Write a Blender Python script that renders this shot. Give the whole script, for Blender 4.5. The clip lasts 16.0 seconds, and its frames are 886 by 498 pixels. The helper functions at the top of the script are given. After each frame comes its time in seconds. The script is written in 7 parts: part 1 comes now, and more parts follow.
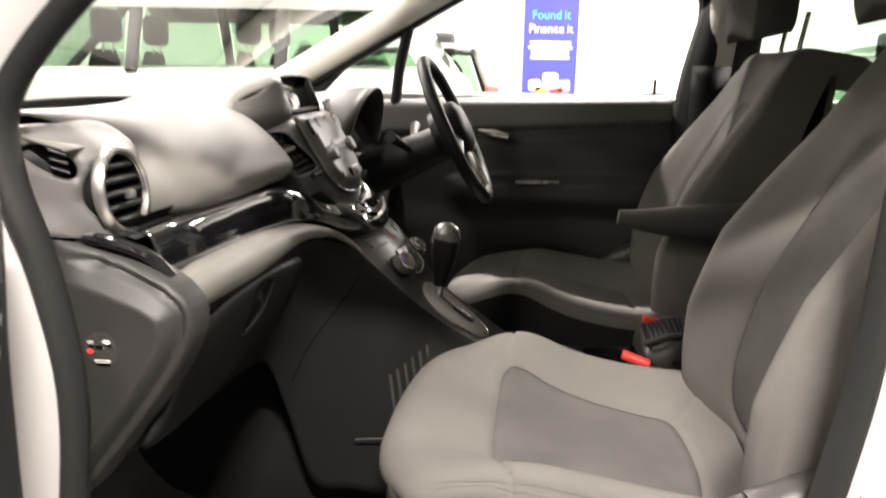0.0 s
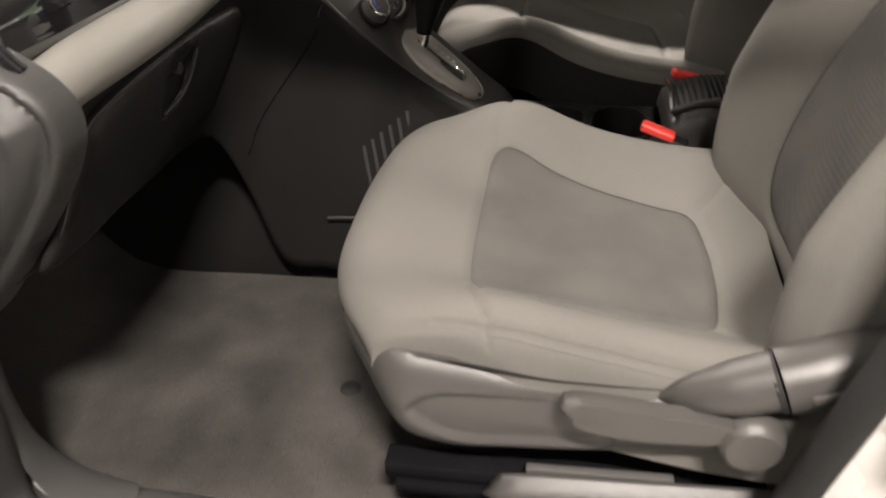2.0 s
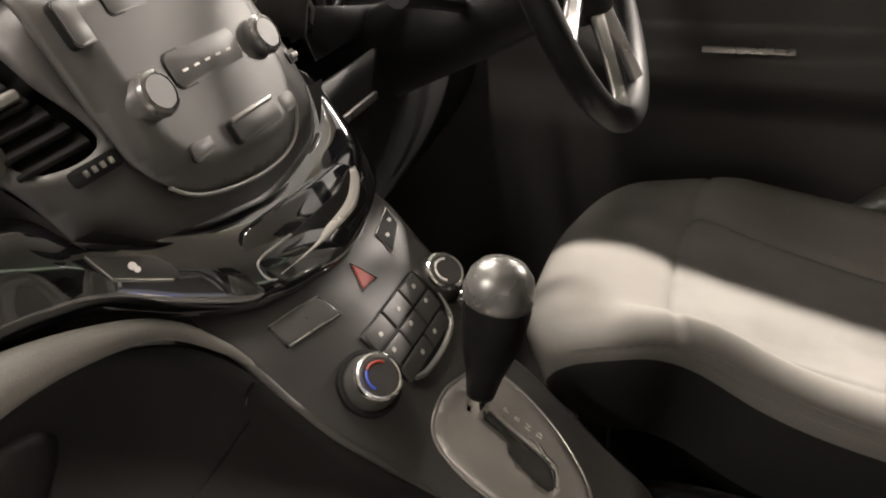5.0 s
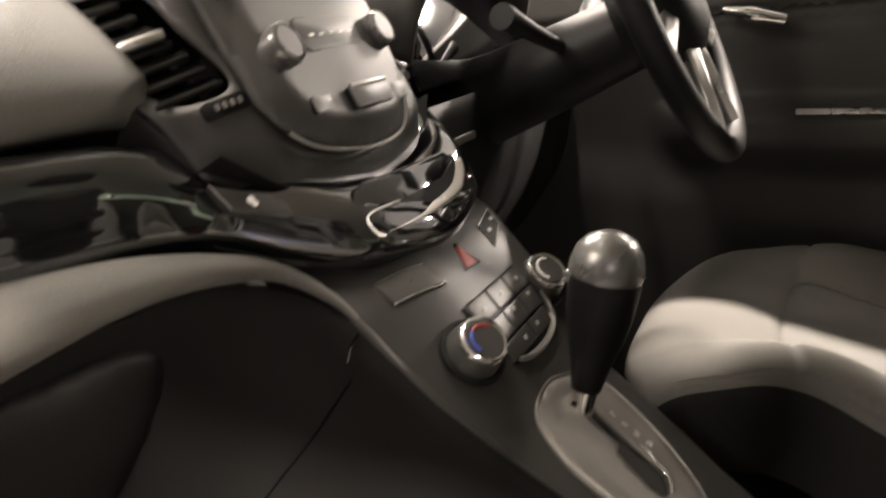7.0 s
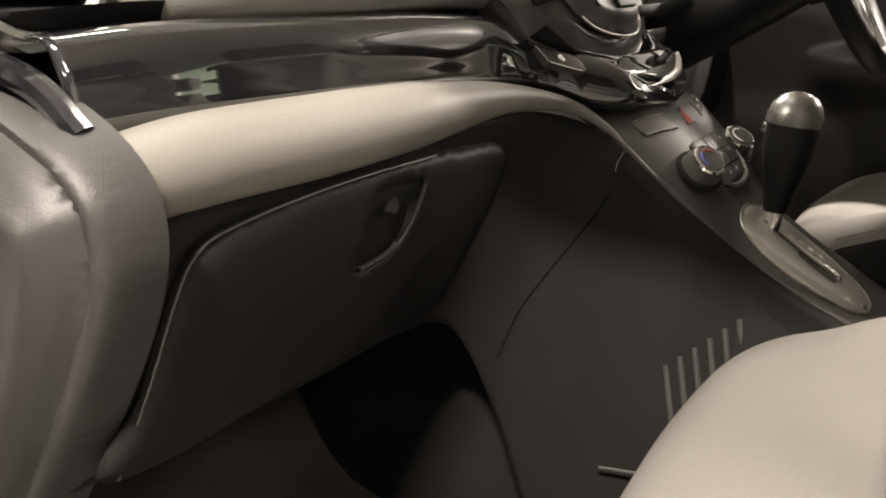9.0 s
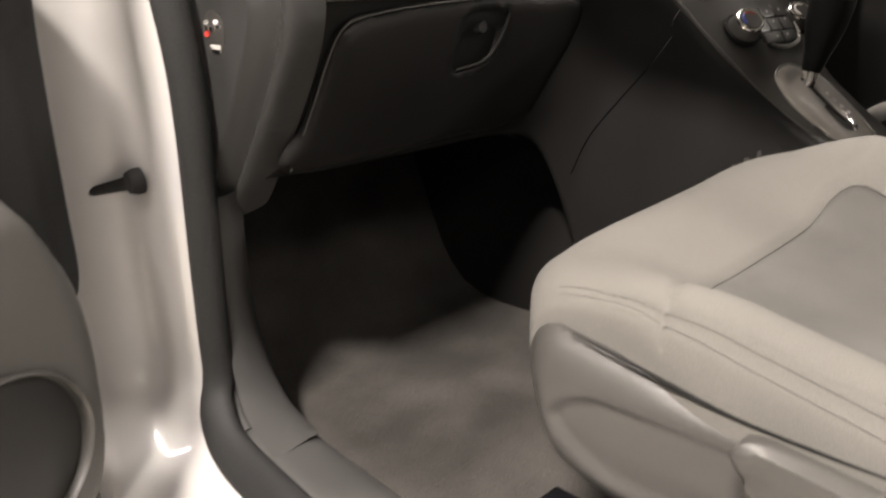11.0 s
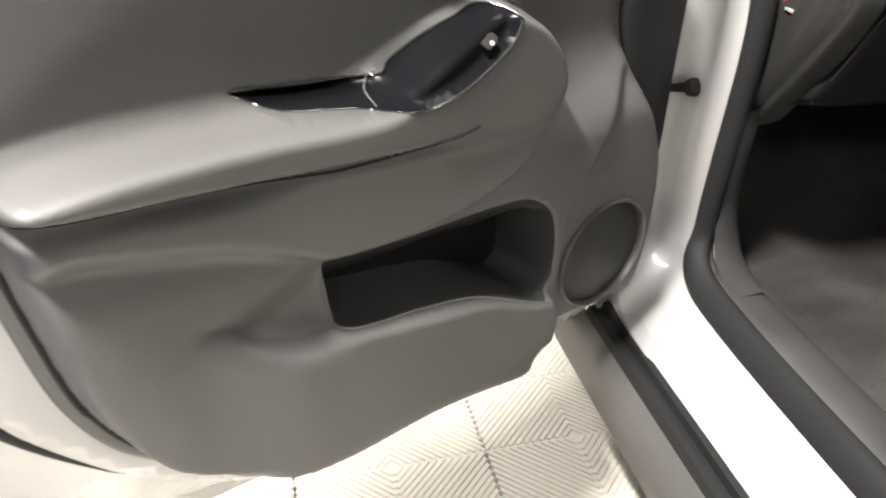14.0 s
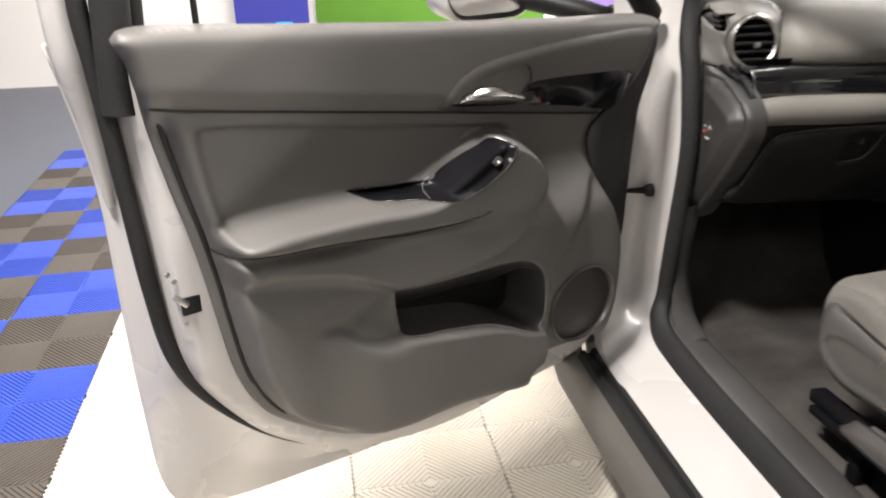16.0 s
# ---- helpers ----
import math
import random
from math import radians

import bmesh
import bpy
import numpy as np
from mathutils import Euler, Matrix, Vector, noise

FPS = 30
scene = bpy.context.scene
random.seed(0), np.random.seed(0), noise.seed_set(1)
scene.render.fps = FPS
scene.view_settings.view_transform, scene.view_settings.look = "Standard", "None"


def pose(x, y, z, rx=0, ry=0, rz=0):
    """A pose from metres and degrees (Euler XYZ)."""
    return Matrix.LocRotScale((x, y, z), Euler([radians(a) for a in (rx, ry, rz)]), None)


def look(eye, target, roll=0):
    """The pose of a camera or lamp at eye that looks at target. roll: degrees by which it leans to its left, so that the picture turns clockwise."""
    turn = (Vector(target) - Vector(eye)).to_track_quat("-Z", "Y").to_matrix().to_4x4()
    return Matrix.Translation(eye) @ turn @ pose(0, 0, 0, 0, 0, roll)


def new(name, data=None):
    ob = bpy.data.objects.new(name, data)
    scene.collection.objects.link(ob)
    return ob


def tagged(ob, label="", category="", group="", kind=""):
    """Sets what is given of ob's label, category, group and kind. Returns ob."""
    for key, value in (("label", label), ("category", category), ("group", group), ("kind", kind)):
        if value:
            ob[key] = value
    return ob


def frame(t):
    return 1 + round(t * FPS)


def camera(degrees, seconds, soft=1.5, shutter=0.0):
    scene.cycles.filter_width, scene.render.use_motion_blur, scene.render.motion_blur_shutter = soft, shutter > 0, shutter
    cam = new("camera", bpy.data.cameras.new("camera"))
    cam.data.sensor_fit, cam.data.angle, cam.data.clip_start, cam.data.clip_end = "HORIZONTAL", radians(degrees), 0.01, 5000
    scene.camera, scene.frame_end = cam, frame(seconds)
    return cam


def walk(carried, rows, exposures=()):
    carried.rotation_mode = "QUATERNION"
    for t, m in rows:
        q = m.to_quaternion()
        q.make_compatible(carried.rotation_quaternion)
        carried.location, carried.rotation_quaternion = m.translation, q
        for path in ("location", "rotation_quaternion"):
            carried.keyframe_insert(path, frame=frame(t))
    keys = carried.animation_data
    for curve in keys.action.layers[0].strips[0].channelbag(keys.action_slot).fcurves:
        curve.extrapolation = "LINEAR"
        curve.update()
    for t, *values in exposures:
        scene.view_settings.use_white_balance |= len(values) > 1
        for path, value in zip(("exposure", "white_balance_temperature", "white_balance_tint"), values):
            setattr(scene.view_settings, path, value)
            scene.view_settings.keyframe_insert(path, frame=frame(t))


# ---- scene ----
cam = camera(59.8, 16.0, 1.9, 0.4)
PATH = [
    (0, (-0.016, -1.563, 1.278), (-0.245, 0.372, 0.824), 1.1),
    (0.5, (0.023, -1.455, 1.277), (-0.192, 0.407, 0.58), 0.9),
    (1, (0.037, -1.434, 1.29), (-0.164, 0.301, 0.316), 1.0),
    (1.5, (0.027, -1.391, 1.317), (-0.164, 0.257, 0.199), 1.2),
    (2, (0.011, -1.277, 1.297), (-0.216, 0.337, 0.138), 0.9),
    (2.5, (-0.006, -1.059, 1.296), (-0.271, 0.545, 0.131), 0.9),
    (3, (-0.006, -0.919, 1.317), (-0.311, 0.672, 0.145), 1.0),
    (3.5, (-0.033, -0.753, 1.308), (-0.383, 0.831, 0.136), 1.2),
    (4, (-0.06, -0.622, 1.297), (-0.487, 0.967, 0.159), 0.5),
    (4.5, (-0.074, -0.529, 1.296), (-0.563, 1.064, 0.19), 0.8),
    (4.7, (-0.069, -0.508, 1.292), (-0.592, 1.098, 0.221), -0.0),
    (6.8, (-0.049, -0.559, 1.196), (-0.852, 1.146, 0.525), -2.5),
    (7, (-0.067, -0.573, 1.151), (-0.875, 1.143, 0.517), -2.4),
    (7.5, (-0.13, -0.635, 1.109), (-0.935, 1.096, 0.512), -1.9),
    (8, (-0.161, -0.735, 1.092), (-1.008, 0.982, 0.516), -1.8),
    (8.2, (-0.158, -0.787, 1.073), (-1.037, 0.91, 0.484), -2.0),
    (10.3, (0.165, -1.026, 1.077), (-1.12, 0.375, 0.455), -2.2),
    (10.5, (0.189, -1.04, 1.065), (-1.125, 0.312, 0.397), -1.8),
    (11, (0.233, -1.124, 1.021), (-1.128, 0.135, 0.272), -1.8),
    (11.5, (0.248, -1.187, 1.016), (-1.048, 0.019, 0.085), -1.6),
    (12, (0.272, -1.305, 1.031), (-1.013, -0.174, -0.003), -0.5),
    (12.5, (0.305, -1.386, 1.105), (-1.057, -0.389, 0.032), -0.3),
    (13, (0.346, -1.423, 1.163), (-1.165, -0.654, 0.103), 0.4),
    (13.5, (0.419, -1.448, 1.192), (-1.187, -0.903, 0.131), 0.4),
    (14, (0.483, -1.487, 1.212), (-1.183, -1.108, 0.172), 0.0),
    (14.5, (0.525, -1.51, 1.253), (-1.166, -1.213, 0.227), -0.0),
    (15, (0.611, -1.554, 1.27), (-1.135, -1.281, 0.334), -0.4),
    (15.5, (0.722, -1.589, 1.289), (-1.071, -1.305, 0.449), -0.6),
    (16, (0.969, -1.586, 1.374), (-0.837, -1.262, 0.578), -0.8),
]
walk(cam, [(t, look(eye, target, roll)) for t, eye, target, roll in PATH],
     [(0, 0.4, 6700, 13), (0.9, 0.5, 6800, 13), (1.5, 0.22, 6900, 14), (2.5, 0.25, 6800, 13), (3.4, 0.78, 6600, 11), (4, 0.75, 6500, 9), (4.6, 0.92, 6800, 13), (7, 0.85, 7200, 15), (8, 1.05, 7200, 13), (10.5, 0.5, 7000, 14), (11.1, 0.55, 6850, 14), (11.6, 0.50, 6750, 14), (12.3, 0.37, 6500, 13), (14, 0.40, 6300, 10), (15, 0.30, 6350, 11), (16, -0.15, 6500, 13)])

# ---- world and light ----
world = bpy.data.worlds.new("showroom_air")
scene.world = world
world.use_nodes = True
world.node_tree.nodes["Background"].inputs[0].default_value = (1.0, 0.95, 0.88, 1)
world.node_tree.nodes["Background"].inputs[1].default_value = 0.032


def ceiling_lamp(x, y, sx, sy, watts, colour=(1.0, 0.95, 0.89)):
    data = bpy.data.lights.new("ceiling_lamp", "AREA")
    data.shape, data.size, data.size_y, data.energy, data.color = "RECTANGLE", sx, sy, watts, colour
    ob = new("ceiling_lamp", data)
    ob.matrix_basis = pose(x, y, 3.32)
    return ob


for lx, lw, near in ((-5.0, 200, 360), (-2.3, 250, 240), (0.4, 340, 360), (3.1, 480, 360)):
    ceiling_lamp(lx, 1.95, 1.25, 0.14, near)
    ceiling_lamp(lx, 5.8, 1.25, 0.14, lw)
ceiling_lamp(3.1, -5.8, 1.25, 0.14, 50)
for lx, long, lw in ((-5.0, 1.25, 80), (-2.3, 1.25, 80), (0.4, 0.6, 310), (3.1, 1.25, 50)):
    ceiling_lamp(lx, -2.3, long, 0.14, lw)
ceiling_lamp(-0.78, -0.15, 0.14, 1.25, 25)


# ---- materials ----
def material(name, colour, rough=0.5, metal=0.0, grain=0.0, scale=400.0, bump=0.0, spread=0.0, spread_scale=6.0, coat=0.0, spec=0.5, detail=3.0):
    m = bpy.data.materials.new(name)
    m.use_nodes = True
    nt, b = m.node_tree, m.node_tree.nodes["Principled BSDF"]
    b.inputs["Base Color"].default_value = (*colour, 1)
    b.inputs["Roughness"].default_value = rough
    b.inputs["Metallic"].default_value = metal
    b.inputs["Coat Weight"].default_value = coat
    b.inputs["Specular IOR Level"].default_value = spec
    co = nt.nodes.new("ShaderNodeTexCoord")
    if spread or grain:
        big, fine = nt.nodes.new("ShaderNodeTexNoise"), nt.nodes.new("ShaderNodeTexNoise")
        big.inputs["Scale"].default_value, fine.inputs["Scale"].default_value = spread_scale, scale
        big.inputs["Detail"].default_value, fine.inputs["Detail"].default_value = 5, detail
        for n in (big, fine):
            nt.links.new(co.outputs["Object"], n.inputs["Vector"])
        ramps = []
        for n, amount in ((big, spread), (fine, grain)):
            r = nt.nodes.new("ShaderNodeMapRange")
            r.inputs["From Min"].default_value, r.inputs["From Max"].default_value = 0.3, 0.7
            r.inputs["To Min"].default_value, r.inputs["To Max"].default_value = 1 - amount, 1 + amount
            nt.links.new(n.outputs["Fac"], r.inputs["Value"])
            ramps.append(r)
        mul = nt.nodes.new("ShaderNodeMath")
        mul.operation = "MULTIPLY"
        nt.links.new(ramps[0].outputs[0], mul.inputs[0])
        nt.links.new(ramps[1].outputs[0], mul.inputs[1])
        sc = nt.nodes.new("ShaderNodeVectorMath")
        sc.operation = "SCALE"
        sc.inputs[0].default_value = colour
        nt.links.new(mul.outputs[0], sc.inputs["Scale"])
        nt.links.new(sc.outputs[0], b.inputs["Base Color"])
        rr = nt.nodes.new("ShaderNodeMapRange")
        rr.inputs["From Min"].default_value, rr.inputs["From Max"].default_value = 0.3, 0.7
        rr.inputs["To Min"].default_value, rr.inputs["To Max"].default_value = max(rough - 0.08, 0.02), min(rough + 0.08, 1)
        nt.links.new(big.outputs["Fac"], rr.inputs["Value"])
        nt.links.new(rr.outputs[0], b.inputs["Roughness"])
    if bump:
        tex = nt.nodes.new("ShaderNodeTexNoise")
        tex.inputs["Scale"].default_value, tex.inputs["Detail"].default_value = scale, detail
        nt.links.new(co.outputs["Object"], tex.inputs["Vector"])
        bm = nt.nodes.new("ShaderNodeBump")
        bm.inputs["Strength"].default_value, bm.inputs["Distance"].default_value = bump, 0.001
        nt.links.new(tex.outputs["Fac"], bm.inputs["Height"])
        nt.links.new(bm.outputs[0], b.inputs["Normal"])
    return m


def glass(name, tint=(1, 1, 1), clear=0.9):
    m = bpy.data.materials.new(name)
    m.use_nodes = True
    nt = m.node_tree
    nt.nodes.clear()
    out, mix, t, g, lw, pw, sc = (nt.nodes.new("ShaderNode" + k) for k in ("OutputMaterial", "MixShader", "BsdfTransparent", "BsdfGlossy", "LayerWeight", "Math", "Math"))
    t.inputs[0].default_value = (*[c * clear for c in tint], 1)
    g.inputs["Roughness"].default_value = 0.02
    pw.operation, sc.operation = "POWER", "MULTIPLY_ADD"
    pw.inputs[1].default_value, sc.inputs[1].default_value, sc.inputs[2].default_value = 4.5, 0.8, 0.04
    nt.links.new(lw.outputs["Facing"], pw.inputs[0])
    nt.links.new(pw.outputs[0], sc.inputs[0])
    nt.links.new(sc.outputs[0], mix.inputs[0])
    nt.links.new(t.outputs[0], mix.inputs[1])
    nt.links.new(g.outputs[0], mix.inputs[2])
    nt.links.new(mix.outputs[0], out.inputs[0])
    return m


def weave(name, colour, light, pitch):
    """A woven seat cloth: two crossing bands of fine threads."""
    m = material(name, colour, 0.9, spec=0.2)
    nt, b = m.node_tree, m.node_tree.nodes["Principled BSDF"]
    co = nt.nodes.new("ShaderNodeTexCoord")
    waves = []
    for turn in (45, -45):
        mp = nt.nodes.new("ShaderNodeMapping")
        mp.inputs["Rotation"].default_value = (0, 0, radians(turn))
        w = nt.nodes.new("ShaderNodeTexWave")
        w.inputs["Scale"].default_value = 0.314 / pitch
        nt.links.new(co.outputs["Object"], mp.inputs[0])
        nt.links.new(mp.outputs[0], w.inputs[0])
        waves.append(w)
    mul = nt.nodes.new("ShaderNodeMath")
    mul.operation = "MULTIPLY"
    nt.links.new(waves[0].outputs["Fac"], mul.inputs[0])
    nt.links.new(waves[1].outputs["Fac"], mul.inputs[1])
    stain = nt.nodes.new("ShaderNodeTexNoise")
    stain.inputs["Scale"].default_value, stain.inputs["Detail"].default_value = 9, 6
    nt.links.new(co.outputs["Object"], stain.inputs["Vector"])
    add = nt.nodes.new("ShaderNodeMath")
    add.operation = "MULTIPLY_ADD"
    add.inputs[1].default_value = 0.7
    nt.links.new(mul.outputs[0], add.inputs[0])
    nt.links.new(stain.outputs["Fac"], add.inputs[2])
    ramp = nt.nodes.new("ShaderNodeValToRGB")
    ramp.color_ramp.elements[0].position, ramp.color_ramp.elements[1].position = 0.3, 1.2
    ramp.color_ramp.elements[0].color, ramp.color_ramp.elements[1].color = (*colour, 1), (*light, 1)
    nt.links.new(add.outputs[0], ramp.inputs[0])
    nt.links.new(ramp.outputs[0], b.inputs["Base Color"])
    bp = nt.nodes.new("ShaderNodeBump")
    bp.inputs["Strength"].default_value, bp.inputs["Distance"].default_value = 0.5, 0.0008
    nt.links.new(mul.outputs[0], bp.inputs["Height"])
    nt.links.new(bp.outputs[0], b.inputs["Normal"])
    return m


PADGREY = material("dash_pad_vinyl", (0.130, 0.126, 0.113), 0.46, grain=0.08, scale=900, bump=0.4, spread=0.07, spec=0.32)
CAPGREY = material("knob_cap_grey", (0.17, 0.168, 0.160), 0.26, metal=0.6, spread=0.1, spread_scale=30)
TRAYBLACK = material("tray_black", (0.006, 0.006, 0.007), 0.24, spread=0.1, spec=0.06)
LIP = material("pale_satin_lip", (0.62, 0.60, 0.56), 0.30, metal=0.45, spread=0.05, spread_scale=20)
DIMRED = material("hazard_red", (0.30, 0.03, 0.02), 0.4, spread=0.08)
PLASTIC = material("dash_plastic", (0.036, 0.034, 0.032), 0.40, grain=0.08, scale=900, bump=0.35, spread=0.08)
GATESILVER = material("gate_silver", (0.46, 0.44, 0.41), 0.34, metal=0.7, spread=0.08, spread_scale=25)
SHOULDER = material("console_edge_plastic", (0.046, 0.043, 0.040), 0.42, grain=0.08, scale=900, bump=0.3, spread=0.07)
SEATTRIM = material("seat_trim_plastic", (0.048, 0.046, 0.043), 0.36, grain=0.08, scale=900, bump=0.35, spread=0.09)
SIDEBLACK = material("black_cushion_side", (0.016, 0.0155, 0.015), 0.9, grain=0.15, scale=1500, bump=0.4, spread=0.1, spec=0.15)
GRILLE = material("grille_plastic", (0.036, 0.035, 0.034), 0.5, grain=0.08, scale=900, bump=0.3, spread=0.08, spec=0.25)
INSERT = material("door_insert_vinyl", (0.060, 0.058, 0.056), 0.55, grain=0.10, scale=700, bump=0.5, spread=0.07, spec=0.35)
# lining plastic darkened for the shade inside the map pocket
POCKETSHADE = material("shaded_pocket_plastic", (0.036, 0.036, 0.035), 0.5, grain=0.08, scale=900, bump=0.3, spread=0.08, spec=0.3)
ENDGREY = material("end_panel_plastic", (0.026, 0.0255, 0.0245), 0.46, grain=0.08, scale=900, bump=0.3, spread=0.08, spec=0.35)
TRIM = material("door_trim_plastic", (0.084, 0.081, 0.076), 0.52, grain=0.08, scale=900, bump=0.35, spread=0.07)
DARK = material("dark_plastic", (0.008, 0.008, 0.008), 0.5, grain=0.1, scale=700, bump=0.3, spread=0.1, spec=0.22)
# dash plastic darkened to hold the shade below the pad and roll
LOWSHADE = material("shaded_dash_plastic", (0.010, 0.0096, 0.0092), 0.5, grain=0.08, scale=900, bump=0.35, spread=0.08, spec=0.11)
STACK = material("stack_plastic", (0.040, 0.038, 0.036), 0.4, grain=0.05, scale=900, bump=0.15, spread=0.05)
SILVERGREY = material("radio_panel_grey", (0.060, 0.058, 0.055), 0.42, metal=0.0, spread=0.05)
GLOSS = material("gloss_black", (0.006, 0.006, 0.007), 0.07, coat=1.0, spread=0.1)
for n in GLOSS.node_tree.nodes:
    if n.type == "BSDF_PRINCIPLED":
        n.inputs["Coat IOR"].default_value = 2.1
CHROME = material("chrome", (0.82, 0.81, 0.79), 0.12, metal=1.0, spread=0.03)
SATIN = material("satin_silver", (0.42, 0.41, 0.39), 0.32, metal=0.9, spread=0.06, spread_scale=20)
PAINT = material("white_paint", (0.42, 0.411, 0.40), 0.28, coat=0.4, spread=0.006, spread_scale=2.0)
RUBBER = material("rubber_seal", (0.012, 0.012, 0.012), 0.7, grain=0.15, scale=300, bump=0.3, spec=0.3)
CLOTH = material("seat_cloth", (0.118, 0.113, 0.104), 0.92, grain=0.16, scale=1500, bump=0.5, spread=0.08, spread_scale=5, spec=0.2)
CLOTHDARK = material("seat_cloth_dark", (0.06, 0.058, 0.055), 0.92, grain=0.16, scale=1500, bump=0.5, spread=0.08, spec=0.2)
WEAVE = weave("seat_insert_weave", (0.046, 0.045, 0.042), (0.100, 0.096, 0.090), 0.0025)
# same weave, lightened to carry the light on the driver's insert
WEAVELIT = weave("lit_seat_insert_weave", (0.069, 0.068, 0.063), (0.150, 0.144, 0.135), 0.0025)
CARPET = material("carpet", (0.047, 0.044, 0.041), 0.97, grain=0.4, scale=700, bump=1.0, spread=0.3, spread_scale=9, spec=0.1, detail=8)
HEADLINER = material("headliner_cloth", (0.52, 0.50, 0.45), 0.9, grain=0.06, scale=600, bump=0.2, spread=0.03)
LEATHER = material("black_leather", (0.008, 0.008, 0.008), 0.45, spec=0.15, grain=0.1, scale=500, bump=0.3, spread=0.1)
STICKER = material("silver_sticker", (0.38, 0.37, 0.35), 0.5, spread=0.05)
RED = material("buckle_red", (0.62, 0.05, 0.04), 0.4, spread=0.05)
WHITEINK = material("white_print", (0.8, 0.78, 0.75), 0.5, spread=0.02)
METAL = material("bare_metal", (0.5, 0.49, 0.46), 0.3, metal=1.0, grain=0.1, scale=60, spread=0.1)
CEILING = material("ceiling_paint", (0.30, 0.295, 0.29), 0.8, grain=0.03, scale=60, bump=0.1, spread=0.05, spread_scale=1.0)
WALLGREY = material("unseen_wall_dark", (0.09, 0.088, 0.085), 0.7, grain=0.03, scale=200, bump=0.1, spread=0.03, spread_scale=1.0)
WALLWHITE = material("wall_paint", (0.82, 0.80, 0.77), 0.7, grain=0.02, scale=200, bump=0.1, spread=0.02, spread_scale=1.0)
GLASS = glass("clear_glass", (0.93, 0.97, 0.93), 0.93)
GREENGLASS = glass("green_glass", (0.55, 0.72, 0.58), 0.85)
# made-up dark glass for an unseen window, to hold back lamp light
BLOCKGLASS = glass("light_blocking_glass", (0.2, 0.22, 0.2), 0.4)
SILLGREY = material("sill_plastic", (0.046, 0.045, 0.044), 0.48, grain=0.08, scale=900, bump=0.35, spread=0.1)


# ---- mesh helpers ----
def finish(ob, angle=35):
    for p in ob.data.polygons:
        p.use_smooth = True
    ob.data.set_sharp_from_angle(angle=radians(angle))
    return ob


def thing(name, at=(0, 0, 0), label="", category="", group="", kind=""):
    ob = new(name)
    ob.matrix_basis = Matrix.Translation(at)
    ob.empty_display_size = 0.05
    return tagged(ob, label, category, group, kind)


def part(name, bm, mat, parent=None, label="", angle=35, thick=0.0, kind="", category=""):
    me = bpy.data.meshes.new(name)
    bmesh.ops.recalc_face_normals(bm, faces=bm.faces) if not thick else None
    bm.to_mesh(me)
    bm.free()
    me.materials.append(mat)
    ob = new(name, me)
    if parent is not None:
        ob.parent = parent
        root = parent
        shift = Matrix.Identity(4)
        while root is not None:
            shift = shift @ root.matrix_basis.inverted()
            root = root.parent
        ob.matrix_basis = shift
    tagged(ob, label, category, "", kind)
    finish(ob, angle)
    if thick:
        so = ob.modifiers.new("thickness", "SOLIDIFY")
        so.thickness, so.offset = abs(thick), (-1 if thick > 0 else 1)
    return ob


def cr(pts, n, closed=False):
    """n points evenly along a smooth curve through pts."""
    p = np.array(pts, float)
    k = len(p)
    if closed:
        p = np.vstack([p[-1], p, p[0], p[1]])
    else:
        p = np.vstack([2 * p[0] - p[1], p, 2 * p[-1] - p[-2]])
    fine = []
    for i in range(1, len(p) - 2):
        a, b, c, d = p[i - 1 : i + 3]
        for t in np.linspace(0, 1, 12, endpoint=False):
            fine.append(0.5 * (2 * b + (c - a) * t + (2 * a - 5 * b + 4 * c - d) * t * t + (3 * b - a - 3 * c + d) * t**3))
    fine.append(p[-2])
    fine = np.array(fine)
    run = np.r_[0, np.cumsum(np.linalg.norm(np.diff(fine, axis=0), axis=1))]
    at = np.linspace(0, run[-1], n + 1 if closed else n)
    if closed:
        at = at[:-1]
    return np.stack([np.interp(at, run, fine[:, j]) for j in range(fine.shape[1])], 1)


def net(rows, close_u=False, close_v=False, caps=False):
    """A mesh over a grid of points."""
    bm = bmesh.new()
    vs = [[bm.verts.new(p) for p in row] for row in rows]
    nu, nv = len(vs), len(vs[0])
    for i in range(nu if close_u else nu - 1):
        for j in range(nv if close_v else nv - 1):
            a, b, c, d = vs[i][j], vs[(i + 1) % nu][j], vs[(i + 1) % nu][(j + 1) % nv], vs[i][(j + 1) % nv]
            bm.faces.new((a, b, c, d))
    if caps:
        bm.faces.new(vs[0][::-1])
        bm.faces.new(vs[-1])
    return bm


def surf(sections, nu, nv):
    """A smooth sheet through sections, each a list of as many points."""
    rows = np.array([cr(s, nv) for s in sections])
    cols = np.array([cr(rows[:, j], nu) for j in range(nv)])
    return net(np.transpose(cols, (1, 0, 2)))


def tube(pts, radius, seg=10, closed=False, n=0, caps=True):
    p = cr(pts, n, closed) if n else np.array(pts, float)
    k = len(p)
    r = np.full(k, radius, float) if np.isscalar(radius) else np.interp(np.linspace(0, 1, k), np.linspace(0, 1, len(radius)), radius)
    rows, side = [], None
    for i in range(k):
        t = (p[(i + 1) % k] - p[i - 1]) if closed or 0 < i < k - 1 else (p[1] - p[0] if i == 0 else p[-1] - p[-2])
        t = t / (np.linalg.norm(t) + 1e-12)
        if side is None:
            side = np.cross(t, (0, 0, 1) if abs(t[2]) < 0.9 else (1, 0, 0))
        side = side - t * (side @ t)
        side = side / np.linalg.norm(side)
        up = np.cross(side, t)
        rows.append([p[i] + r[i] * (math.cos(a) * side + math.sin(a) * up) for a in np.linspace(0, 2 * math.pi, seg, endpoint=False)])
    return net(rows, closed, True, caps and not closed)


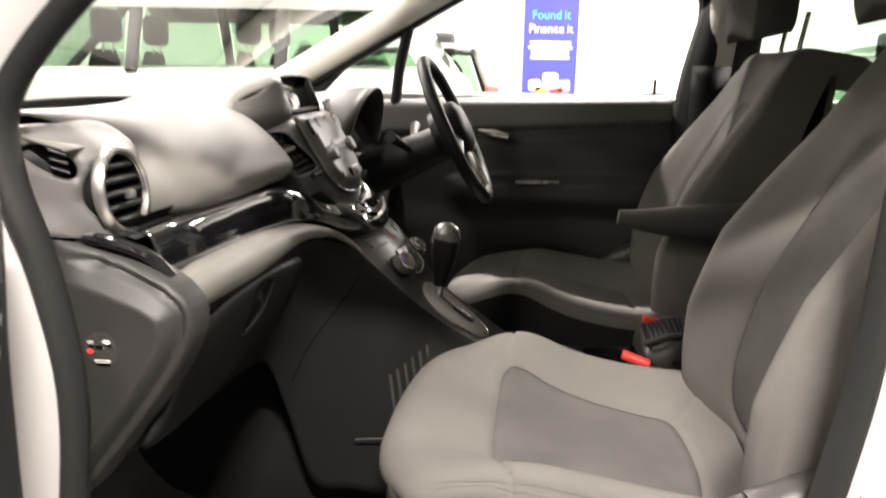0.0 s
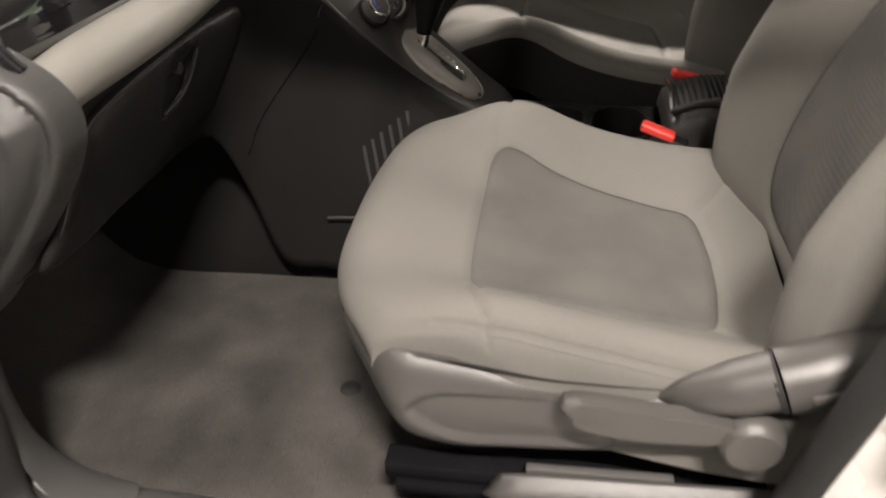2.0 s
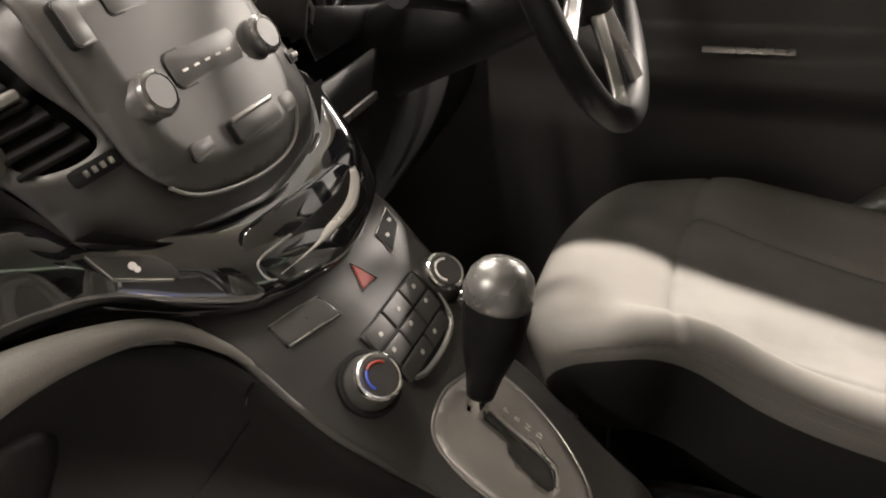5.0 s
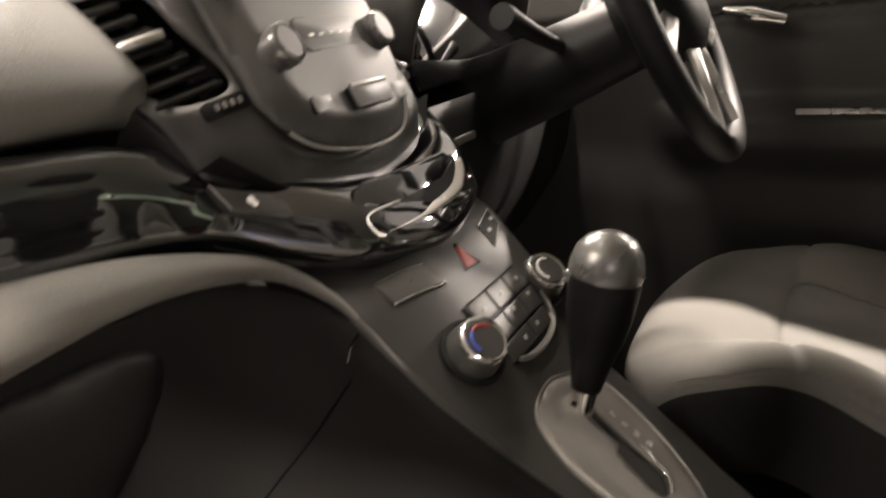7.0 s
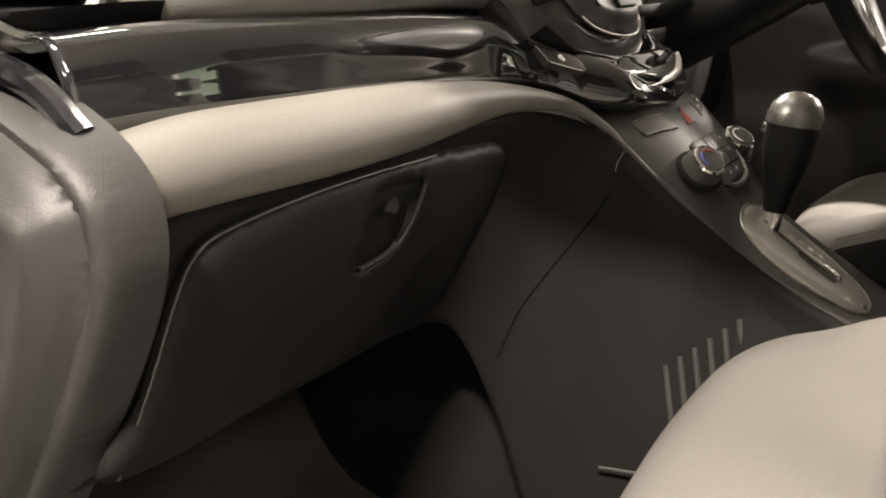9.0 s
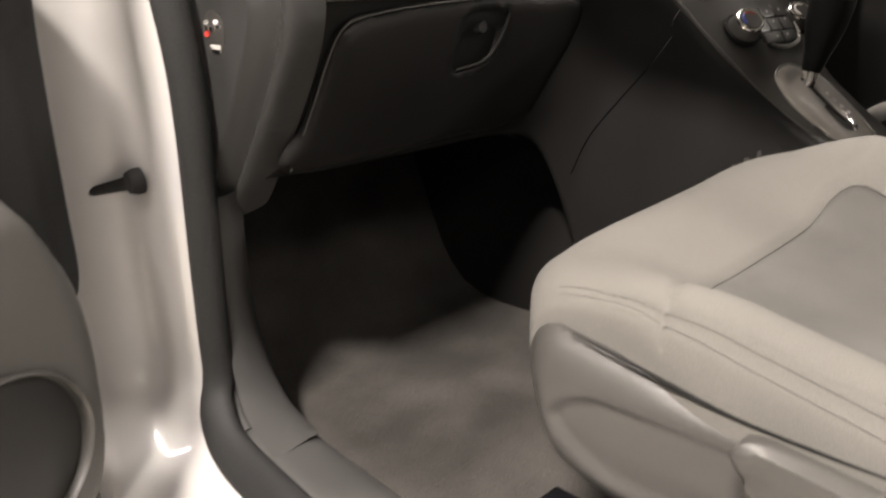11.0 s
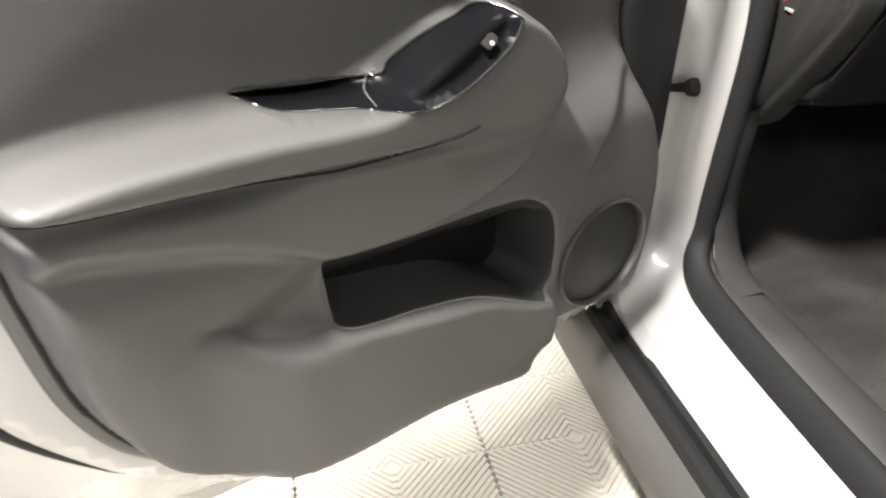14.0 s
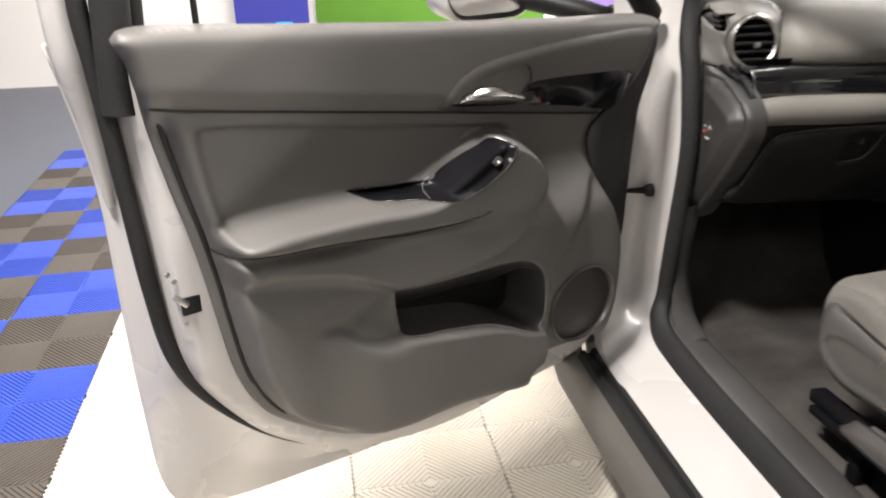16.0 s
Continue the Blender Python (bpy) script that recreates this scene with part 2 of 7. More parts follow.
LOOPS = {}


def loop_of(poly):
    """The outline's points and edges as arrays, kept for the next time."""
    key = id(poly)
    if key not in LOOPS:
        a = np.array(poly, float)
        d = np.roll(a, -1, axis=0) - a
        LOOPS[key] = (a, d, (d * d).sum(1) + 1e-12, poly)
    return LOOPS[key]


def inside(p, poly):
    a, d, _, _ = loop_of(poly)
    y = p[1]
    over = a[:, 1] > y
    cross = over != np.roll(over, -1)
    k = np.nonzero(cross)[0]
    if not len(k):
        return False
    return bool((p[0] < d[k, 0] * (y - a[k, 1]) / d[k, 1] + a[k, 0]).sum() % 2)


def edge_gap(p, poly):
    """Signed distance to a closed outline, positive inside."""
    a, d, dd, _ = loop_of(poly)
    q = a - np.array(p)
    t = np.clip(-(q * d).sum(1) / dd, 0, 1)
    gap = math.sqrt(((q + t[:, None] * d) ** 2).sum(1).min())
    return gap if inside(p, poly) else -gap


def step01(x, a, b):
    t = min(max((x - a) / (b - a), 0.0), 1.0)
    return t * t * (3 - 2 * t)


def patch(outline, spacing, fn, holes=(), skip=0.4):
    """A sheet over a flat outline, meshed evenly inside and lifted by fn(u, v)."""
    from mathutils.geometry import delaunay_2d_cdt

    loops = [np.array(o, float) for o in (outline, *holes)]
    verts, edges = [], []
    for loop in loops:
        base = len(verts)
        verts += [Vector(v) for v in loop]
        edges += [(base + i, base + (i + 1) % len(loop)) for i in range(len(loop))]
    lo, hi = loops[0].min(0), loops[0].max(0)
    for i, u in enumerate(np.arange(lo[0], hi[0], spacing)):
        for v in np.arange(lo[1] + (spacing / 2 if i % 2 else 0), hi[1], spacing):
            if edge_gap((u, v), loops[0]) > skip * spacing and all(edge_gap((u, v), h) < -skip * spacing for h in loops[1:]):
                verts.append(Vector((u, v)))
    out, _, faces, *_ = delaunay_2d_cdt(verts, edges, [], 0, 1e-6)
    bm = bmesh.new()
    bv = [bm.verts.new(fn(v.x, v.y)) for v in out]
    for f in faces:
        c = sum((np.array(out[i]) for i in f), np.zeros(2)) / len(f)
        if inside(c, loops[0]) and not any(inside(c, h) for h in loops[1:]):
            bm.faces.new([bv[i] for i in f])
    bmesh.ops.delete(bm, geom=[v for v in bm.verts if not v.link_faces], context="VERTS")
    return bm


def slab(outline, depth, m=Matrix.Identity(4), bevel=0.0, seg=2):
    """A flat plate: the outline in x, y of m, from 0 down to -depth, with its upper rim rounded."""
    bm = bmesh.new()
    top = [bm.verts.new((*p, 0)) for p in outline]
    low = [bm.verts.new((*p, -depth)) for p in outline]
    face = bm.faces.new(top)
    bm.faces.new(low[::-1])
    k = len(top)
    for i in range(k):
        bm.faces.new((top[i], low[i], low[(i + 1) % k], top[(i + 1) % k]))
    if bevel:
        bmesh.ops.bevel(bm, geom=list(face.edges), offset=bevel, segments=seg, affect="EDGES", profile=0.5)
    bm.transform(m)
    return bm


def rounded(w, h, r, n=5):
    """The outline of a rounded rectangle round the origin."""
    out = []
    for cx, cy, a in ((w / 2 - r, h / 2 - r, 0), (-w / 2 + r, h / 2 - r, 90), (-w / 2 + r, -h / 2 + r, 180), (w / 2 - r, -h / 2 + r, 270)):
        out += [(cx + r * math.cos(radians(a + k * 90 / n)), cy + r * math.sin(radians(a + k * 90 / n))) for k in range(n + 1)]
    return out


def box(sx, sy, sz, m=Matrix.Identity(4), bevel=0.003, seg=2):
    bm = bmesh.new()
    bmesh.ops.create_cube(bm, size=1)
    bmesh.ops.scale(bm, vec=(sx, sy, sz), verts=bm.verts)
    if bevel:
        bmesh.ops.bevel(bm, geom=list(bm.edges), offset=bevel, segments=seg, affect="EDGES", profile=0.5)
    bm.transform(m)
    return bm


def lathe(profile, m=Matrix.Identity(4), seg=32):
    """A turned form about z of m from (radius, height) pairs."""
    rows = [[(r * math.cos(a), r * math.sin(a), z) for a in np.linspace(0, 2 * math.pi, seg, endpoint=False)] for r, z in profile]
    bm = net(rows, False, True)
    bm.transform(m)
    bmesh.ops.remove_doubles(bm, verts=bm.verts, dist=1e-6)
    return bm


def axes(at, x, y):
    """The pose whose x and y run along the two ways given."""
    x = Vector(x).normalized()
    z = x.cross(Vector(y)).normalized()
    y = z.cross(x)
    m = Matrix((x, y, z)).transposed().to_4x4()
    m.translation = at
    return m


def joined(*bms):
    out = bmesh.new()
    for b in bms:
        me = bpy.data.meshes.new("piece")
        b.to_mesh(me)
        b.free()
        out.from_mesh(me)
        bpy.data.meshes.remove(me)
    return out


def lettering(text, size, mat, m, parent, name="lettering", label="", align="CENTER"):
    cu = bpy.data.curves.new(name, "FONT")
    cu.body, cu.size, cu.align_x, cu.align_y, cu.extrude = text, size, align, "CENTER", 0.0004
    tmp = new("tmp_text", cu)
    me = bpy.data.meshes.new_from_object(tmp)
    bpy.data.objects.remove(tmp)
    bm = bmesh.new()
    bm.from_mesh(me)
    bm.transform(m)
    return part(name, bm, mat, parent, label)


def words(text, size, mat, m, parent):
    """One line of lettering, each word a part of its own, centred."""
    widths = []
    for w in text.split():
        cu = bpy.data.curves.new("word", "FONT")
        cu.body, cu.size = w, size
        tmp = new("tmp_text", cu)
        me = bpy.data.meshes.new_from_object(tmp)
        bpy.data.objects.remove(tmp)
        xs = [v.co.x for v in me.vertices]
        widths.append(max(xs) - min(xs))
    gap = 0.30 * size
    at = -(sum(widths) + gap * (len(widths) - 1)) / 2
    for w, wide in zip(text.split(), widths):
        lettering(w, size, mat, m @ pose(at + wide / 2, 0, 0), parent)
        at += wide + gap


# ---- showroom: floor, walls, ceiling ----
def grid_floor_material():
    m = material("far_floor_tiles", (0.11, 0.12, 0.15), 0.5, grain=0.1, scale=120, bump=0.2, spread=0.1, spread_scale=0.7)
    return m


TILEWHITE = material("white_floor_tile", (0.70, 0.66, 0.58), 0.4, grain=0.05, scale=200, bump=0.1, spread=0.03)
TILEBLUE = material("blue_floor_tile", (0.035, 0.075, 0.42), 0.42, grain=0.1, scale=200, bump=0.1, spread=0.08)
TILETAUPE = material("taupe_floor_tile", (0.085, 0.074, 0.064), 0.45, grain=0.1, scale=200, bump=0.1, spread=0.1)
FLOORGREY = grid_floor_material()

ground = part("ground", box(24, 24, 0.1, pose(0, 1, -0.066), 0), FLOORGREY, None, "pale grey showroom floor under ribbed tiles", kind="structure", category="floor")


def wall(name, x, y, sx, sy, mat=WALLWHITE, label="plain white painted showroom wall"):
    return part(name, box(sx, sy, 3.5, pose(x, y, 1.73), 0), mat, None, label, kind="structure", category="wall")


wall("wall_north", 0, 9.1, 24, 0.2)
# south wall is out of view, made dark to cut the fill light
wall("wall_south", 0, -8.1, 24, 0.2, WALLGREY, "unseen showroom wall, dark to cut fill light")
wall("wall_west", -6.7, 0.5, 0.2, 17.0)
# east wall is out of view too, kept white to bounce fill light
wall("wall_east", 8.1, 0.5, 0.2, 17.0)
# ceiling is out of view, greyed to weaken its bounce
part("ceiling", box(16.6, 17.4, 0.1, pose(-0.1, 0.5, 3.44), 0), CEILING, None, "unseen showroom ceiling, greyed to cut bounced light", kind="structure", category="ceiling")

# ---- car body ----
car = thing("car_body", (0, 0, 0), "white car body shell with open front passenger doorway", "car")

# The doorway's outline in x, z, from the foot of the front pillar round.
DOORWAY = [(-0.599, 0.52), (-0.590, 0.64), (-0.577, 0.75), (-0.567, 0.85), (-0.569, 0.95), (-0.588, 1.06), (-0.614, 1.15), (-0.618, 1.22), (-0.58, 1.285), (-0.50, 1.365), (-0.38, 1.46), (-0.22, 1.525), (0.0, 1.545), (0.22, 1.54),
           (0.33, 1.50), (0.365, 1.40), (0.355, 1.2), (0.345, 1.0), (0.330, 0.88), (0.308, 0.75), (0.285, 0.62), (0.255, 0.52), (0.20, 0.45), (0.1, 0.425), (-0.1, 0.42), (-0.30, 0.42), (-0.44, 0.425), (-0.53, 0.437), (-0.582, 0.47)]
loop = cr(DOORWAY, 220, True)
tang = np.roll(loop, -1, axis=0) - np.roll(loop, 1, axis=0)
tang /= np.linalg.norm(tang, axis=1)[:, None]
outw = np.stack([-tang[:, 1], tang[:, 0]], 1)
if (outw[0] @ (loop[0] - loop.mean(0))) < 0:
    outw = -outw
low = np.clip(-outw[:, 1], 0, 1)[:, None] ** 1.2


def swept(profile_side, profile_sill, n=16):
    """Sheet swept round the doorway from (outward, y) profiles, one for the pillars and one for the sill."""
    a, b = cr(profile_side, n), cr(profile_sill, n)
    rows = []
    for i in range(len(loop)):
        p = a * (1 - low[i]) + b * low[i]
        rows.append([(loop[i, 0] + outw[i, 0] * o, y, loop[i, 1] + outw[i, 1] * o) for o, y in p])
    return net(rows, True)


part("side_frame", swept([(-0.004, -0.735), (0.0, -0.765), (0.03, -0.775), (0.09, -0.785), (0.112, -0.80), (0.118, -0.83), (0.12, -0.88)],
                         [(-0.01, -0.735), (0.0, -0.775), (0.008, -0.80), (0.022, -0.86), (0.04, -0.92), (0.055, -0.928), (0.075, -0.93)]), PAINT, car, "glossy white painted pillar and sill")
part("door_seal", swept([(-0.006, -0.734), (-0.017, -0.740), (-0.020, -0.754), (-0.012, -0.770), (0.0, -0.774), (0.007, -0.766)],
                        [(-0.030, -0.768), (-0.034, -0.776), (-0.026, -0.790), (-0.008, -0.803), (0.008, -0.808), (0.015, -0.802)], 14), RUBBER, car, "black rubber door seal")
part("sill_strip", net([[(x, y, z) for y, z in ((-0.915, 0.372), (-0.922, 0.381), (-0.932, 0.378), (-0.936, 0.366), (-0.944, 0.366), (-0.95, 0.376), (-0.962, 0.374), (-0.968, 0.36), (-0.968, 0.35))] for x in np.linspace(-0.60, 0.75, 30)]), RUBBER, car, "black rubber strip with two ridges")
part("rocker", net([[(x, y, z) for y, z in ((-0.965, 0.362), (-0.975, 0.352), (-0.985, 0.31), (-0.985, 0.26), (-0.97, 0.21), (-0.90, 0.19), (-0.6, 0.19))] for x in np.linspace(-0.72, 1.6, 30)]), TRIM, car, "grey plastic rocker panel")
# outer skin of the car
part("front_wing", surf([[(-0.80, -0.86, 0.2), (-0.80, -0.90, 0.6), (-0.78, -0.90, 0.95), (-0.74, -0.86, 1.12)], [(-1.4, -0.88, 0.68), (-1.4, -0.91, 0.75), (-1.4, -0.90, 0.9), (-1.4, -0.80, 1.06)], [(-1.95, -0.70, 0.3), (-1.95, -0.74, 0.6), (-1.95, -0.72, 0.85), (-1.95, -0.6, 0.95)]], 24, 12), PAINT, car)
part("bonnet", surf([[(-1.06, -0.82, 1.10), (-1.06, -0.4, 1.14), (-1.06, 0.4, 1.14), (-1.06, 0.82, 1.10)], [(-1.5, -0.78, 1.03), (-1.5, -0.4, 1.08), (-1.5, 0.4, 1.08), (-1.5, 0.78, 1.03)], [(-1.95, -0.62, 0.93), (-2.0, -0.3, 0.95), (-2.0, 0.3, 0.95), (-1.95, 0.62, 0.93)]], 20, 20), PAINT, car, thick=0.01)
part("roof", surf([[(-0.34, -0.66, 1.56), (-0.36, -0.3, 1.60), (-0.36, 0.3, 1.60), (-0.34, 0.66, 1.56)], [(0.6, -0.66, 1.60), (0.6, -0.3, 1.64), (0.6, 0.3, 1.64), (0.6, 0.66, 1.60)], [(2.3, -0.6, 1.57), (2.3, -0.3, 1.61), (2.3, 0.3, 1.61), (2.3, 0.6, 1.57)]], 24, 16), PAINT, car, thick=0.01)
part("headliner", surf([[(-0.34, -0.70, 1.52), (-0.34, -0.3, 1.565), (-0.34, 0.3, 1.565), (-0.34, 0.70, 1.52)], [(0.6, -0.70, 1.54), (0.6, -0.3, 1.59), (0.6, 0.3, 1.59), (0.6, 0.70, 1.54)], [(2.3, -0.66, 1.5), (2.3, -0.3, 1.54), (2.3, 0.3, 1.54), (2.3, 0.66, 1.5)]], 24, 16), HEADLINER, car, "pale cloth headliner", thick=0.01)
part("rear_panel", box(0.05, 1.5, 0.8, pose(2.3, 0, 0.75), 0.01), DARK, car)
windscreen = part("windscreen", surf([[(-1.04, -0.72, 1.15), (-1.10, 0, 1.17), (-1.04, 0.72, 1.15)], [(-0.7, -0.70, 1.37), (-0.74, 0, 1.40), (-0.7, 0.70, 1.37)], [(-0.33, -0.64, 1.555), (-0.35, 0, 1.59), (-0.33, 0.64, 1.555)]], 12, 16), GLASS, car, "clear windscreen glass")
windscreen.visible_shadow = False
part("windscreen_border", surf([[(-1.025, -0.70, 1.145), (-1.088, 0, 1.165), (-1.025, 0.70, 1.145)], [(-0.962, -0.69, 1.184), (-1.020, 0, 1.206), (-0.962, 0.69, 1.184)]], 6, 16), DARK, car, "black border at the foot of the windscreen", thick=0.003)
part("scuttle", box(0.12, 1.5, 0.05, pose(-1.05, 0, 1.12), 0.01), DARK, car)


def pillar(name, pts, rx, ry, mat, label=""):
    """A bar of oval section along pts."""
    bm = tube(pts, 1.0, 14, n=20)
    p = cr(pts, 20)
    for i in range(20):
        for v in range(14):
            vert = bm.verts[:][i * 14 + v]
            off = vert.co - Vector(p[i])
            vert.co = Vector(p[i]) + Vector((off.x * rx, off.y * ry, off.z * rx))
    return part(name, bm, mat, car, label)


pillar("windscreen_pillar", [(-1.0, -0.72, 1.13), (-0.72, -0.71, 1.30), (-0.5, -0.69, 1.44), (-0.28, -0.66, 1.55)], 0.035, 0.045, HEADLINER, "pale windscreen pillar trim")
pillar("windscreen_pillar", [(-0.97, 0.73, 1.12), (-0.70, 0.72, 1.275), (-0.42, 0.70, 1.430), (-0.20, 0.66, 1.545)], 0.042, 0.05, HEADLINER, "pale windscreen pillar trim")
pillar("pillar_seal", [(-0.93, 0.735, 1.10), (-0.665, 0.725, 1.245), (-0.385, 0.705, 1.400), (-0.20, 0.67, 1.50)], 0.014, 0.02, DARK)
pillar("quarter_bar", [(-0.44, 0.73, 1.16), (-0.42, 0.72, 1.30), (-0.38, 0.70, 1.44)], 0.016, 0.02, DARK)
part("centre_pillar_trim", surf([[(0.37, 0.71, 0.45), (0.37, 0.70, 0.9), (0.36, 0.69, 1.2), (0.42, 0.68, 1.5)], [(0.44, 0.66, 0.45), (0.44, 0.66, 0.9), (0.43, 0.65, 1.2), (0.47, 0.64, 1.5)], [(0.60, 0.70, 0.45), (0.60, 0.70, 0.9), (0.57, 0.68, 1.2), (0.58, 0.67, 1.5)]], 14, 20), DARK, car, "dark plastic centre pillar trim", thick=0.02)
part("centre_pillar_upper_trim", surf([[(0.40, 0.695, 1.24), (0.41, 0.69, 1.36), (0.43, 0.67, 1.52)], [(0.425, 0.655, 1.24), (0.435, 0.65, 1.36), (0.45, 0.63, 1.52)], [(0.49, 0.64, 1.24), (0.50, 0.64, 1.36), (0.51, 0.62, 1.52)]], 10, 12), HEADLINER, car, "pale upper pillar trim", thick=0.01)
part("seat_belt", net([[(0.44 + 0.05 * math.cos(k), 0.625, z) for k in (0, 3.14)] for z in np.linspace(0.6, 1.3, 10)]), DARK, car, "dark woven seat belt", thick=0.002)

# the inside of the doorway
part("sill_trim", surf([[(x, -0.784, 0.425), (x, -0.772, 0.452), (x, -0.745, 0.458), (x, -0.708, 0.453), (x, -0.688, 0.434), (x, -0.682, 0.37)] for x in np.linspace(-0.56, 0.5, 8)], 30, 20), SILLGREY, car, "grey plastic scuff trim on the sill")
part("kick_panel", surf([[(-0.566, -0.738, 0.75), (-0.575, -0.712, 0.75), (-0.62, -0.68, 0.75), (-0.80, -0.655, 0.75)], [(-0.580, -0.738, 0.62), (-0.588, -0.712, 0.62), (-0.63, -0.68, 0.62), (-0.80, -0.655, 0.62)], [(-0.582, -0.742, 0.53), (-0.585, -0.712, 0.53), (-0.625, -0.675, 0.52), (-0.80, -0.65, 0.47)], [(-0.545, -0.752, 0.472), (-0.55, -0.712, 0.470), (-0.58, -0.675, 0.455), (-0.78, -0.64, 0.40)], [(-0.46, -0.765, 0.456), (-0.46, -0.72, 0.460), (-0.49, -0.688, 0.446), (-0.72, -0.65, 0.37)]], 30, 20), SILLGREY, car, "grey plastic kick panel")
part("kick_corner", tube([(-0.604, -0.742, 0.555), (-0.597, -0.745, 0.50), (-0.574, -0.750, 0.464), (-0.535, -0.757, 0.449)], 0.012, 10, n=24), SILLGREY, car, "grey plastic corner of the kick panel", angle=80)
part("carpet", surf([[(-0.98, y, 0.72), (-0.90, y, 0.58), (-0.80, y, 0.43), (-0.70, y, 0.375), (-0.5, y, 0.385), (-0.2, y, 0.40), (0.2, y, 0.41), (0.8, y, 0.41)] for y in (-0.69, -0.45, -0.25, -0.15, 0.15, 0.4, 0.72)], 20, 40), CARPET, car, "dark grey mottled carpet", thick=0.01)
part("floor_pan", box(3.2, 1.5, 0.03, pose(0.65, 0, 0.33), 0), DARK, car)
part("bulkhead", box(0.03, 1.5, 0.9, pose(-1.0, 0, 0.7), 0), DARK, car)
SX, SZ = 0.368, 0.824
strik = part("door_striker", joined(tube([(SX - 0.022, -0.785, SZ + 0.012), (SX - 0.026, -0.832, SZ + 0.010), (SX - 0.004, -0.838, SZ), (SX + 0.018, -0.832, SZ - 0.008), (SX + 0.022, -0.785, SZ - 0.008)], 0.006, 10, n=24), box(0.075, 0.006, 0.038, pose(SX, -0.79, SZ, 0, 15, 0), 0.002), lathe([(0, 0.006), (0.008, 0.006), (0.009, 0), (0.009, -0.004)], pose(SX + 0.012, -0.793, SZ - 0.022, 90, 0, 0), 12), lathe([(0, 0.006), (0.008, 0.006), (0.009, 0), (0.009, -0.004)], pose(SX + 0.028, -0.793, SZ + 0.020, 90, 0, 0), 12)), CHROME, car, "bright metal door striker")

LBM = axes((0.356, -0.7885, 0.662), (0.45, 0, 0.89), (-0.89, 0, 0.45))
stick = part("type_label", slab(rounded(0.112, 0.058, 0.003), 0.0008, LBM), STICKER, car, "silver type label with unreadable print")
for k, (u, w) in enumerate(((-0.022, 0.044), (-0.026, 0.036), (-0.022, 0.044), (-0.028, 0.030), (-0.024, 0.040))):
    part("print_bar", slab(rounded(w, 0.0028, 0.0008), 0.0004, LBM @ pose(u, 0.020 - 0.0065 * k, 0.0006)), TRIM, stick)
part("print_block", slab(rounded(0.010, 0.026, 0.001), 0.0004, LBM @ pose(0.028, 0.004, 0.0006)), TRIM, stick)

# ---- passenger seat and driver's seat ----
def along(pts, n=160):
    fine = cr(pts, n)
    run = np.r_[0, np.cumsum(np.linalg.norm(np.diff(fine, axis=0), axis=1))]
    return run, fine


def groove(p, lines, width=0.005, deep=0.0055):
    d = 1e9
    q = np.array(p)
    for line in lines:
        a, b = line[:-1], line[1:]
        e = b - a
        t = np.clip(((q - a) * e).sum(1) / ((e * e).sum(1) + 1e-12), 0, 1)
        d = min(d, np.linalg.norm(a + t[:, None] * e - q, axis=1).min())
    return deep * math.exp(-((d / width) ** 2))


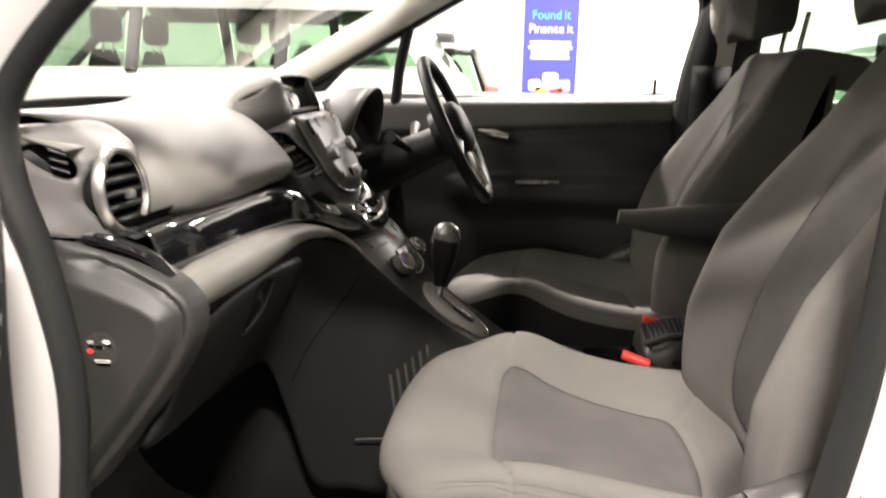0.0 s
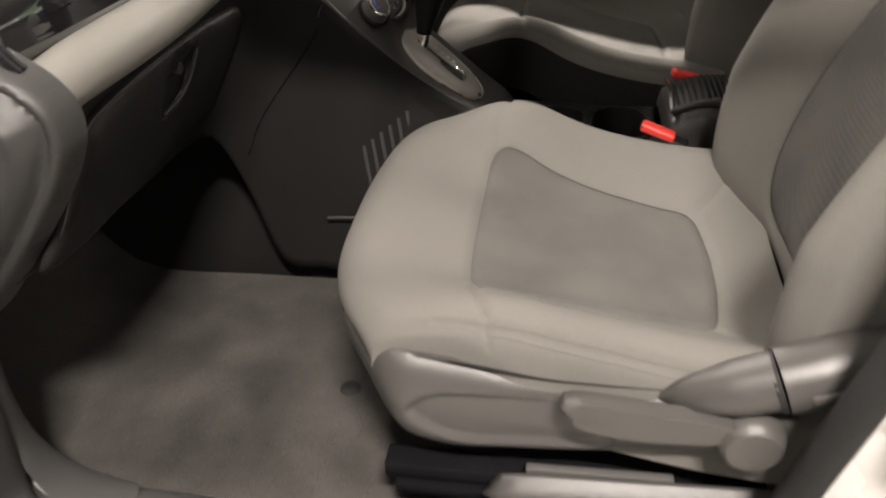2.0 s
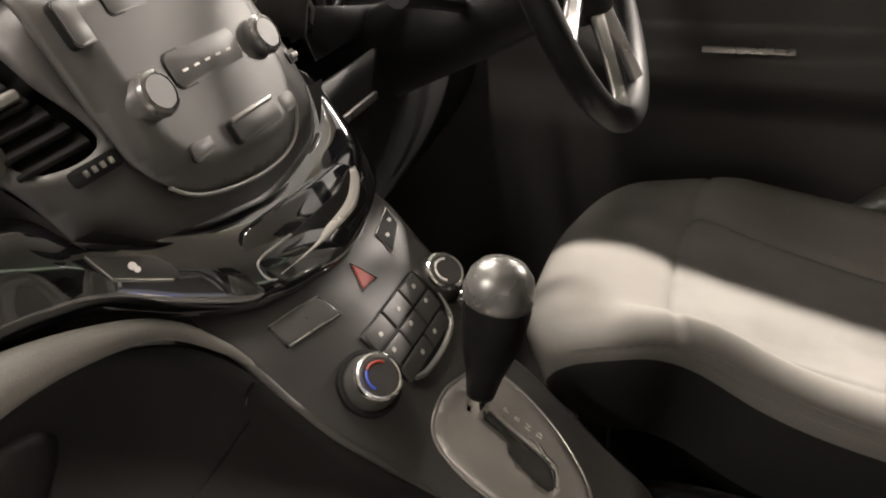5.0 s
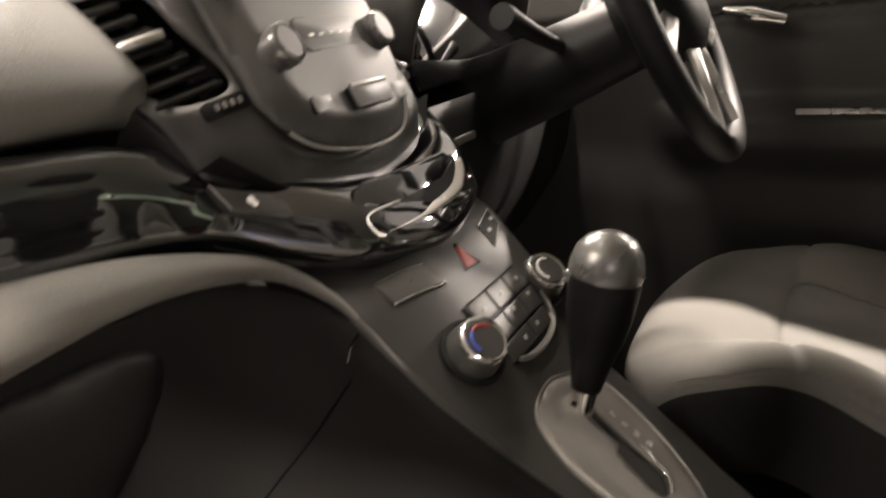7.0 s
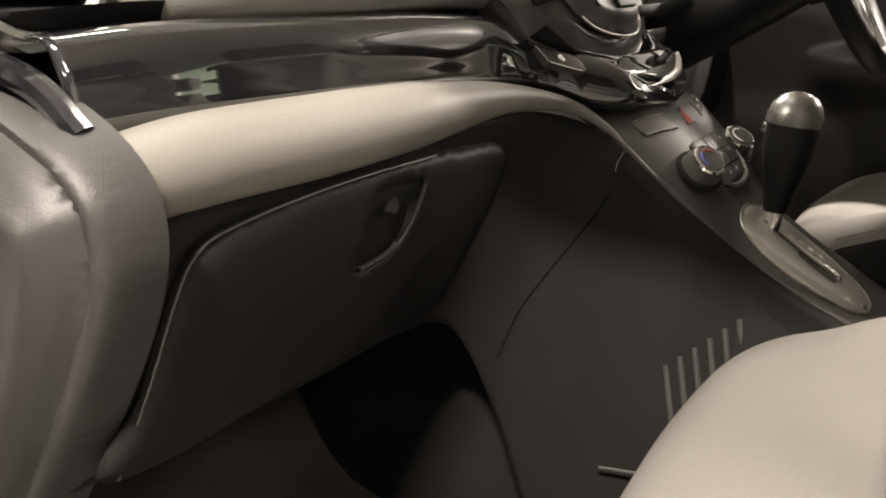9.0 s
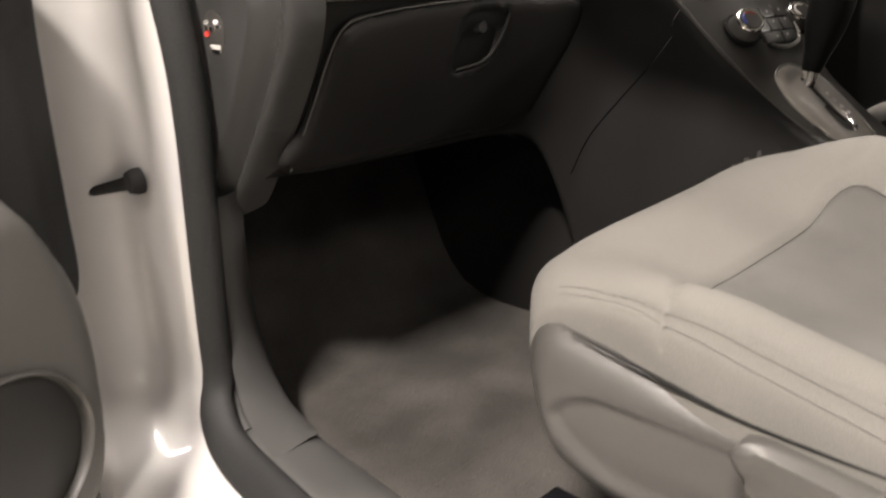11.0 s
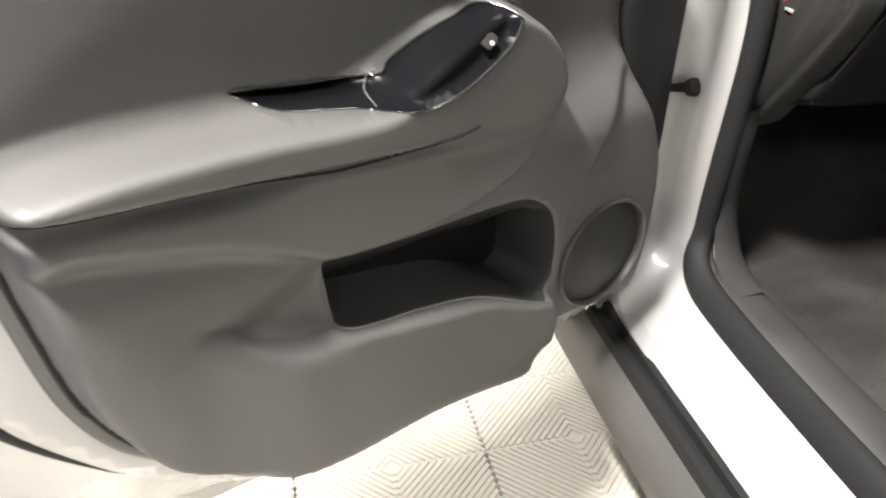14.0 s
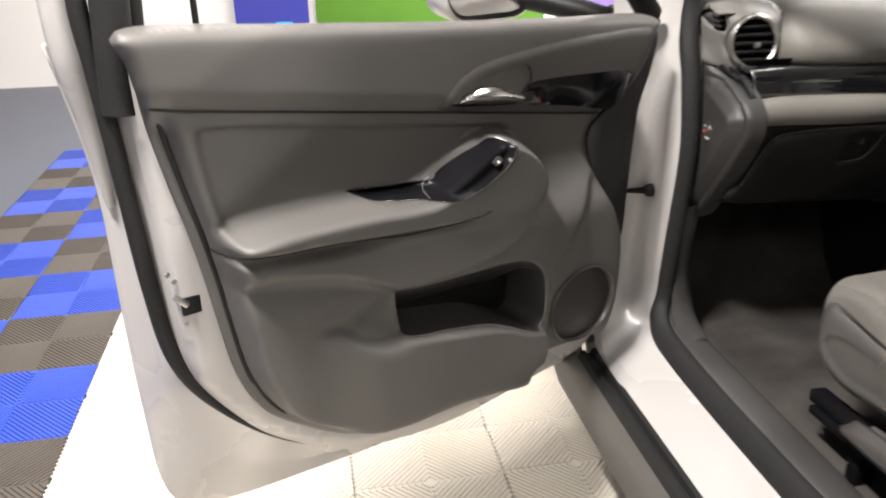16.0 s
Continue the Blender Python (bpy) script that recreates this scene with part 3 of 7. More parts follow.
def seat(name, cy, sgn, label, insert):
    """A front seat: sgn is +1 where its outer side faces -y."""
    root = thing(name, (0.05, cy, 0.41), label, "seat")
    lrun, lpt = along([(-0.200, 0.672), (-0.228, 0.683), (-0.239, 0.699), (-0.229, 0.720), (-0.195, 0.737), (-0.13, 0.742), (-0.05, 0.727), (0.1, 0.705), (0.22, 0.69), (0.34, 0.685)])
    half = [(0.0, -0.004), (0.08, -0.002), (0.14, 0.010), (0.185, 0.038), (0.215, 0.055), (0.243, 0.052), (0.260, 0.02), (0.264, -0.03), (0.262, -0.09)]
    wrun, wpt = along([(-y, z) for y, z in half[:0:-1]] + half)
    wrun = wrun - wrun[-1] / 2
    L, W = lrun[-1], wrun[-1]

    def at_x(x):
        k = np.argmax(lpt[:, 0] > x) if x > -0.2 else 40
        return float(np.interp(x, lpt[60:, 0], lrun[60:]))

    def at_y(y):
        return float(np.interp(y, wpt[:, 0], wrun))

    def spot(l, w, sink=0.0):
        x, z = np.interp(l, lrun, lpt[:, 0]), np.interp(l, lrun, lpt[:, 1])
        y, dz = np.interp(w, wrun, wpt[:, 0]), np.interp(w, wrun, wpt[:, 1])
        k = 0.30 + 0.70 * step01(l, 0.13, 0.34)
        nose = 1 - step01(l, 0.12, 0.36)
        x += (0.06 if y > 0 else 0.085) * abs(y / 0.264) ** (3.2 if y > 0 else 2.7) * nose
        z += 0.034 * step01(y, 0.09, 0.19) * math.exp(-((l - 0.25) / 0.11) ** 2)
        z += dz * k if dz > 0 else dz * (1 - 0.93 * (1 - step01(l, 0.02, 0.16)))
        y *= 1 - 0.05 * nose + 0.02 * step01(l, 0.3, 0.6)
        soft = 0.0015 * math.sin(9 * l + 5 * w) + 0.001 * math.sin(23 * l * w + 7 * w)
        return (x, cy + sgn * y, z - sink + soft)

    ins = [(at_x(x), at_y(y)) for x, y in cr([(-0.052, -0.155), (-0.068, -0.08), (-0.072, 0.0), (-0.068, 0.08), (-0.052, 0.155), (0.03, 0.148), (0.10, 0.140), (0.18, 0.132), (0.235, 0.122), (0.252, 0.06), (0.255, 0), (0.252, -0.06), (0.235, -0.122), (0.18, -0.132), (0.10, -0.14), (0.03, -0.148)], 90, True)]
    seams = [np.array(ins + ins[:1])]
    for s in (-1, 1):
        seams.append(np.array([(at_x(-0.052), at_y(s * 0.155)), (at_x(-0.10), at_y(s * 0.19)), (at_x(-0.15), at_y(s * 0.235)), (at_x(-0.17), at_y(s * 0.262))]))
        seams.append(np.array([(at_x(0.235), at_y(s * 0.122)), (at_x(0.27), at_y(s * 0.16)), (at_x(0.30), at_y(s * 0.20))]))
        seams.append(np.array([(l, s * at_y(0.253)) for l in np.linspace(0.15, L, 30)]))
    rim = [(0, w) for w in np.linspace(-W, W, 60)] + [(l, W) for l in np.linspace(0.01, L - 0.01, 60)] + [(L, w) for w in np.linspace(W, -W, 60)] + [(l, -W) for l in np.linspace(L - 0.01, 0.01, 60)]
    part("cushion", patch(rim, 0.008, lambda l, w: spot(l, w, groove((l, w), seams)), [ins]), CLOTH, root, "grey cloth seat cushion with stitched bolsters", angle=80)
    part("cushion_insert", patch(ins, 0.008, lambda l, w: spot(l, w, groove((l, w), seams[:1]) + 0.001)), insert, root, "dark grey woven seat insert", angle=80)

    for s, w0 in ((-1, 0.2505), (-1, 0.2565), (1, 0.2505), (1, 0.2565)):
        part("stitch_line", tube([tuple(np.array(spot(l, s * at_y(w0), groove((l, s * at_y(w0)), seams))) + (0, 0, 0.0008)) for l in np.linspace(0.10, L - 0.05, 50)], 0.0005, 5), CLOTH, root)

    # backrest
    brun, bpt = along([(0.352, 0.655), (0.345, 0.72), (0.352, 0.80), (0.372, 0.9), (0.402, 1.0), (0.437, 1.1), (0.475, 1.2), (0.510, 1.285), (0.535, 1.325), (0.57, 1.335), (0.605, 1.31), (0.615, 1.25)])
    bh = [(0.0, 0.0), (0.08, 0.003), (0.135, 0.020), (0.18, 0.062), (0.21, 0.088), (0.238, 0.082), (0.253, 0.045), (0.257, -0.01), (0.255, -0.10)]
    vrun, vpt = along([(-y, z) for y, z in bh[:0:-1]] + bh)
    vrun = vrun - vrun[-1] / 2
    B, V = brun[-1], vrun[-1]

    def back(h, w, sink=0.0):
        x, z = np.interp(h, brun, bpt[:, 0]), np.interp(h, brun, bpt[:, 1])
        y, f = np.interp(w, vrun, vpt[:, 0]), np.interp(w, vrun, vpt[:, 1])
        k = np.interp(z, [0.65, 0.74, 0.86, 1.0, 1.1, 1.2, 1.3], [0.7, 0.9, 1.08, 1.0, 0.68, 0.34, 0.1]) if h < 0.66 else 0.1
        y *= np.interp(h, [0.0, 0.12, 0.35, 0.45, 0.55, 0.64, 0.70, B], [0.93, 0.99, 1.0, 0.95, 0.86, 0.80, 0.76, 0.76])
        if f < 0:
            f *= 0.9
            x_shift, z_shift = -f, 0.15 * f
        else:
            x_shift, z_shift = -f * k, 0.18 * f * k
        soft = 0.0015 * math.sin(8 * h + 6 * w)
        return (x + x_shift + sink, cy + sgn * y, z + z_shift + soft)

    def vy(y):
        return float(np.interp(y, vpt[:, 0], vrun))

    pan = cr([(0.07, vy(-0.125)), (0.05, 0), (0.07, vy(0.125)), (0.25, vy(0.135)), (0.40, vy(0.125)), (0.50, vy(0.11)), (0.56, vy(0.09)), (0.58, 0), (0.56, vy(-0.09)), (0.50, vy(-0.11)), (0.40, vy(-0.125)), (0.25, vy(-0.135))], 100, True)
    bseams = [np.vstack([pan, pan[:1]])]
    for s in (-1, 1):
        bseams.append(np.array([(h, s * vy(0.245)) for h in np.linspace(0.05, 0.5, 30)]))
    brim = [(0, w) for w in np.linspace(-V, V, 60)] + [(h, V) for h in np.linspace(0.01, B - 0.01, 60)] + [(B, w) for w in np.linspace(V, -V, 60)] + [(h, -V) for h in np.linspace(B - 0.01, 0.01, 60)]
    part("backrest", patch(brim, 0.009, lambda h, w: back(h, w, groove((h, w), bseams)), [pan]), CLOTH, root, "grey cloth backrest with side bolsters", angle=80)
    part("backrest_insert", patch(pan, 0.010, lambda h, w: back(h, w, groove((h, w), bseams[:1]) + 0.001)), WEAVE, root, "dark grey woven backrest panel", angle=80)
    part("backrest_shell", surf([[(0.45, cy - 0.245, 0.68), (0.46, cy - 0.2, 0.68), (0.46, cy + 0.2, 0.68), (0.45, cy + 0.245, 0.68)], [(0.55, cy - 0.245, 1.0), (0.57, cy - 0.2, 1.0), (0.57, cy + 0.2, 1.0), (0.55, cy + 0.245, 1.0)], [(0.61, cy - 0.19, 1.29), (0.62, cy - 0.15, 1.3), (0.62, cy + 0.15, 1.3), (0.61, cy + 0.19, 1.29)]], 16, 16), CLOTHDARK, root, thick=0.01)
    for s in (-0.07, 0.07):
        part("headrest_post", tube([(0.565, cy + s, 1.30), (0.583, cy + s, 1.42)], 0.006, 12), CHROME, root, "chrome headrest post")
    part("headrest", surf([[(0.52 + 0.02 * abs(k), cy + 0.13 * k * wdt, z) for k in np.linspace(-1, 1, 5)] for z, wdt in ((1.375, 0.8), (1.40, 1.0), (1.47, 1.05), (1.53, 0.95), (1.548, 0.8))], 16, 16), CLOTHDARK, root, "dark grey headrest", thick=-0.09)
    side = cy - sgn * 0.27

    # outer side trim
    outline = cr([(-0.200, 0.710), (-0.165, 0.720), (-0.11, 0.720), (-0.04, 0.714), (0.03, 0.705), (0.10, 0.706), (0.16, 0.708), (0.20, 0.716), (0.235, 0.742), (0.28, 0.737), (0.30, 0.69), (0.29, 0.64), (0.24, 0.621), (0.20, 0.618), (0.10, 0.598), (0.0, 0.584), (-0.05, 0.578), (-0.095, 0.584), (-0.135, 0.602), (-0.175, 0.632), (-0.200, 0.672)], 120, True)
    inner = cr([(-0.112, 0.648), (-0.104, 0.662), (-0.086, 0.675), (-0.054, 0.682), (0.06, 0.686), (0.11, 0.684), (0.11, 0.628), (0.03, 0.616), (-0.038, 0.608), (-0.078, 0.618), (-0.103, 0.634)], 70, True)

    def trim(x, z):
        g = edge_gap((x, z), outline)
        bulge = 0.026 * (1 - math.exp(-max(g, 0) / 0.018)) + 0.018 * step01(x, 0.1, 0.24) * step01(z, 0.6, 0.68)
        bulge -= 0.007 * step01(edge_gap((x, z), inner), -0.002, 0.007)
        return (x + 0.02 * step01(-x, 0.1, 0.2) * step01(z, 0.7, 0.58), cy - sgn * (0.252 + bulge - 0.064 * step01(-x, 0.10, 0.205) ** 1.5), z)

    tr = part("side_trim", patch(outline, 0.0058, trim), SEATTRIM, root, "grey plastic seat side trim", angle=70, thick=0.004 * sgn)
    # dark tube stands for the shadow line between cushion and trim
    part("trim_gap_shade", tube([(x, cy - sgn * (0.263 - 0.070 * step01(-x, 0.09, 0.20)), z) for x, z in ((-0.10, 0.723), (-0.07, 0.721), (-0.04, 0.718), (0.03, 0.710), (0.10, 0.711), (0.16, 0.714))], [0.0006, 0.0014, 0.002, 0.002, 0.002, 0.0014], 8, n=40), DARK, root)
    lever = cr([(0.055, 0.708), (0.064, 0.718), (0.09, 0.7195), (0.157, 0.7155), (0.215, 0.714), (0.262, 0.706), (0.262, 0.676), (0.2246, 0.686), (0.18, 0.681), (0.136, 0.678), (0.09, 0.682), (0.066, 0.693)], 56, True)
    part("height_lever", slab(lever, 0.022, axes((0, cy - sgn * 0.305, 0), (1, 0, 0), (0, 0, 1)) if sgn > 0 else axes((0, cy + 0.28, 0), (1, 0, 0), (0, 0, 1)), 0.008, 3), SEATTRIM, root, "grey plastic height lever")
    part("recliner_knob", lathe([(0, 0.012), (0.026, 0.012), (0.031, 0.008), (0.034, 0.0), (0.036, -0.02)], axes((0.250, cy - sgn * 0.30, 0.688), (1, 0, 0), (0, 0, sgn)), 36), SEATTRIM, root, "round grey plastic cap")
    part("recliner_cover", tube([(0.160, cy - sgn * 0.258, 0.704), (0.190, cy - sgn * 0.268, 0.719), (0.225, cy - sgn * 0.275, 0.739), (0.262, cy - sgn * 0.276, 0.757)], [0.008, 0.021, 0.029, 0.031], 18, n=16), SEATTRIM, root, "grey plastic recliner cover", angle=60)
    part("recliner_joint", tube([(0.260, cy - sgn * 0.276, 0.754), (0.266, cy - sgn * 0.276, 0.757)], 0.032, 18), RUBBER, root)
    part("recliner_lever", joined(tube([(0.266, cy - sgn * 0.276, 0.757), (0.31, cy - sgn * 0.272, 0.776), (0.37, cy - sgn * 0.258, 0.80)], [0.034, 0.034, 0.030], 18, n=12), box(0.07, 0.02, 0.014, pose(0.318, cy - sgn * 0.300, 0.776, 0, -22, 0), 0.004)), SEATTRIM, root, "grey plastic recliner lever", angle=60)
    for s, nm in ((-0.235, "seat_rail"), (0.19, "seat_rail")):
        part(nm, joined(box(0.46, 0.034, 0.026, pose(0.085, cy + sgn * s, 0.522, 0, -3.0, 0), 0.004), box(0.44, 0.05, 0.016, pose(0.09, cy + sgn * s, 0.500, 0, -3.0, 0), 0.003), box(0.03, 0.036, 0.11, pose(0.00, cy + sgn * s, 0.458), 0.004), box(0.05, 0.05, 0.10, pose(0.27, cy + sgn * s, 0.465), 0.004)), DARK if s > 0 else TRAYBLACK, root, "black steel seat rail")
    part("rail_bracket", box(0.17, 0.012, 0.032, pose(0.115, cy - sgn * 0.258, 0.551, 0, -4, 0), 0.003), SILVERGREY, root, "grey metal rail bracket")
    part("rail_cover", surf([[(-0.02 + 0.01 * abs(k), cy - sgn * (0.262 + 0.02 * math.cos(k * 1.4)), 0.530 + 0.010 * k) for k in (-1, -0.5, 0, 0.5, 1)], [(0.03, cy - sgn * (0.265 + 0.03 * math.cos(k * 1.4)), 0.537 + 0.025 * k) for k in (-1, -0.5, 0, 0.5, 1)], [(0.30, cy - sgn * (0.265 + 0.03 * math.cos(k * 1.4)), 0.553 + 0.034 * k) for k in (-1, -0.5, 0, 0.5, 1)]], 16, 14), PLASTIC, root, "dark plastic rail end cover", thick=0.004)
    part("front_fascia", surf([[(-0.150 + 0.05 * abs(k) ** 3, cy + 0.2 * k, 0.695), (-0.160 + 0.06 * abs(k) ** 3, cy + 0.205 * k, 0.62), (-0.130 + 0.05 * abs(k) ** 3, cy + 0.2 * k, 0.590), (-0.08, cy + 0.19 * k, 0.58)] for k in (-0.9, -0.8, -0.5, 0, 0.5, 0.8, 0.9)], 30, 14), DARK, root, "dark plastic front of the seat base", angle=80)
    part("seat_base", box(0.40, 0.40, 0.09, pose(0.09, cy, 0.60, 0, -3, 0), 0.01), DARK, root)
    # black inner side of the cushion
    part("inner_side", net([[Vector(spot(l, w)) + Vector((0, sgn * 0.0025, 0)) for l in np.linspace(0.03, L - 0.01, 44)] for w in np.linspace(at_y(0.2605), W, 9)]), SIDEBLACK, root, "black inner side of the cushion", angle=80)
    return root


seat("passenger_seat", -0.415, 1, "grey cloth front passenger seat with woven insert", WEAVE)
driver_seat = seat("driver_seat", 0.415, -1, "grey cloth driver's seat with folding armrest", WEAVELIT)

anchor = part("carpet_anchor", lathe([(0, 0.004), (0.014, 0.003), (0.018, 0.0)], pose(-0.25, -0.44, 0.407), 20), RUBBER, car, "grey mat anchor in the carpet")
part("sill_notch", tube([(0.075, -0.772, 0.4535), (0.085, -0.745, 0.4590), (0.10, -0.708, 0.4540), (0.112, -0.688, 0.435)], 0.0016, 6, n=16), RUBBER, car)

# ---- dashboard ----
dash = thing("dashboard", (-0.7, 0, 0.9), "dark grey plastic dashboard with gloss black band", "dashboard")
# upper pad, from the windscreen over the crest to its lower edge
PAD = [(-1.06, 1.115), (-0.9, 1.163), (-0.74, 1.202), (-0.62, 1.212), (-0.545, 1.194), (-0.498, 1.157), (-0.474, 1.124), (-0.464, 1.106), (-0.465, 1.095), (-0.476, 1.081), (-0.494, 1.071)]
def pad_section(y, dx, dz, lean):
    """One cut through the pad: lean draws its lower edge over towards the centre stack."""
    return [(x + (dx if dx < 0 else dx * step01(1.165 - z, 0.0, 0.075)), y + lean * step01(1.20 - z, 0.0, 0.13), z + dz * (x > -0.8)) for x, z in PAD]


part("dash_pad", surf([pad_section(*q) for q in ((-0.596, -0.088, -0.004, 0.0), (-0.582, -0.058, -0.002, 0.0), (-0.555, -0.028, 0.0, 0.0), (-0.51, -0.012, 0.0, 0.0), (-0.42, 0.000, 0.002, 0.006), (-0.32, 0.004, 0.004, 0.020), (-0.26, 0.004, 0.002, 0.034), (-0.218, 0.000, -0.004, 0.042))], 44, 40), PADGREY, dash, "grained dark grey dash pad", angle=80, thick=0.004)
part("dash_top", surf([[(-1.08, y, 1.11), (-0.95, y, 1.145), (-0.8, y, 1.180 + dz), (-0.66, y, 1.200 + dz), (-0.56, y, 1.18 + dz)] for y, dz in ((-0.725, -0.004), (-0.5, -0.006), (-0.25, 0.0), (-0.12, 0.03), (0.0, 0.034), (0.12, 0.03), (0.25, 0.0), (0.5, 0.0), (0.725, -0.004))], 60, 20), PADGREY, dash, angle=80, thick=0.004)
part("dash_pad", surf([[(x + dx, y, z - 0.01) for x, z in PAD[2:]] for y, dx in ((0.225, 0.0), (0.4, -0.10), (0.6, -0.05), (0.72, -0.03))], 30, 24), PADGREY, dash, "grained dark grey dash pad on the driver's side", angle=80, thick=0.004)

# corner pod with the round vent
VC = (-0.650, 1.121)
ring = [(VC[0] + 0.052 * math.cos(a), VC[1] + 0.052 * math.sin(a)) for a in np.linspace(0, 2 * math.pi, 48, endpoint=False)]
tri = cr([(-0.737, 1.178), (-0.722, 1.186), (-0.706, 1.182), (-0.702, 1.160), (-0.706, 1.142), (-0.722, 1.152), (-0.735, 1.168)], 40, True)
podline = cr([(-0.745, 1.085), (-0.70, 1.068), (-0.64, 1.062), (-0.60, 1.070), (-0.585, 1.11), (-0.585, 1.16), (-0.595, 1.195), (-0.64, 1.208), (-0.70, 1.205), (-0.745, 1.195), (-0.752, 1.14)], 90, True)


def pod(y, z):
    r = math.hypot(y - VC[0], z - VC[1])
    x = -0.546 - 0.10 * step01(-y, 0.66, 0.80) - 0.04 * step01(z, 1.16, 1.22) + 0.014 * step01(z, 1.12, 1.07)
    return (x + 0.010 * (1 - step01(r, 0.055, 0.075)), y, z)


part("vent_pod", patch(podline, 0.008, pod, [ring, tri]), TRIM, dash, "dark grey corner vent housing", angle=80, thick=0.006)
vm = axes((-0.536, VC[0], VC[1]), (0, 1, 0), (-0.12, 0, 1))
vent = part("round_vent", lathe([(0.046, 0.003), (0.050, 0.008), (0.054, 0.008), (0.058, 0.003), (0.059, -0.004)], vm, 48), SATIN, dash, "round air vent with satin silver ring")
part("vent_barrel", lathe([(0.047, 0.006), (0.046, -0.03), (0.0, -0.032)], vm, 40), DARK, vent)
for k in range(-2, 3):
    w = 2 * math.sqrt(0.045**2 - (0.017 * k) ** 2)
    part("vent_slat", box(w, 0.006, 0.022, vm @ pose(0, 0.017 * k, -0.006, 20, 0, 0), 0.002), DARK, vent)
part("vent_tab", box(0.012, 0.012, 0.012, vm @ pose(0.004, -0.006, 0.008), 0.003), SATIN, vent)
sv = part("side_vent", patch(tri, 0.006, lambda y, z: (pod(y, z)[0] - 0.02, y, z)), DARK, dash, "small three-cornered demister vent")
for k in range(3):
    part("vent_slat", box(0.02, 0.030 - 0.006 * k, 0.003, pose(-0.575, -0.718 + 0.002 * k, 1.176 - 0.011 * k, 0, 20, 35), 0.001), PLASTIC, sv)

# end panel beside the doorway
END = cr([(-0.63, 1.072), (-0.565, 1.066), (-0.513, 1.050), (-0.458, 1.024), (-0.430, 1.000), (-0.421, 0.977), (-0.425, 0.945), (-0.447, 0.90), (-0.487, 0.842), (-0.532, 0.783), (-0.570, 0.735), (-0.592, 0.714), (-0.606, 0.712), (-0.618, 0.76), (-0.625, 0.85), (-0.63, 0.95)], 110, True)
def end_at(x, z):
    """A rounded outer band, a groove, a chamfer and a flat middle."""
    g = max(edge_gap((x, z), END), 0)
    edge = step01(x + 0.12 * (0.95 - z), -0.60, -0.55)
    wide = 0.018 + 0.012 * step01(z, 0.94, 1.04)
    y = -0.710 + 0.045 * math.exp(-g / 0.0045) + 0.005 * math.exp(-(((g - 0.018) / 0.0045) ** 2)) - 0.020 * min(max((g - 0.019) / wide, 0), 1)
    return (x, -0.728 + (y + 0.728) * edge, z)


part("end_panel", patch(END, 0.004, end_at), ENDGREY, dash, "dark grey end panel of the dashboard", angle=50)
lm = axes((-0.533, -0.7305, 0.937), (1, 0, 0), (0, 0, 1))
warn = part("warning_label", slab([(0.022 * math.cos(a), 0.022 * math.sin(a)) for a in np.linspace(0, 6.283, 24, endpoint=False)], 0.0008, lm), PLASTIC, dash, "airbag warning sticker with unreadable print")
for bx, by, bw, bh, mt in ((-0.013, 0.009, 0.009, 0.004, WHITEINK), (-0.012, 0.004, 0.006, 0.003, WHITEINK), (0.008, 0.010, 0.010, 0.005, WHITEINK), (0.012, 0.006, 0.007, 0.003, WHITEINK), (-0.014, -0.003, 0.009, 0.006, RED), (0.001, -0.015, 0.022, 0.004, WHITEINK), (0.002, -0.019, 0.018, 0.003, WHITEINK), (-0.002, 0.003, 0.010, 0.002, WHITEINK)):
    part("print_bar", slab(rounded(bw, bh, 0.003), 0.0006, lm @ pose(bx, by, 0.001)), mt, warn)

# gloss black band that dips under the centre stack
BAND = [(-0.672, -0.490, 1.066, -0.478, 1.020), (-0.60, -0.478, 1.070, -0.466, 1.020), (-0.50, -0.473, 1.070, -0.460, 1.017), (-0.35, -0.466, 1.068, -0.449, 1.011), (-0.25, -0.457, 1.062, -0.438, 1.006), (-0.205, -0.449, 1.056, -0.426, 1.004), (-0.172, -0.446, 1.046, -0.418, 0.996), (-0.143, -0.417, 1.031, -0.380, 0.982), (-0.11, -0.384, 1.017, -0.344, 0.972), (-0.06, -0.373, 1.009, -0.329, 0.964), (-0.015, -0.369, 1.005, -0.323, 0.960), (0.04, -0.373, 1.009, -0.329, 0.964), (0.09, -0.384, 1.017, -0.344, 0.972), (0.125, -0.408, 1.033, -0.373, 0.984), (0.155, -0.438, 1.048, -0.410, 0.998)]
part("gloss_band", surf([[(a - 0.02, y, b + 0.004), (a - 0.004, y, b + 0.002), (a + (c - a) * 0.62, y, b * 0.62 + d * 0.38 + 0.001), (a + (c - a) * 0.92, y, d * 0.75 + b * 0.25), (c, y, d), (c - 0.012, y, d - 0.012)] for y, a, b, c, d in [(y, a, b, c - (c - a - 0.008) * step01(-y, 0.17, 0.24), d) for y, a, b, c, d in BAND]], 120, 16), GLOSS, dash, "gloss black trim band", angle=80, thick=0.003)
part("band_shadow_gap", surf([[(a - 0.03, y, b + 0.02), (a - 0.04, y, b + 0.005), (a - 0.02, y, b - 0.003)] for y, a, b, c, d in BAND], 60, 6), DARK, dash)
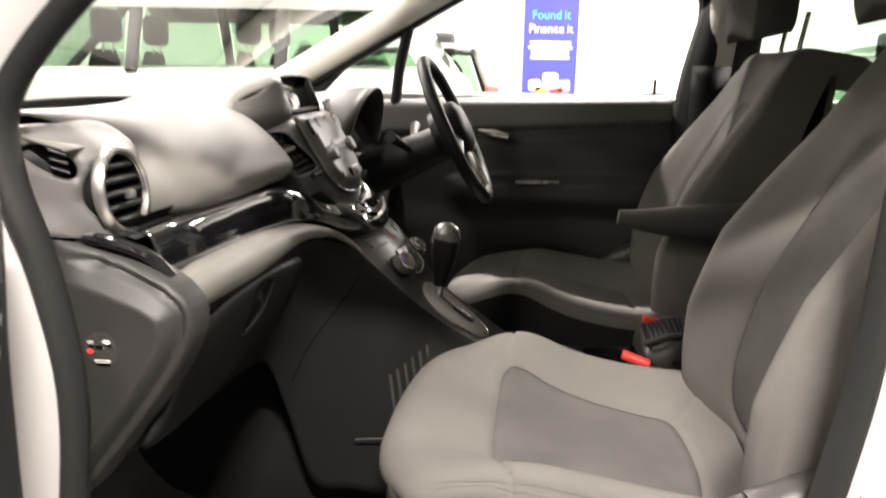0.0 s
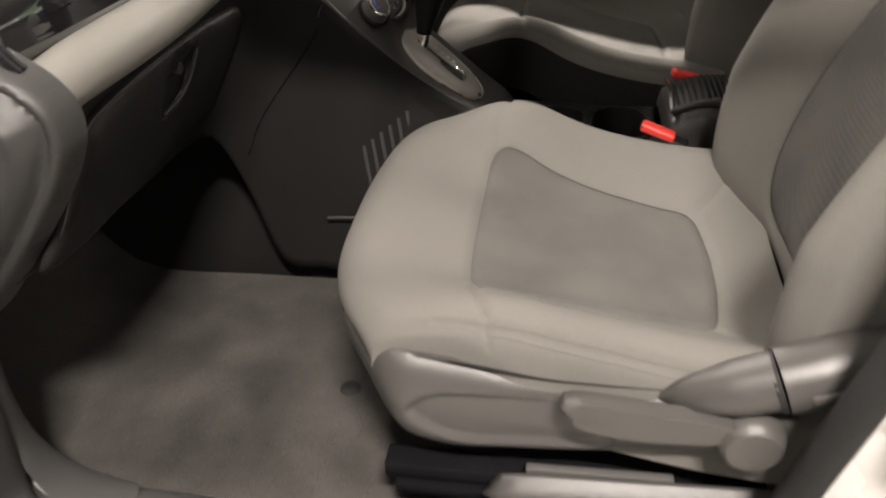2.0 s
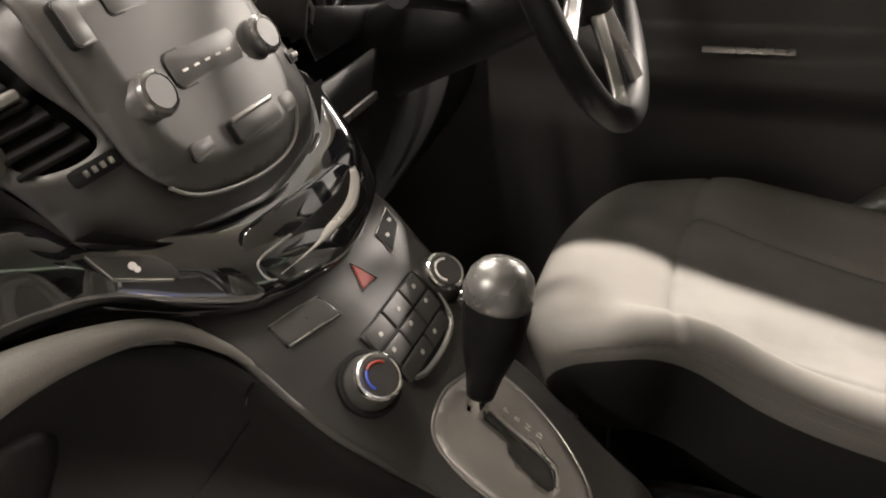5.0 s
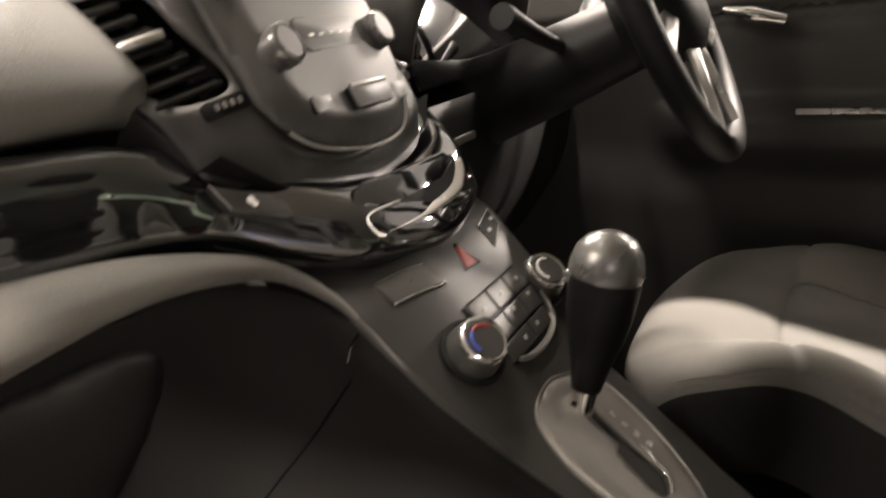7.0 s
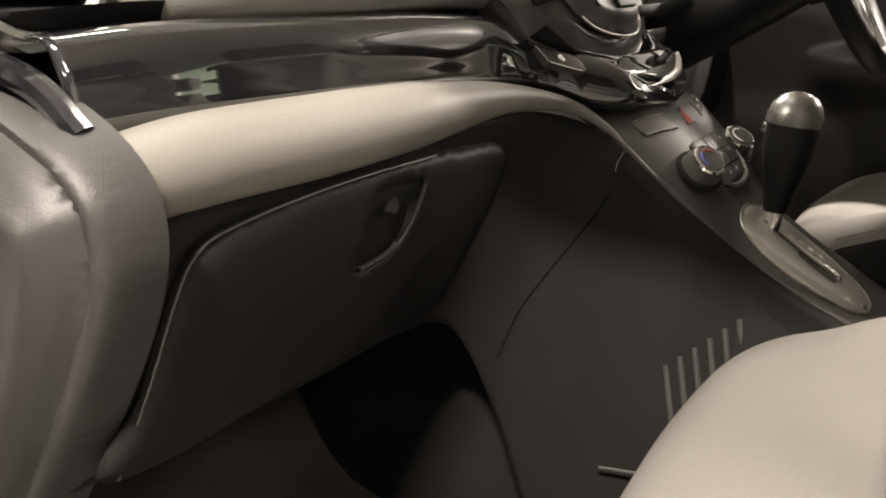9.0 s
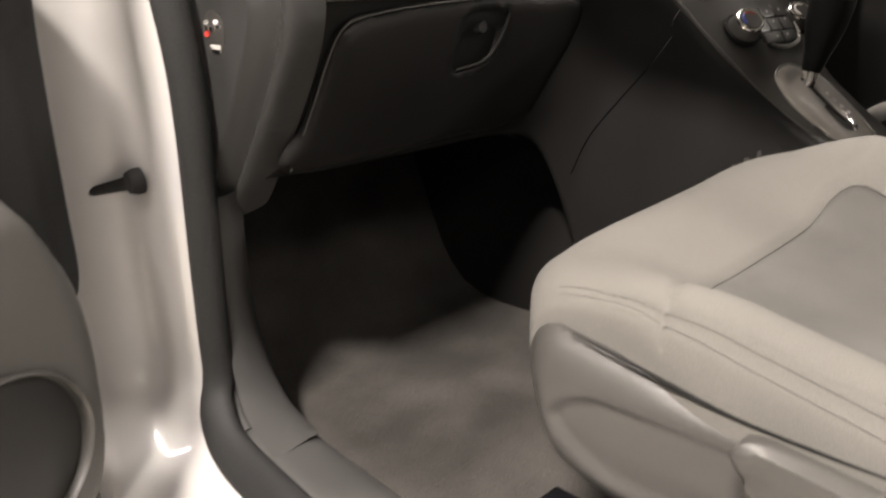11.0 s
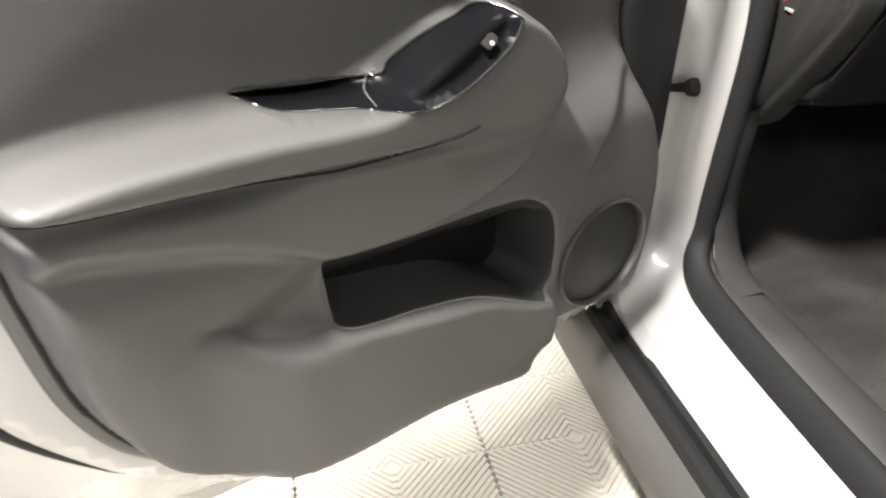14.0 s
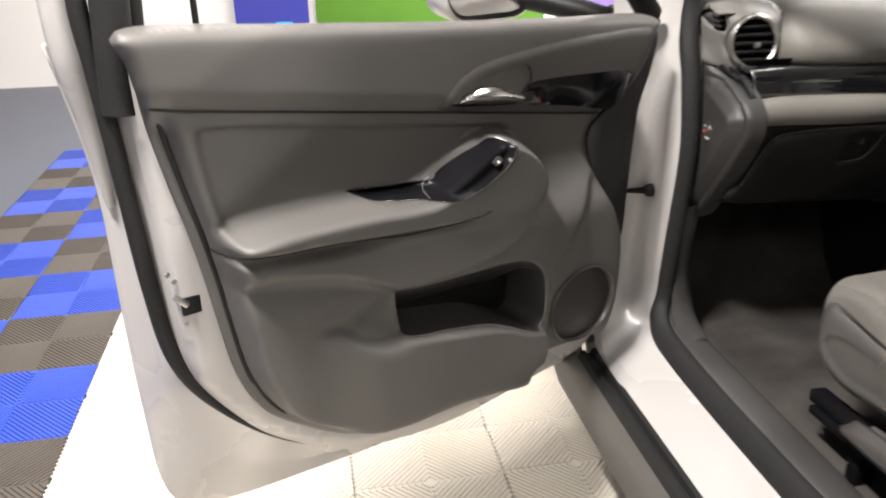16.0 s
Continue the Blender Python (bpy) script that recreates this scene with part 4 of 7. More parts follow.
# padded roll that runs along the dash and down the console's edge
ROLL = [(-0.462, -0.690, 0.985), (-0.456, -0.62, 0.992), (-0.452, -0.50, 0.990), (-0.447, -0.36, 0.988), (-0.433, -0.26, 0.988), (-0.411, -0.196, 0.980), (-0.388, -0.161, 0.968), (-0.358, -0.142, 0.944), (-0.337, -0.134, 0.920)]
part("dash_roll", tube(ROLL, [0.026, 0.030, 0.031, 0.031, 0.029, 0.022, 0.014, 0.007, 0.002], 20, n=100), PADGREY, dash, "padded grey roll of the lower dash", angle=80)


def face(rows, nu, nv, mat, label="", nm="lower_dash"):
    return part(nm, surf(rows, nu, nv), mat, dash, label, angle=80, thick=0.004)


LOWER = [(-0.455, -0.685, 0.985, -0.555, 0.765), (-0.448, -0.60, 0.985, -0.53, 0.765), (-0.445, -0.45, 0.982, -0.515, 0.763), (-0.44, -0.33, 0.975, -0.51, 0.758), (-0.43, -0.25, 0.974, -0.50, 0.73), (-0.407, -0.186, 0.966, -0.48, 0.60), (-0.370, -0.149, 0.946, -0.43, 0.46), (-0.325, -0.139, 0.910, -0.36, 0.45), (-0.285, -0.134, 0.872, -0.30, 0.44), (-0.255, -0.124, 0.843, -0.26, 0.435), (-0.22, -0.109, 0.810, -0.22, 0.43), (-0.17, -0.097, 0.772, -0.17, 0.42), (-0.11, -0.092, 0.738, -0.11, 0.42), (-0.02, -0.10, 0.69, -0.02, 0.42), (0.30, -0.105, 0.62, 0.30, 0.42)]
def low_face(y0, z):
    """x of the glovebox face at a place across and a height."""
    t = np.clip((0.985 - z) / 0.22, 0, 1)
    return float(np.interp(y0, [-0.685, -0.6, -0.45, -0.33, -0.25], [-0.455, -0.448, -0.445, -0.44, -0.43])) - 0.075 * t**1.4


rows = []
for xt, y, zt, xb, zb in LOWER:
    yb = y - 0.05 * step01(xt, -0.42, -0.36)
    rows.append([(xt, y, zt), (xt + (xb - xt) * 0.22, y + (yb - y) * 0.3, zt + (zb - zt) * 0.33), (xt + (xb - xt) * 0.6, y + (yb - y) * 0.65, zt + (zb - zt) * 0.7), (xb, yb, zb)])
low_ob = face(rows, 80, 24, LOWSHADE, "lower dash and console side, darkened for the shade")
part("footwell_side", surf([[(x, -0.115, zt), (x, -0.14, 0.6), (x, -0.16, 0.44), (x, -0.16, 0.36)] for x, zt in ((-0.98, 0.95), (-0.75, 0.95), (-0.55, 0.90), (-0.42, 0.86), (-0.28, 0.82), (-0.1, 0.70), (0.3, 0.62))], 30, 14), LOWSHADE, dash, "side of the footwell, darkened for the shade")
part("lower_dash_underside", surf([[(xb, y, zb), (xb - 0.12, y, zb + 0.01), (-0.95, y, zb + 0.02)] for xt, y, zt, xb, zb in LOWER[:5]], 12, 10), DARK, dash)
GB = cr([(-0.668, 0.776), (-0.655, 0.84), (-0.640, 0.905), (-0.625, 0.935), (-0.595, 0.946), (-0.50, 0.952), (-0.36, 0.951), (-0.265, 0.945), (-0.235, 0.930), (-0.232, 0.90), (-0.255, 0.84), (-0.285, 0.772), (-0.45, 0.770)], 120, True)
# thin paler tube painted in as the highlight along the lid's edge
part("lid_edge_highlight", tube([(low_face(y, z) + 0.0095, y, z) for y, z in cr([(-0.668, 0.776), (-0.655, 0.84), (-0.640, 0.905), (-0.625, 0.935), (-0.595, 0.946), (-0.50, 0.952), (-0.36, 0.951)], 60)], 0.0011, 6), PLASTIC, dash, "paler line for the highlight on the glovebox lid's edge")
LATCH = cr([(-0.455, 0.905), (-0.45, 0.932), (-0.425, 0.938), (-0.385, 0.936), (-0.378, 0.925), (-0.385, 0.895), (-0.405, 0.872), (-0.455, 0.868)], 50, True)
gbox = part("glovebox_door", patch(GB, 0.010, lambda y, z: (low_face(y, z) + 0.010 - 0.008 * math.exp(-max(edge_gap((y, z), GB), 0) / 0.004), y, z), [LATCH]), LOWSHADE, dash, "closed glovebox door", angle=80, thick=-0.004)
part("latch_recess", patch(LATCH, 0.006, lambda y, z: (low_face(y, z) + 0.010 - 0.022 * step01(edge_gap((y, z), LATCH), 0.0, 0.012) * step01(z, 0.93, 0.88), y, z)), DARK, gbox, "recessed dark glovebox latch", angle=60)
part("latch_paddle", tube([(low_face(y, z) + 0.014, y, z) for y, z in ((-0.376, 0.93), (-0.384, 0.90), (-0.404, 0.875), (-0.45, 0.868))], 0.0024, 10, n=20), LOWSHADE, gbox)
part("lock_barrel", lathe([(0, 0.003), (0.007, 0.003), (0.0085, 0.0), (0.0085, -0.01)], axes((low_face(-0.418, 0.918) + 0.010, -0.418, 0.918), (0, 1, 0), (0, 0, 1)), 20), DARK, gbox)
bpy.context.view_layer.update()
from mathutils.bvhtree import BVHTree
low_tree = BVHTree.FromPolygons([low_ob.matrix_basis @ v.co + Vector(dash.matrix_basis.translation) for v in low_ob.data.vertices], [tuple(p.vertices) for p in low_ob.data.polygons])


def on_low(x, z):
    """The place on the console's side seen from the passenger's seat."""
    hit = low_tree.ray_cast(Vector((x, -0.9, z)), Vector((0, 1, 0)))[0]
    return hit + Vector((0.001, -0.0012, 0)) if hit else None


SEAMLINE = [(0.886, -0.347), (0.84, -0.376), (0.79, -0.412), (0.74, -0.445), (0.68, -0.47)]
for line in (SEAMLINE, [(0.925, -0.338), (0.912, -0.346), (0.900, -0.349)]):
    laid = [q + Vector((0.001, -0.0028, 0)) for q in (on_low(x, z) for z, x in cr(line, 30)) if q]
    if len(laid) > 3:
        part("side_seam", tube(laid, 0.0013, 6), GLOSS, dash)

# bright sill of the band's outer tip
part("band_tip", tube([(-0.575, -0.702, 1.072), (-0.525, -0.694, 1.062), (-0.485, -0.685, 1.044), (-0.462, -0.68, 1.018)], 0.009, 10, n=16), GLOSS, dash, "gloss black end of the band")

# ---- centre stack ----
stack = thing("centre_stack", (-0.43, 0, 1.11), "centre stack with radio panel, screen and air vents", "radio")
SM = axes((-0.442, -0.022, 1.102), (0, 1, 0), (-0.486, 0, 0.874))


def on_stack(z):
    return (z - 1.11) / 0.874


STK = cr([(-0.196, on_stack(1.185)), (-0.180, on_stack(1.13)), (-0.162, on_stack(1.075)), (-0.152, on_stack(1.052)), (-0.105, on_stack(1.024)), (-0.03, on_stack(1.008)), (0.03, on_stack(1.008)), (0.105, on_stack(1.024)), (0.152, on_stack(1.052)), (0.162, on_stack(1.075)), (0.180, on_stack(1.13)), (0.196, on_stack(1.185)), (0.12, on_stack(1.192)), (-0.12, on_stack(1.192))], 110, True)
def vent_out(s):
    return cr([(s * 0.182, on_stack(1.178)), (s * 0.170, on_stack(1.14)), (s * 0.155, on_stack(1.100)), (s * 0.118, on_stack(1.100)), (s * 0.128, on_stack(1.14)), (s * 0.140, on_stack(1.179))], 50, True)


VL, VR = vent_out(-1), vent_out(1)[::-1]


def recede(u, v):
    """How far the flanks with the vents fall back from the panel's plane."""
    return -0.020 * step01(abs(u), 0.100, 0.160) - 0.036 * step01(abs(u), 0.100, 0.180) * min(max((v + 0.02) / 0.11, 0), 1.1)


def stk(u, v):
    d = 0.014 * step01(edge_gap((u, v), STK), 0.0, 0.03) + recede(u, v)
    return SM @ Vector((u, v, d))


part("stack_bezel", patch(STK, 0.008, stk, [VL, VR]), STACK, stack, "dark grey centre bezel", angle=80, thick=0.003)
for s, out in ((-1, VL), (1, VR)):
    v = part("centre_vent", patch(out, 0.012, lambda a, b: SM @ Vector((a, b, -0.018 + recede(a, b)))), DARK, stack, "slatted centre air vent")
    for k in range(7):
        vv = on_stack(1.106 + 0.0112 * k)
        uc = s * float(np.interp(1.106 + 0.0112 * k, [1.10, 1.14, 1.178], [0.1365, 0.149, 0.161]))
        part("vent_slat", box(0.050, 0.0042, 0.020, SM @ pose(uc, vv, 0.003 + recede(uc, vv), 30, s * 32, 0), 0.0014), LOWSHADE, v)
    part("vent_tab", box(0.034, 0.008, 0.012, SM @ pose(s * 0.149, on_stack(1.142), 0.014 + recede(0.149, on_stack(1.142)), 0, s * 32, 0), 0.003), SATIN, v, "bright vent tab")
    part("wheel_slot", slab(rounded(0.036, 0.012, 0.003), 0.004, SM @ pose(s * 0.130, on_stack(1.088), 0.0165 + recede(0.130, on_stack(1.088)), 0, s * 22, 0), 0.001), DARK, v)
    part("vent_wheel", joined(*[box(0.0032, 0.0045, 0.003, SM @ pose(s * 0.130, on_stack(1.088), 0.0188 + recede(0.130, on_stack(1.088)), 0, s * 22, 0) @ pose((k - 1.5) * 0.0062, 0, 0), 0.0008) for k in range(4)]), SATIN, v, "small vent wheel with silver ribs")
RAD = cr([(-0.122, 0.087), (-0.120, 0.04), (-0.1175, -0.012), (-0.111, -0.043), (-0.083, -0.0725), (-0.024, -0.0868), (0.030, -0.0852), (0.062, -0.0695), (0.082, -0.043), (0.088, -0.012), (0.090, 0.04), (0.092, 0.087)], 80, False).tolist()


def rad(u, v):
    return SM @ Vector((u, v, 0.018 + 0.014 * step01(edge_gap((u, v), RAD), 0.0, 0.022) + 0.006 * (1 - (u / 0.13) ** 2)))


panel = part("radio_panel", patch(RAD, 0.006, rad), SILVERGREY, stack, "grey radio control panel", angle=70, thick=0.006)
part("panel_rim", tube([rad(u, v) + Vector((0.002, 0, -0.002)) for u, v in RAD[24:56]], 0.0015, 8, n=50), SATIN, panel, "thin satin edge")
for u, z, r in ((-0.085, 1.107, 0.016), (0.056, 1.110, 0.016)):
    kb = part("radio_knob", lathe([(0, 0.014), (r - 0.004, 0.014), (r - 0.001, 0.011), (r, 0.0), (r + 0.003, -0.004)], SM @ pose(u, on_stack(z), 0.034), 28), SILVERGREY, panel, "round radio knob with chrome ring")
    part("knob_ring", lathe([(r - 0.003, 0.0144), (r - 0.0008, 0.0132), (r + 0.0006, 0.010), (r + 0.0006, 0.0085)], SM @ pose(u, on_stack(z), 0.034), 28), CAPGREY, kb)


def key(u, z, w, h, r, up=0.0, lab=""):
    """A radio key: a dark seam round a grey cap."""
    m = SM @ pose(u, on_stack(z), 0.0322 + 0.006 * (1 - (u / 0.13) ** 2) + up)
    gap = part("key_gap", slab(rounded(w + 0.0024, h + 0.0024, r + 0.001), 0.006, m @ pose(0, 0, -0.0006)), DARK, panel)
    part("radio_button", slab(rounded(w, h, r), 0.006, m @ pose(0, 0, 0.0002), 0.0008), SILVERGREY, gap, lab)


key(-0.066, 1.067, 0.030, 0.011, 0.003)
key(0.044, 1.063, 0.022, 0.014, 0.004)
key(-0.008, 1.064, 0.058, 0.016, 0.003, 0.005, "raised silver-edged rocker key")
part("rocker_edge", box(0.056, 0.004, 0.004, SM @ pose(-0.008, on_stack(1.064) + 0.009, 0.0430), 0.0015), SATIN, panel, "bright key edge")
key(-0.015, 1.114, 0.084, 0.026, 0.007)
for u in (-0.100, 0.070):
    key(u, 1.160, 0.022, 0.030, 0.004)
key(-0.050, 1.164, 0.046, 0.018, 0.004)
key(0.010, 1.164, 0.046, 0.018, 0.004)
key(0.050, 1.164, 0.018, 0.018, 0.004)
for k in range(5):
    part("key_mark", slab(rounded(0.006, 0.0018, 0.0006), 0.0006, SM @ pose(-0.045 + 0.0135 * k, on_stack(1.112), 0.0412)), WHITEINK, panel)
part("stack_backing", box(0.22, 0.34, 0.20, pose(-0.70, -0.018, 1.06), 0.01), DARK, stack)
for s in (-1, 1):
    part("stack_cheek", surf([[SM @ Vector((s * w, on_stack(z), recede(w, on_stack(z)) - 0.002 - back)) for w, z in ((0.196, 1.185), (0.188, 1.16), (0.178, 1.12), (0.166, 1.085), (0.152, 1.052))] for back in (0.0, 0.02, 0.05, 0.09)], 8, 18), STACK, stack)
part("stack_lower_lip", surf([[SM @ Vector((u, on_stack(z), 0.004 - back)) for u, z in ((-0.158, 1.060), (-0.105, 1.026), (-0.03, 1.010), (0.03, 1.010), (0.105, 1.026), (0.158, 1.060))] for back in (0.0, 0.03, 0.07)], 6, 30), DARK, stack)
# screen hood
DMX = axes((-0.510, -0.018, 1.224), (0, 1, 0), (-0.40, 0, 0.916))
part("display", slab(rounded(0.176, 0.062, 0.006), 0.006, DMX, 0.001), GLOSS, stack, "switched-off black display")
part("display_frame", joined(box(0.20, 0.008, 0.016, DMX @ pose(0, -0.036, 0.000), 0.003), box(0.008, 0.066, 0.022, DMX @ pose(-0.094, 0, 0.004), 0.003), box(0.008, 0.066, 0.022, DMX @ pose(0.094, 0, 0.004), 0.003)), DARK, stack)
HOODS = [(-0.225, -0.080), (-0.165, -0.040), (-0.125, -0.012), (-0.092, 0.0), (0.0, 0.004), (0.092, 0.0), (0.125, -0.012), (0.165, -0.040), (0.205, -0.055)]
part("screen_hood", surf([[(-0.508 - 0.05 * (dz < -0.03), y - 0.018, 1.258 + dz), (-0.535 - 0.03 * (dz < -0.03), y - 0.018, 1.264 + dz), (-0.60, y - 0.018, 1.258 + dz * 0.9), (-0.74, y - 0.018, 1.215 + dz * 0.6)] for y, dz in HOODS], 44, 18), PADGREY, stack, "hooded display housing", angle=60, thick=0.004)
for s in (-1, 1):
    # darker STACK on the cheek paints in the shade of this facet
    part("hood_cheek", surf([[(-0.506, -0.018 + s * 0.098, 1.256), (-0.515, -0.018 + s * 0.125, 1.243), (-0.552, -0.018 + s * 0.165, 1.216), (-0.60, -0.018 + s * 0.20, 1.205)], [(-0.485, -0.018 + s * 0.098, 1.192), (-0.492, -0.018 + s * 0.125, 1.191), (-0.518, -0.018 + s * 0.165, 1.190), (-0.552, -0.018 + s * 0.200, 1.184)], [(-0.50, -0.018 + s * 0.098, 1.16), (-0.51, -0.018 + s * 0.125, 1.155), (-0.535, -0.018 + s * 0.165, 1.15), (-0.57, -0.018 + s * 0.205, 1.14)]], 14, 14), STACK, stack, "cheek of the display housing, darkened for its shade", angle=60, thick=0.003)

# ---- centre console ----
console = thing("centre_console", (-0.2, 0, 0.6), "dark grey centre console with switches and gear gate", "console")
PROF = [(-0.400, 0.985), (-0.355, 0.970), (-0.322, 0.952), (-0.298, 0.927), (-0.262, 0.886), (-0.220, 0.824), (-0.170, 0.783), (-0.10, 0.742), (-0.055, 0.712), (-0.035, 0.67)]
prun, ppt = along(PROF)


def con(l, y, up=0.0):
    """A place on the console's upper face: way down it, across it, and height over it."""
    x, z = np.interp(l, prun, ppt[:, 0]), np.interp(l, prun, ppt[:, 1])
    x2, z2 = np.interp(l + 0.004, prun, ppt[:, 0]), np.interp(l + 0.004, prun, ppt[:, 1])
    x1, z1 = np.interp(l - 0.004, prun, ppt[:, 0]), np.interp(l - 0.004, prun, ppt[:, 1])
    t = Vector((x2 - x1, 0, z2 - z1)).normalized()
    nrm = Vector((-t.z, 0, t.x))
    crown = -3.2 * max(0.0, -0.04 - y) ** 2 - 2.0 * max(0.0, y - 0.05) ** 2
    return Vector((x, y, z)) + nrm * (up + crown)


def con_left(l):
    return float(np.interp(l, [0.0, 0.034, 0.087, 0.13, 0.169, 0.187, 0.205, 0.255, 0.319, 0.367, 0.41, 0.47], [-0.126, -0.136, -0.1385, -0.137, -0.132, -0.128, -0.122, -0.106, -0.096, -0.089, -0.083, -0.080]))


def con_right(l):
    return float(np.interp(l, [0.0, 0.05, 0.10, 0.30, 0.355, 0.39, 0.43, 0.48], [0.120, 0.098, 0.087, 0.087, 0.070, 0.055, 0.045, 0.040]))


def con_frame(l, y, up=0.0):
    """Its x runs across to the driver, its y up the console."""
    return axes(con(l, y, up), (0, 1, 0), con(l - 0.004, y) - con(l + 0.004, y))


part("console_top", surf([[con(l, y) for y in np.linspace(con_left(l), con_right(l), 11)] for l in np.linspace(0.0, prun[-1], 26)], 90, 40), STACK, console, "dark grey console panel", angle=80, thick=0.004)
part("console_side", surf([[con(l, con_right(l)), con(l, con_right(l) + 0.006) - Vector((0, 0, 0.03)), Vector((con(l, 0.10).x, con_right(l) + 0.03, 0.42))] for l in np.linspace(0, prun[-1], 10)], 24, 8), DARK, console)
part("console_shoulder", tube([con(l, con_left(l)) + Vector((0, 0.001, -0.003)) for l in np.linspace(0.03, prun[-1] - 0.02, 26)], [0.003, 0.005, 0.005, 0.005, 0.004], 12, n=70), SHOULDER, console, "dark rounded edge of the console", angle=80)
# drawer slot with chrome lip
SLOTM = axes((-0.342, -0.030, 0.996), (0.12, 1, 0.02), (-0.52, 0, 0.85))
slot = part("storage_slot", slab(rounded(0.156, 0.050, 0.02), 0.012, SLOTM, 0.004), GLOSS, console, "gloss black storage slot")
part("slot_mouth", slab([(-0.074, -0.008), (-0.067, -0.017), (-0.03, -0.0185), (0.01, -0.0180), (0.05, -0.0130), (0.071, 0.002), (0.075, 0.015), (0.067, 0.015), (0.042, 0.005), (-0.03, 0.001), (-0.070, 0.001)], 0.004, SLOTM @ pose(0, 0, 0.0012)), DARK, slot)
LIPLOW = cr([(-0.062, -0.0172), (-0.03, -0.0188), (0.01, -0.0182), (0.05, -0.0132), (0.071, 0.002), (0.0745, 0.014)], 40)
LIPTOP = cr([(-0.058, -0.0155), (-0.03, -0.0140), (0.01, -0.0110), (0.044, -0.0050), (0.062, 0.006), (0.0690, 0.014)], 40)
part("slot_lip", net([[SLOTM @ Vector((*(LIPLOW[k] * (1 - q) + LIPTOP[k] * q), h)) for k in range(40)] for q, h in ((-0.12, 0.000), (0.0, 0.0034), (0.3, 0.0042), (0.8, 0.0026), (1.0, 0.0012))]), LIP, slot, "pale satin lip inside the slot", angle=80)
part("slot_rim", tube([SLOTM @ Vector((x, y, 0.0022)) for x, y in ((-0.030, 0.0014), (-0.069, 0.0014), (-0.0748, -0.008), (-0.0675, -0.0174), (-0.045, -0.0184))], 0.0011, 8, n=40), SATIN, slot)
# seat heater switch set flush in the gloss band
HM = axes((-0.400, -0.1612, 1.0222), (0.643, 0.718, -0.265), (-0.293, 0.5505, 0.780))
hs = part("seat_heater_switch", slab([(-0.033, 0.0042), (-0.017, -0.0112), (0.0216, -0.013), (0.027, -0.0106), (0.0205, -0.0019), (0.0086, 0.0042)], 0.012, HM, 0.0012), STACK, dash, "dark seat heater switch with a silver edge")
part("switch_edge", tube([HM @ Vector(p) for p in ((-0.017, -0.0114, 0.0002), (0.0, -0.0124, 0.0002), (0.0214, -0.0132, 0.0002))], 0.0011, 8, n=12), CHROME, hs)
part("switch_edge", tube([HM @ Vector(p) for p in ((-0.033, 0.0044, 0), (-0.025, -0.0036, 0), (-0.017, -0.0112, 0))], 0.0006, 6, n=8), SATIN, hs)
part("switch_mark", joined(lathe([(0, 0.0005), (0.0028, 0.0005), (0.0028, -0.001)], HM @ pose(-0.0045, -0.0028, 0.0006), 14), lathe([(0, 0.0006), (0.0022, 0.0006), (0.0022, -0.001)], HM @ pose(-0.0015, -0.0052, 0.0006), 14)), WHITEINK, hs)


def con_plate(outline, lift):
    """A plate that follows the console's face, with its edges rounded down; outline as way down and place across."""
    o = np.array(outline, float)
    o = np.vstack([o[i] + (o[(i + 1) % len(o)] - o[i]) * q for i in range(len(o)) for q in ((0.05, 0.35, 0.65, 0.95) if len(o) < 6 else (0.06, 0.5, 0.94))])
    mid = o.mean(0)
    size = np.abs(o - mid).max()
    rings = [(1.0, -0.002), (1.0 - 0.0003 / size, lift * 0.6), (1.0 - 0.0010 / size, lift * 0.95), (1.0 - 0.0024 / size, lift), (0.5, lift), (0.03, lift)]
    return net([[con(q[0], q[1], h) for q in mid + (o - mid) * k] for k, h in rings], False, True)


def con_line(pts, lift):
    return [con(l, y, lift) for l, y in pts]


# blank plate, hazard switch, small socket plate, each lying nearly flush
part("plate_seam", con_plate([(0.0695, -0.1135), (0.0845, -0.0680), (0.1100, -0.0625), (0.0968, -0.1150)], 0.0006), GLOSS, console)
bl = part("blank_plate", con_plate([(0.0707, -0.1117), (0.0857, -0.0692), (0.1086, -0.0645), (0.0956, -0.1132)], 0.0020), SILVERGREY, console, "blank dark grey plate with silver edges", angle=50)
part("plate_edge", tube(con_line([(0.0962, -0.1132), (0.1024, -0.0888), (0.1090, -0.0650)], 0.0020), 0.0011, 8, n=12), SATIN, bl)
part("plate_edge", tube(con_line([(0.0705, -0.1117), (0.0780, -0.0905), (0.0855, -0.0692)], 0.0018), 0.0006, 8, n=12), SATIN, bl)
hz = part("hazard_switch", con_plate([(0.0897, -0.0161), (0.1126, -0.0053), (0.1106, -0.0275)], 0.0016), DIMRED, console, "red three-cornered hazard switch", angle=50)
part("switch_rim", tube(con_line([(0.0880, -0.0161), (0.1138, -0.0038), (0.1116, -0.0290), (0.0880, -0.0161)], 0.0008), 0.0007, 6), GLOSS, hz)
us = part("socket_plate", con_plate([(0.0797, 0.0801), (0.0976, 0.0722), (0.1116, 0.0359), (0.0887, 0.0367)], 0.0014), LOWSHADE, console, "small dark plate with two marks", angle=50)
part("plate_edge", tube(con_line([(0.0797, 0.0801), (0.0976, 0.0722), (0.1116, 0.0359), (0.0887, 0.0367), (0.0797, 0.0801)], 0.0014), 0.0006, 6), SATIN, us)
for l, y in ((0.0895, 0.066), (0.097, 0.047)):
    part("plate_mark", slab(rounded(0.0055, 0.0034, 0.001), 0.001, con_frame(l, y, 0.0022)), STICKER, us)
